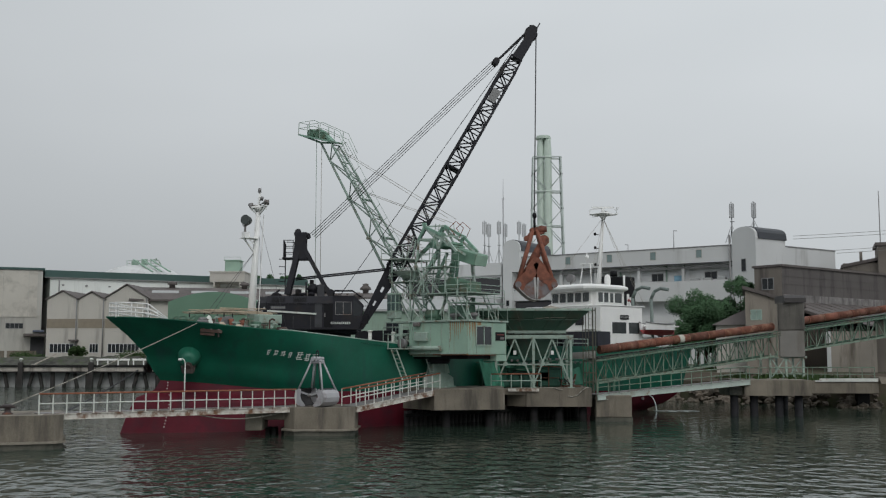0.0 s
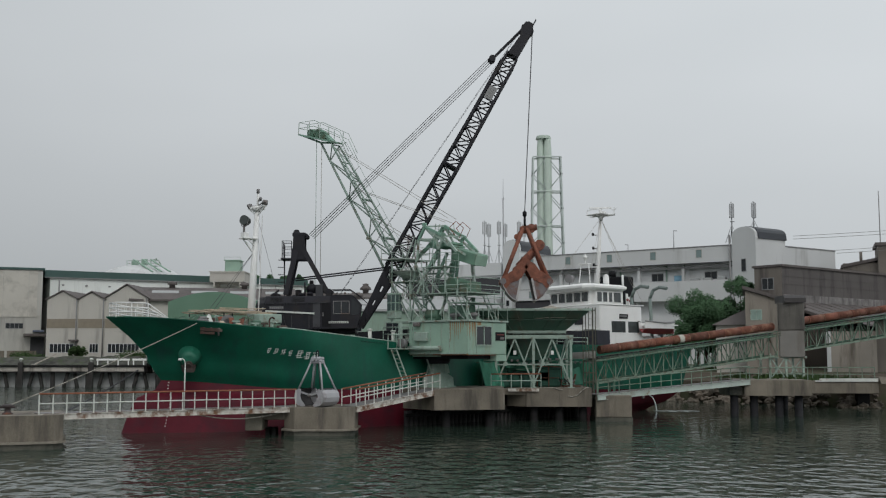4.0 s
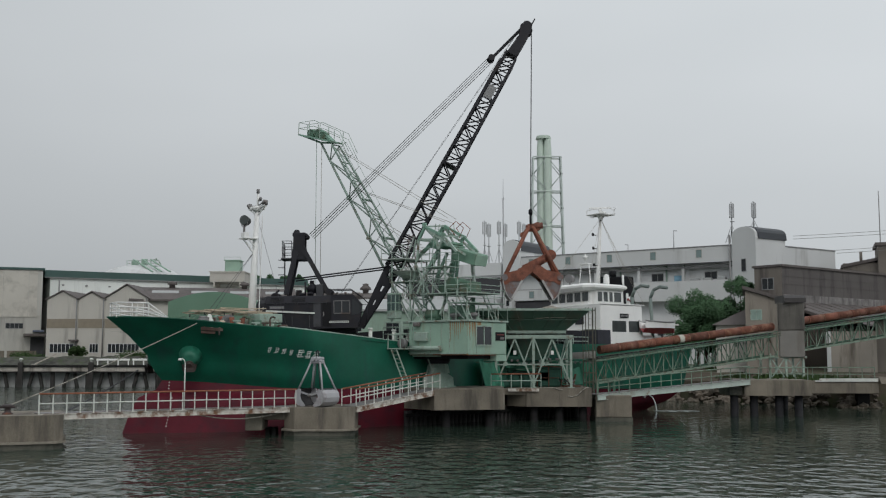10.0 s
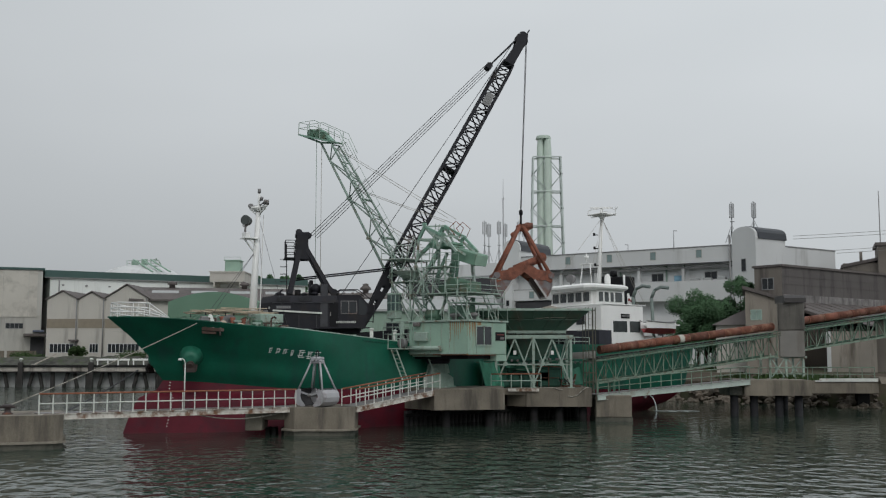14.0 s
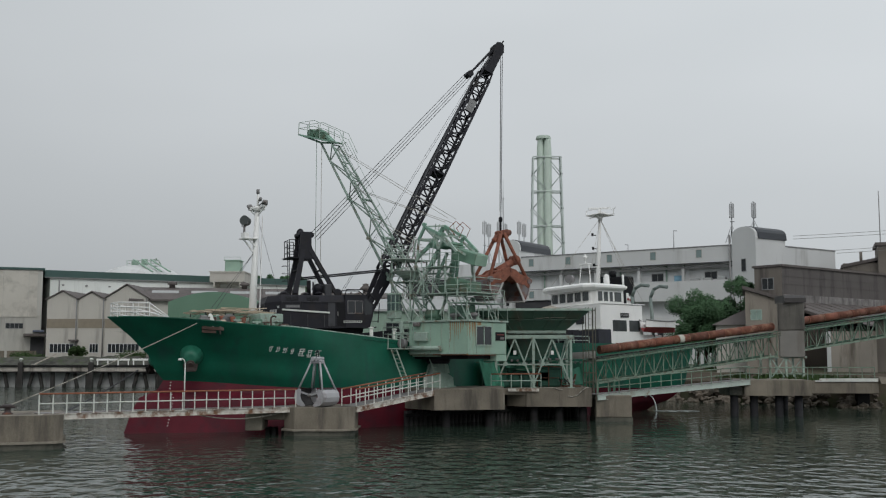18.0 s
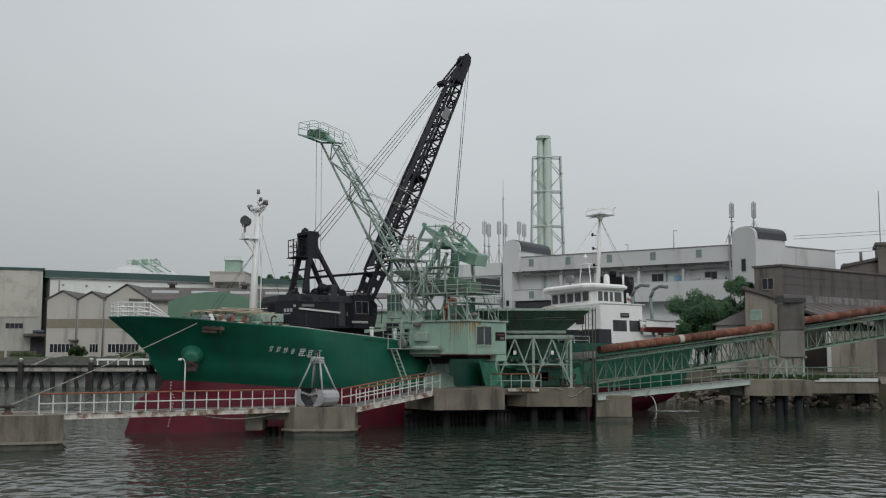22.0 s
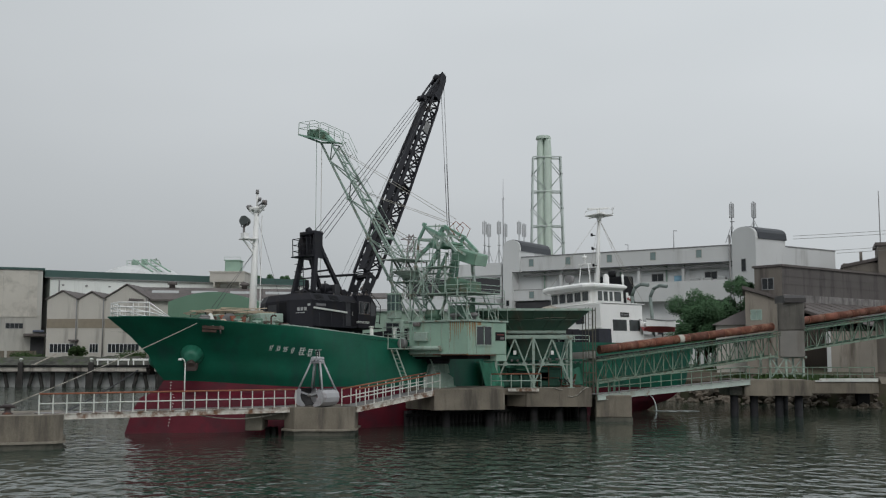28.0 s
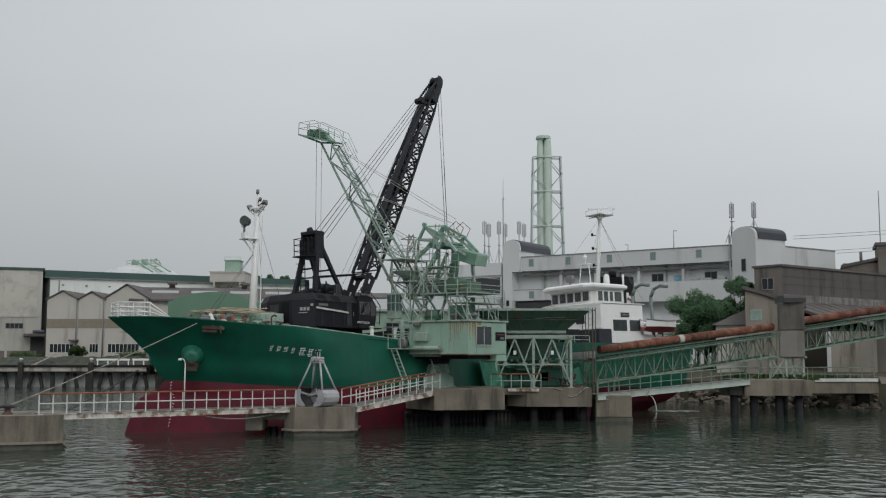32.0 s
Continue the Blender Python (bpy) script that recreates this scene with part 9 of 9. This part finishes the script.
    streaks = random.Random(11)
    for k in range(9):
        y, d = 2.15 - k * .17 + streaks.uniform(-.05, .05), streaks.uniform(.5, 1.5)
        part("rust_streak", Shape().add([(-4.5445, y - .06, 7.28), (-4.5445, y + .06, 7.28), (-4.5445, y + .01, 7.28 - d), (-4.5445, y - .01, 7.28 - d)], [(0, 1, 2, 3)]), streak_rust, house)
    for k in range(10):
        x, d = -4.45 + k * .16 + streaks.uniform(-.05, .05), streaks.uniform(.3, 1.4)
        part("rust_streak", Shape().add([(x - .035, 2.2545, 7.28), (x + .035, 2.2545, 7.28), (x + .01, 2.2545, 7.28 - d), (x - .01, 2.2545, 7.28 - d)], [(0, 1, 2, 3)]), streak_rust, house)
    part("rust_edge", Shape().box(-4.5, -1.4, 2.251, 2.262, 5.0, 5.07), streak_rust, house, "rusted lower edge")
    part("side_box", Shape().cbox(-1.0, .2, 2.25, 2.5, 5.95, 6.6, .04), mint_steel, house)
    part("flood_lamp", Shape().cbox(-.3, .2, 2.3, 2.6, 7.0, 7.3, .04), worn_steel, ob)
    part("motor", Shape().tube((-1.0, .9, 7.85), (.2, .9, 7.85), .38, n=14).cbox(-.8, 0, .6, 1.2, 7.4, 7.8, .04), green_steel, ob)
    part("gear_case", Shape().cbox(-2.9, -1.6, -.8, .9, 7.42, 8.5, .08), mint_dark, ob)
    lad2 = Shape()
    for y in (1.0, 1.4):
        lad2.bar((-.35, y, 10.4), (-.95, y, 14.4), .04)
    part("tower_ladder", lad2, mint_steel, ob)
    for k in range(11):
        part("ladder_rung", Shape().bar((-.35 - .6 * k / 11, 1.0, 10.5 + 3.9 * k / 11), (-.35 - .6 * k / 11, 1.4, 10.5 + 3.9 * k / 11), .03), mint_steel, ob)

    # boom: lower chord, two upper chords, lacing
    low_foot, low_head = Vector((2.6, 0, 7.42)), Vector((12.4, 0, 22.28))
    top_foot, top_head = Vector((0.4, 0, 7.5)), Vector((10.7, 0, 21.85))
    dirn = (low_head - low_foot).normalized()
    nrm = Vector((-dirn.z, 0, dirn.x))  # up-back side
    boom_mint = material("boom_mint", (0.235, 0.315, 0.27), .65, vary=.2, scale=1.5, stain=(0.14, 0.10, 0.06), stain_amount=.3, stain_scale=2.0)
    boom = new("boom")
    boom.parent = ob
    tagged(boom, "slender mint-green lattice boom with a head platform")
    n = 9
    lower = lambda t: low_foot.lerp(low_head, t)
    upper = lambda t, s: top_foot.lerp(top_head, t) + Vector((0, s * lerp(.95, .42, t), 0))
    for i in range(n):
        a, b = i / n, (i + 1) / n
        for s in (-1, 1):
            part("upper_chord", Shape().bar(upper(a, s), upper(b, s), .12), boom_mint, boom)
            part("lacing", Shape().bar(lower(a), upper(b, s), .08) if i % 2 == 0 else Shape().bar(upper(a, s), lower(b), .08), boom_mint, boom)
        part("lacing", Shape().bar(upper(b, -1), upper(b, 1), .08), boom_mint, boom)
        part("lacing", Shape().bar(upper(a, -1), upper(b, 1), .06), boom_mint, boom)
    part("lower_chord", Shape().tube(lower(0), lower(1), .11, .09, 10), boom_mint, boom)
    part("boom_step", Shape().bar(upper(.05, 1) + nrm * .25, upper(.95, 1) + nrm * .25, .16, .04), boom_mint, boom)
    rails = Shape()
    for h in (.55, 1.05):
        rails.tube(upper(.05, 1) + nrm * (.25 + h), upper(.95, 1) + nrm * (.25 + h), .016, n=5)
    for k in range(13):
        p = upper(.05 + .9 * k / 12, 1) + nrm * .25
        rails.bar(p, p + nrm * 1.05, .03)
    part("boom_rail", rails, boom_mint, boom)
    for k in (2, 4, 6):
        part("boom_joint", Shape().tube(upper(k / 9, -1), upper(k / 9, 1), .10, n=10), boom_mint, boom)
        part("chord_joint", Shape().tube(lower(k / 9) - Vector((0, .2, 0)), lower(k / 9) + Vector((0, .2, 0)), .13, n=10), mint_steel, boom)
    tip, heel = Vector((14.55, 0, 23.15)), Vector((10.4, 0, 22.0))
    part("head_platform", Shape().bar(tip, heel, 1.0, .14), mint_frame, boom)
    part("head_strut", Shape().bar(tip - Vector((.1, 0, .05)), low_head, .14).bar(low_head, heel, .14), mint_frame, boom)
    hr = Shape()
    for y in (-.5, .5):
        off = Vector((0, y, 0))
        for h in (.52, 1.0):
            hr.path([tip + off + Vector((-.1, 0, h)), Vector((12.7, y, 23.0 + h + .1)), Vector((9.75, y, 21.75 + h)), Vector((8.75, y, 20.05 + h))], .024, 5)
        for p, up in ((tip, 1.0), (tip.lerp(heel, .3), 1.2), (tip.lerp(heel, .6), 1.2), (heel, .95)):
            hr.bar(p + off, p + off + Vector((-.05, 0, up)), .045)
    for h in (.52, 1.0):
        hr.path([tip + Vector((-.1, -.5, h)), tip + Vector((-.1, .5, h))], .024, 5)
    part("head_rail", hr, rail_mint, boom)
    for x, z in ((13.4, 23.15), (12.6, 23.05), (12.0, 22.75)):
        part("head_sheave", Shape().tube((x, -.26, z), (x, .26, z), .36, n=18), green_steel, boom)
    part("head_cover", Shape().bar((12.3, 0, 23.25), (11.0, 0, 22.15), .5, .2), mint_frame, boom)
    tie = Shape()
    for s in (-.5, .5):
        tie.tube((-1.1, s, 14.6), upper(.72, s / .7), .018, n=5)
        tie.tube((-1.3, s, 14.9), upper(.98, s), .018, n=5)
        tie.tube((2.0, s, 13.2), upper(.55, s), .022, n=5)
    part("tie_rope", tie, rope_light, ob)
    hook = thing("idle_hook_block", "idle hook block of the green crane resting over the ship's deck", "hook", QUAY_CRANE @ Matrix.Translation((12.6, 0, 0)))
    part("rope", Shape().tube((-.3, 0, 8.0), (-.3, 0, 22.7), .022, n=5), rope_light, hook)
    part("rope", Shape().tube((.3, 0, 8.0), (.3, 0, 22.7), .026, n=5), mint_steel, hook)
    part("block", Shape().cbox(-.45, .45, -.25, .25, 7.1, 8.1, .06), green_steel, hook)
    part("hook", Shape().path([(0, 0, 7.1), (0, 0, 6.8), (.2, 0, 6.55), (0, 0, 6.35), (-.2, 0, 6.5)], .07, 6), black_paint, hook)
    return ob


# ---- what moves: ship, crane, ropes and grab ----
# seconds, heel in degrees, metres forward, metres to port
SHIP_ROWS = [
    (0, 0.0, 0.0, 0.0), (1, 0.33, -0.026, -0.001), (2, 0.65, -0.053, -0.002), (3, 1.03, -0.06, 0.014),
    (3.5, 1.22, -0.064, 0.023), (5.5, 1.09, -0.063, 0.044), (7, 0.99, -0.062, 0.059), (9, 1.36, -0.067, 0.123),
    (11, 1.89, -0.072, 0.2), (12, 1.74, -0.077, 0.211), (13, 1.6, -0.081, 0.222), (14, 1.45, -0.085, 0.233),
    (14.5, 1.49, -0.085, 0.24), (16.5, 1.66, -0.086, 0.27), (18, 2.43, -0.118, 0.281), (19, 2.95, -0.14, 0.288),
    (20, 3.06, -0.156, 0.284), (21, 2.77, -0.168, 0.269), (22, 2.48, -0.179, 0.254), (23, 2.19, -0.19, 0.239),
    (24, 2.61, -0.159, 0.287), (25.5, 3.23, -0.111, 0.359), (27.5, 3.22, -0.116, 0.384), (28, 3.14, -0.123, 0.385),
    (29, 2.99, -0.137, 0.386), (30, 2.84, -0.151, 0.387), (31, 2.93, -0.143, 0.389), (32, 3.01, -0.135, 0.391),
]
# seconds, slew and elevation of the boom in degrees
CRANE_ROWS = [
    (0, 4.49, 60.22), (1, 3.91, 60.35), (2, 2.5, 60.34), (3, 2.27, 60.35),
    (3.5, 2.02, 60.22), (5.5, 2.34, 60.35), (7, 2.76, 60.33), (9, 2.37, 60.24),
    (11, 1.82, 60.25), (12, 3.27, 60.49), (13, 6.12, 60.34), (14, 11.35, 60.31),
    (14.5, 13.49, 60.18), (16.5, 20.1, 60.84), (18, 23.97, 61.39), (19, 26.3, 61.76),
    (20, 30.51, 62.42), (21, 36.4, 62.59), (22, 40.38, 62.45), (23, 43.11, 62.12),
    (24, 43.37, 61.34), (25.5, 42.52, 60.38), (27.5, 51.79, 60.13), (28, 53.85, 60.01),
    (29, 55.8, 59.64), (30, 55.73, 59.54), (31, 54.48, 59.37), (32, 56.05, 59.38),
]
# seconds, eye of the grab, droop of its jaws, turn
GRAB_ROWS = [
    (0.0, 6.99, 79.14, 14.43, 52.0, 0.0), (1.0, 6.86, 79.11, 14.65, 49.0, 0.0), (2.0, 6.45, 78.83, 14.61, 43.9, 0.0), (3.0, 6.24, 78.91, 14.54, 41.9, 0.0),
    (3.5, 6.19, 78.91, 14.54, 39.9, 0.0), (5.5, 6.5, 78.93, 14.5, 31.8, 0.0), (7.0, 6.68, 79.01, 14.55, 28.0, 0.0), (8.0, 6.89, 79.0, 14.55, 24.2, 0.0),
    (9.0, 6.72, 78.99, 14.63, 22.0, 0.0), (10.0, 6.68, 78.99, 14.68, 19.0, 0.0), (11.0, 6.33, 78.99, 14.76, 15.2, 0.0), (12.0, 6.19, 79.36, 14.81, 14.5, 2.0),
    (13.0, 6.16, 80.16, 14.82, 14.5, 4.0), (14.0, 6.14, 81.64, 15.0, 14.5, 7.0), (14.5, 6.1, 82.28, 15.03, 15.2, 10.0), (16.5, 5.77, 84.08, 14.97, 17.5, 20.0),
    (17.0, 5.62, 84.51, 14.93, 18.2, 24.0), (17.5, 5.32, 84.93, 14.88, 18.2, 30.0), (18.0, 4.74, 85.35, 14.93, 19.0, 38.0), (18.5, 4.44, 85.72, 14.97, 19.0, 46.0),
    (19.0, 4.03, 86.09, 15.02, 19.0, 54.0), (19.5, 3.35, 86.56, 14.98, 19.0, 60.0), (20.0, 2.8, 87.04, 15.03, 19.0, 64.0), (20.5, 2.24, 87.63, 14.86, 19.0, 68.0),
    (21.0, 1.82, 88.23, 14.2, 19.0, 70.0), (22.0, 0.53, 89.0, 9.53, 19.0, 70.0), (23.0, 0.15, 89.54, 7.53, 19.0, 70.0), (24.0, 0.0, 89.92, 7.34, 22.0, 70.0),
    (25.5, 0.19, 90.18, 7.35, 31.8, 70.0), (27.5, 0.79, 92.0, 7.39, 51.0, 70.0), (29.0, 0.75, 92.74, 7.51, 52.0, 70.0), (30.0, 0.65, 92.72, 7.61, 52.0, 70.0),
    (31.0, 0.7, 92.6, 7.61, 52.0, 70.0), (32.0, 0.65, 92.87, 7.72, 52.0, 70.0),
]


def between(rows, t):
    for a, b in zip(rows, rows[1:]):
        if t <= b[0]:
            f = (t - a[0]) / (b[0] - a[0])
            return [lerp(x, y, f) for x, y in zip(a[1:], b[1:])]
    return list(rows[-1][1:])


def ship_at(t):
    heel, ahead, port = between(SHIP_ROWS, t)
    return SHIP @ pose(ahead, port, 0, heel, 0, 0)


def crane_at(t):
    slew, lift = between(CRANE_ROWS, t)
    return ship_at(t) @ pose(MID - CRANE_STATION, 0, 0, 0, 0, slew - 221), lift


def boom_at(lift):
    return pose(BOOM_FOOT[0], .32, BOOM_FOOT[1], 0, 90 - lift, -1.4)


def along(p, q):
    """A pose at p whose z points to q, within the plane y = 0."""
    return pose(p.x, 0, p.z, 0, math.degrees(math.atan2(q.x - p.x, q.z - p.z)), 0)


def aim(p, q, side):
    """A pose at p whose z points to q and whose y keeps to the sheave's axis."""
    z = (q - p).normalized()
    x = side.cross(z).normalized()
    y = z.cross(x)
    return Matrix.Translation(p) @ Matrix((x, y, z)).transposed().to_4x4()


def motions():
    times = [r[0] for r in SHIP_ROWS]
    walk(ship, [(t, ship_at(t)) for t in times])
    walk(crane, [(t, crane_at(t)[0]) for t in times])
    walk(boom, [(t, boom_at(crane_at(t)[1])) for t in times])
    walk(pendant, [(t, aim(boom_at(crane_at(t)[1]) @ Vector((-.3, 0, 26.3)), Vector((AHEAD - 1.65, OFFSET, 13.65)), Vector((0, 1, 0)))) for t in times])
    walk(hoist, [(t, along(boom_at(crane_at(t)[1]) @ Vector((-.4, 0, 26.3)), Vector((AHEAD + .55, .1, 9.4)))) for t in times])
    grab_rows, low, high = [], [], []
    arm_rows, jaw_rows = ([], []), ([], [])
    for t, x, y, z, droop, turn in GRAB_ROWS:
        m, lift = crane_at(t)
        sheave = m @ boom_at(lift) @ Vector((.54, 0, 26.2))
        eye = Vector((x, y, z))
        grab_rows.append((t, pose(x, y, z, 0, 0, turn)))
        tie = eye + Vector((0, 0, 1.3))
        axle = m.to_3x3() @ Vector((0, 1, 0))
        low.append((t, aim(tie, sheave, axle)))
        high.append((t, aim(sheave, sheave * 2 - tie, axle)))
        depth, lean = grab_geometry(droop)
        for k, s in enumerate((-1, 1)):
            arm_rows[k].append((t, pose(s * .15, 0, 0, 0, -s * lean, 0)))
            jaw_rows[k].append((t, pose(0, 0, -depth, 0, s * droop, 0)))
    walk(grab, grab_rows)
    walk(rope_low, low)
    walk(rope_high, high)
    for k in (0, 1):
        walk(arms[2 * k], arm_rows[k])
        walk(arms[2 * k + 1], arm_rows[k])
        walk(jaws[k], jaw_rows[k])


# ---- mooring ropes ----
def sagging(p, q, sag, r, n=14):
    p, q = Vector(p), Vector(q)
    return Shape().path([p.lerp(q, k / n) - Vector((0, 0, sag * 4 * (k / n) * (1 - k / n))) for k in range(n + 1)], r, 6)


def build_ropes():
    single("mooring_rope", sagging((-15.7, 66.7, 7.0), (-23.7, 57.4, 2.25), .12, .03), rope_light, "pale mooring rope from the bow to a bollard", "rope")
    single("mooring_rope", sagging((-20.9, 72.0, 3.95), (-20.9, 58.9, 1.95), .1, .05), rope_dark, "dark slack mooring rope beside the walkway", "rope")
    single("mooring_rope", sagging((-14.6, 62.4, 1.5), (-9.8, 65.9, 1.5), .35, .035), rope_light, "pale slack rope hung under the walkway", "rope")


# ---- cooling water that falls from the ship's side ----
def build_outflow():
    white = material("falling_water", (0.62, 0.66, 0.66), .25, vary=.2, scale=4)
    ob = thing("cooling_water", "thin white stream of cooling water falling into the harbour", "water jet")
    part("stream", Shape().path([(18.55, 94.6, 1.35), (18.72, 94.2, 1.2), (18.86, 93.9, .85), (18.95, 93.75, .4), (18.98, 93.7, .0)], .06, 6), white, ob)
    s = Shape()
    rnd = random.Random(3)
    top = [(18.7 + k * .33, 93.75 + .12 * math.sin(k * 1.7), .03) for k in range(12)]
    low = [(x + .3, y - 1.0 - 1.6 * rnd.random() * math.sin(math.pi * min(1, .1 + k / 12)), .03) for k, (x, y, z) in enumerate(top)]
    s.add(top + low, [(i, i + 1, 13 + i, 12 + i) for i in range(11)])
    part("foam", s, white, ob, "streak of white foam")


build_water()
build_ground()
build_rocks()
build_piers()
build_pier_shade()
build_hopper()
build_screen()
build_conveyors()
build_left_shore()
build_white_factory()
build_chimney()
build_right_factory()
build_plants()
build_quay_crane()
ship = build_ship()
crane, boom, pendant, hoist = build_deck_crane()
grab, arms, jaws, rope_low, rope_high = build_grab()
build_ropes()
build_outflow()
motions()
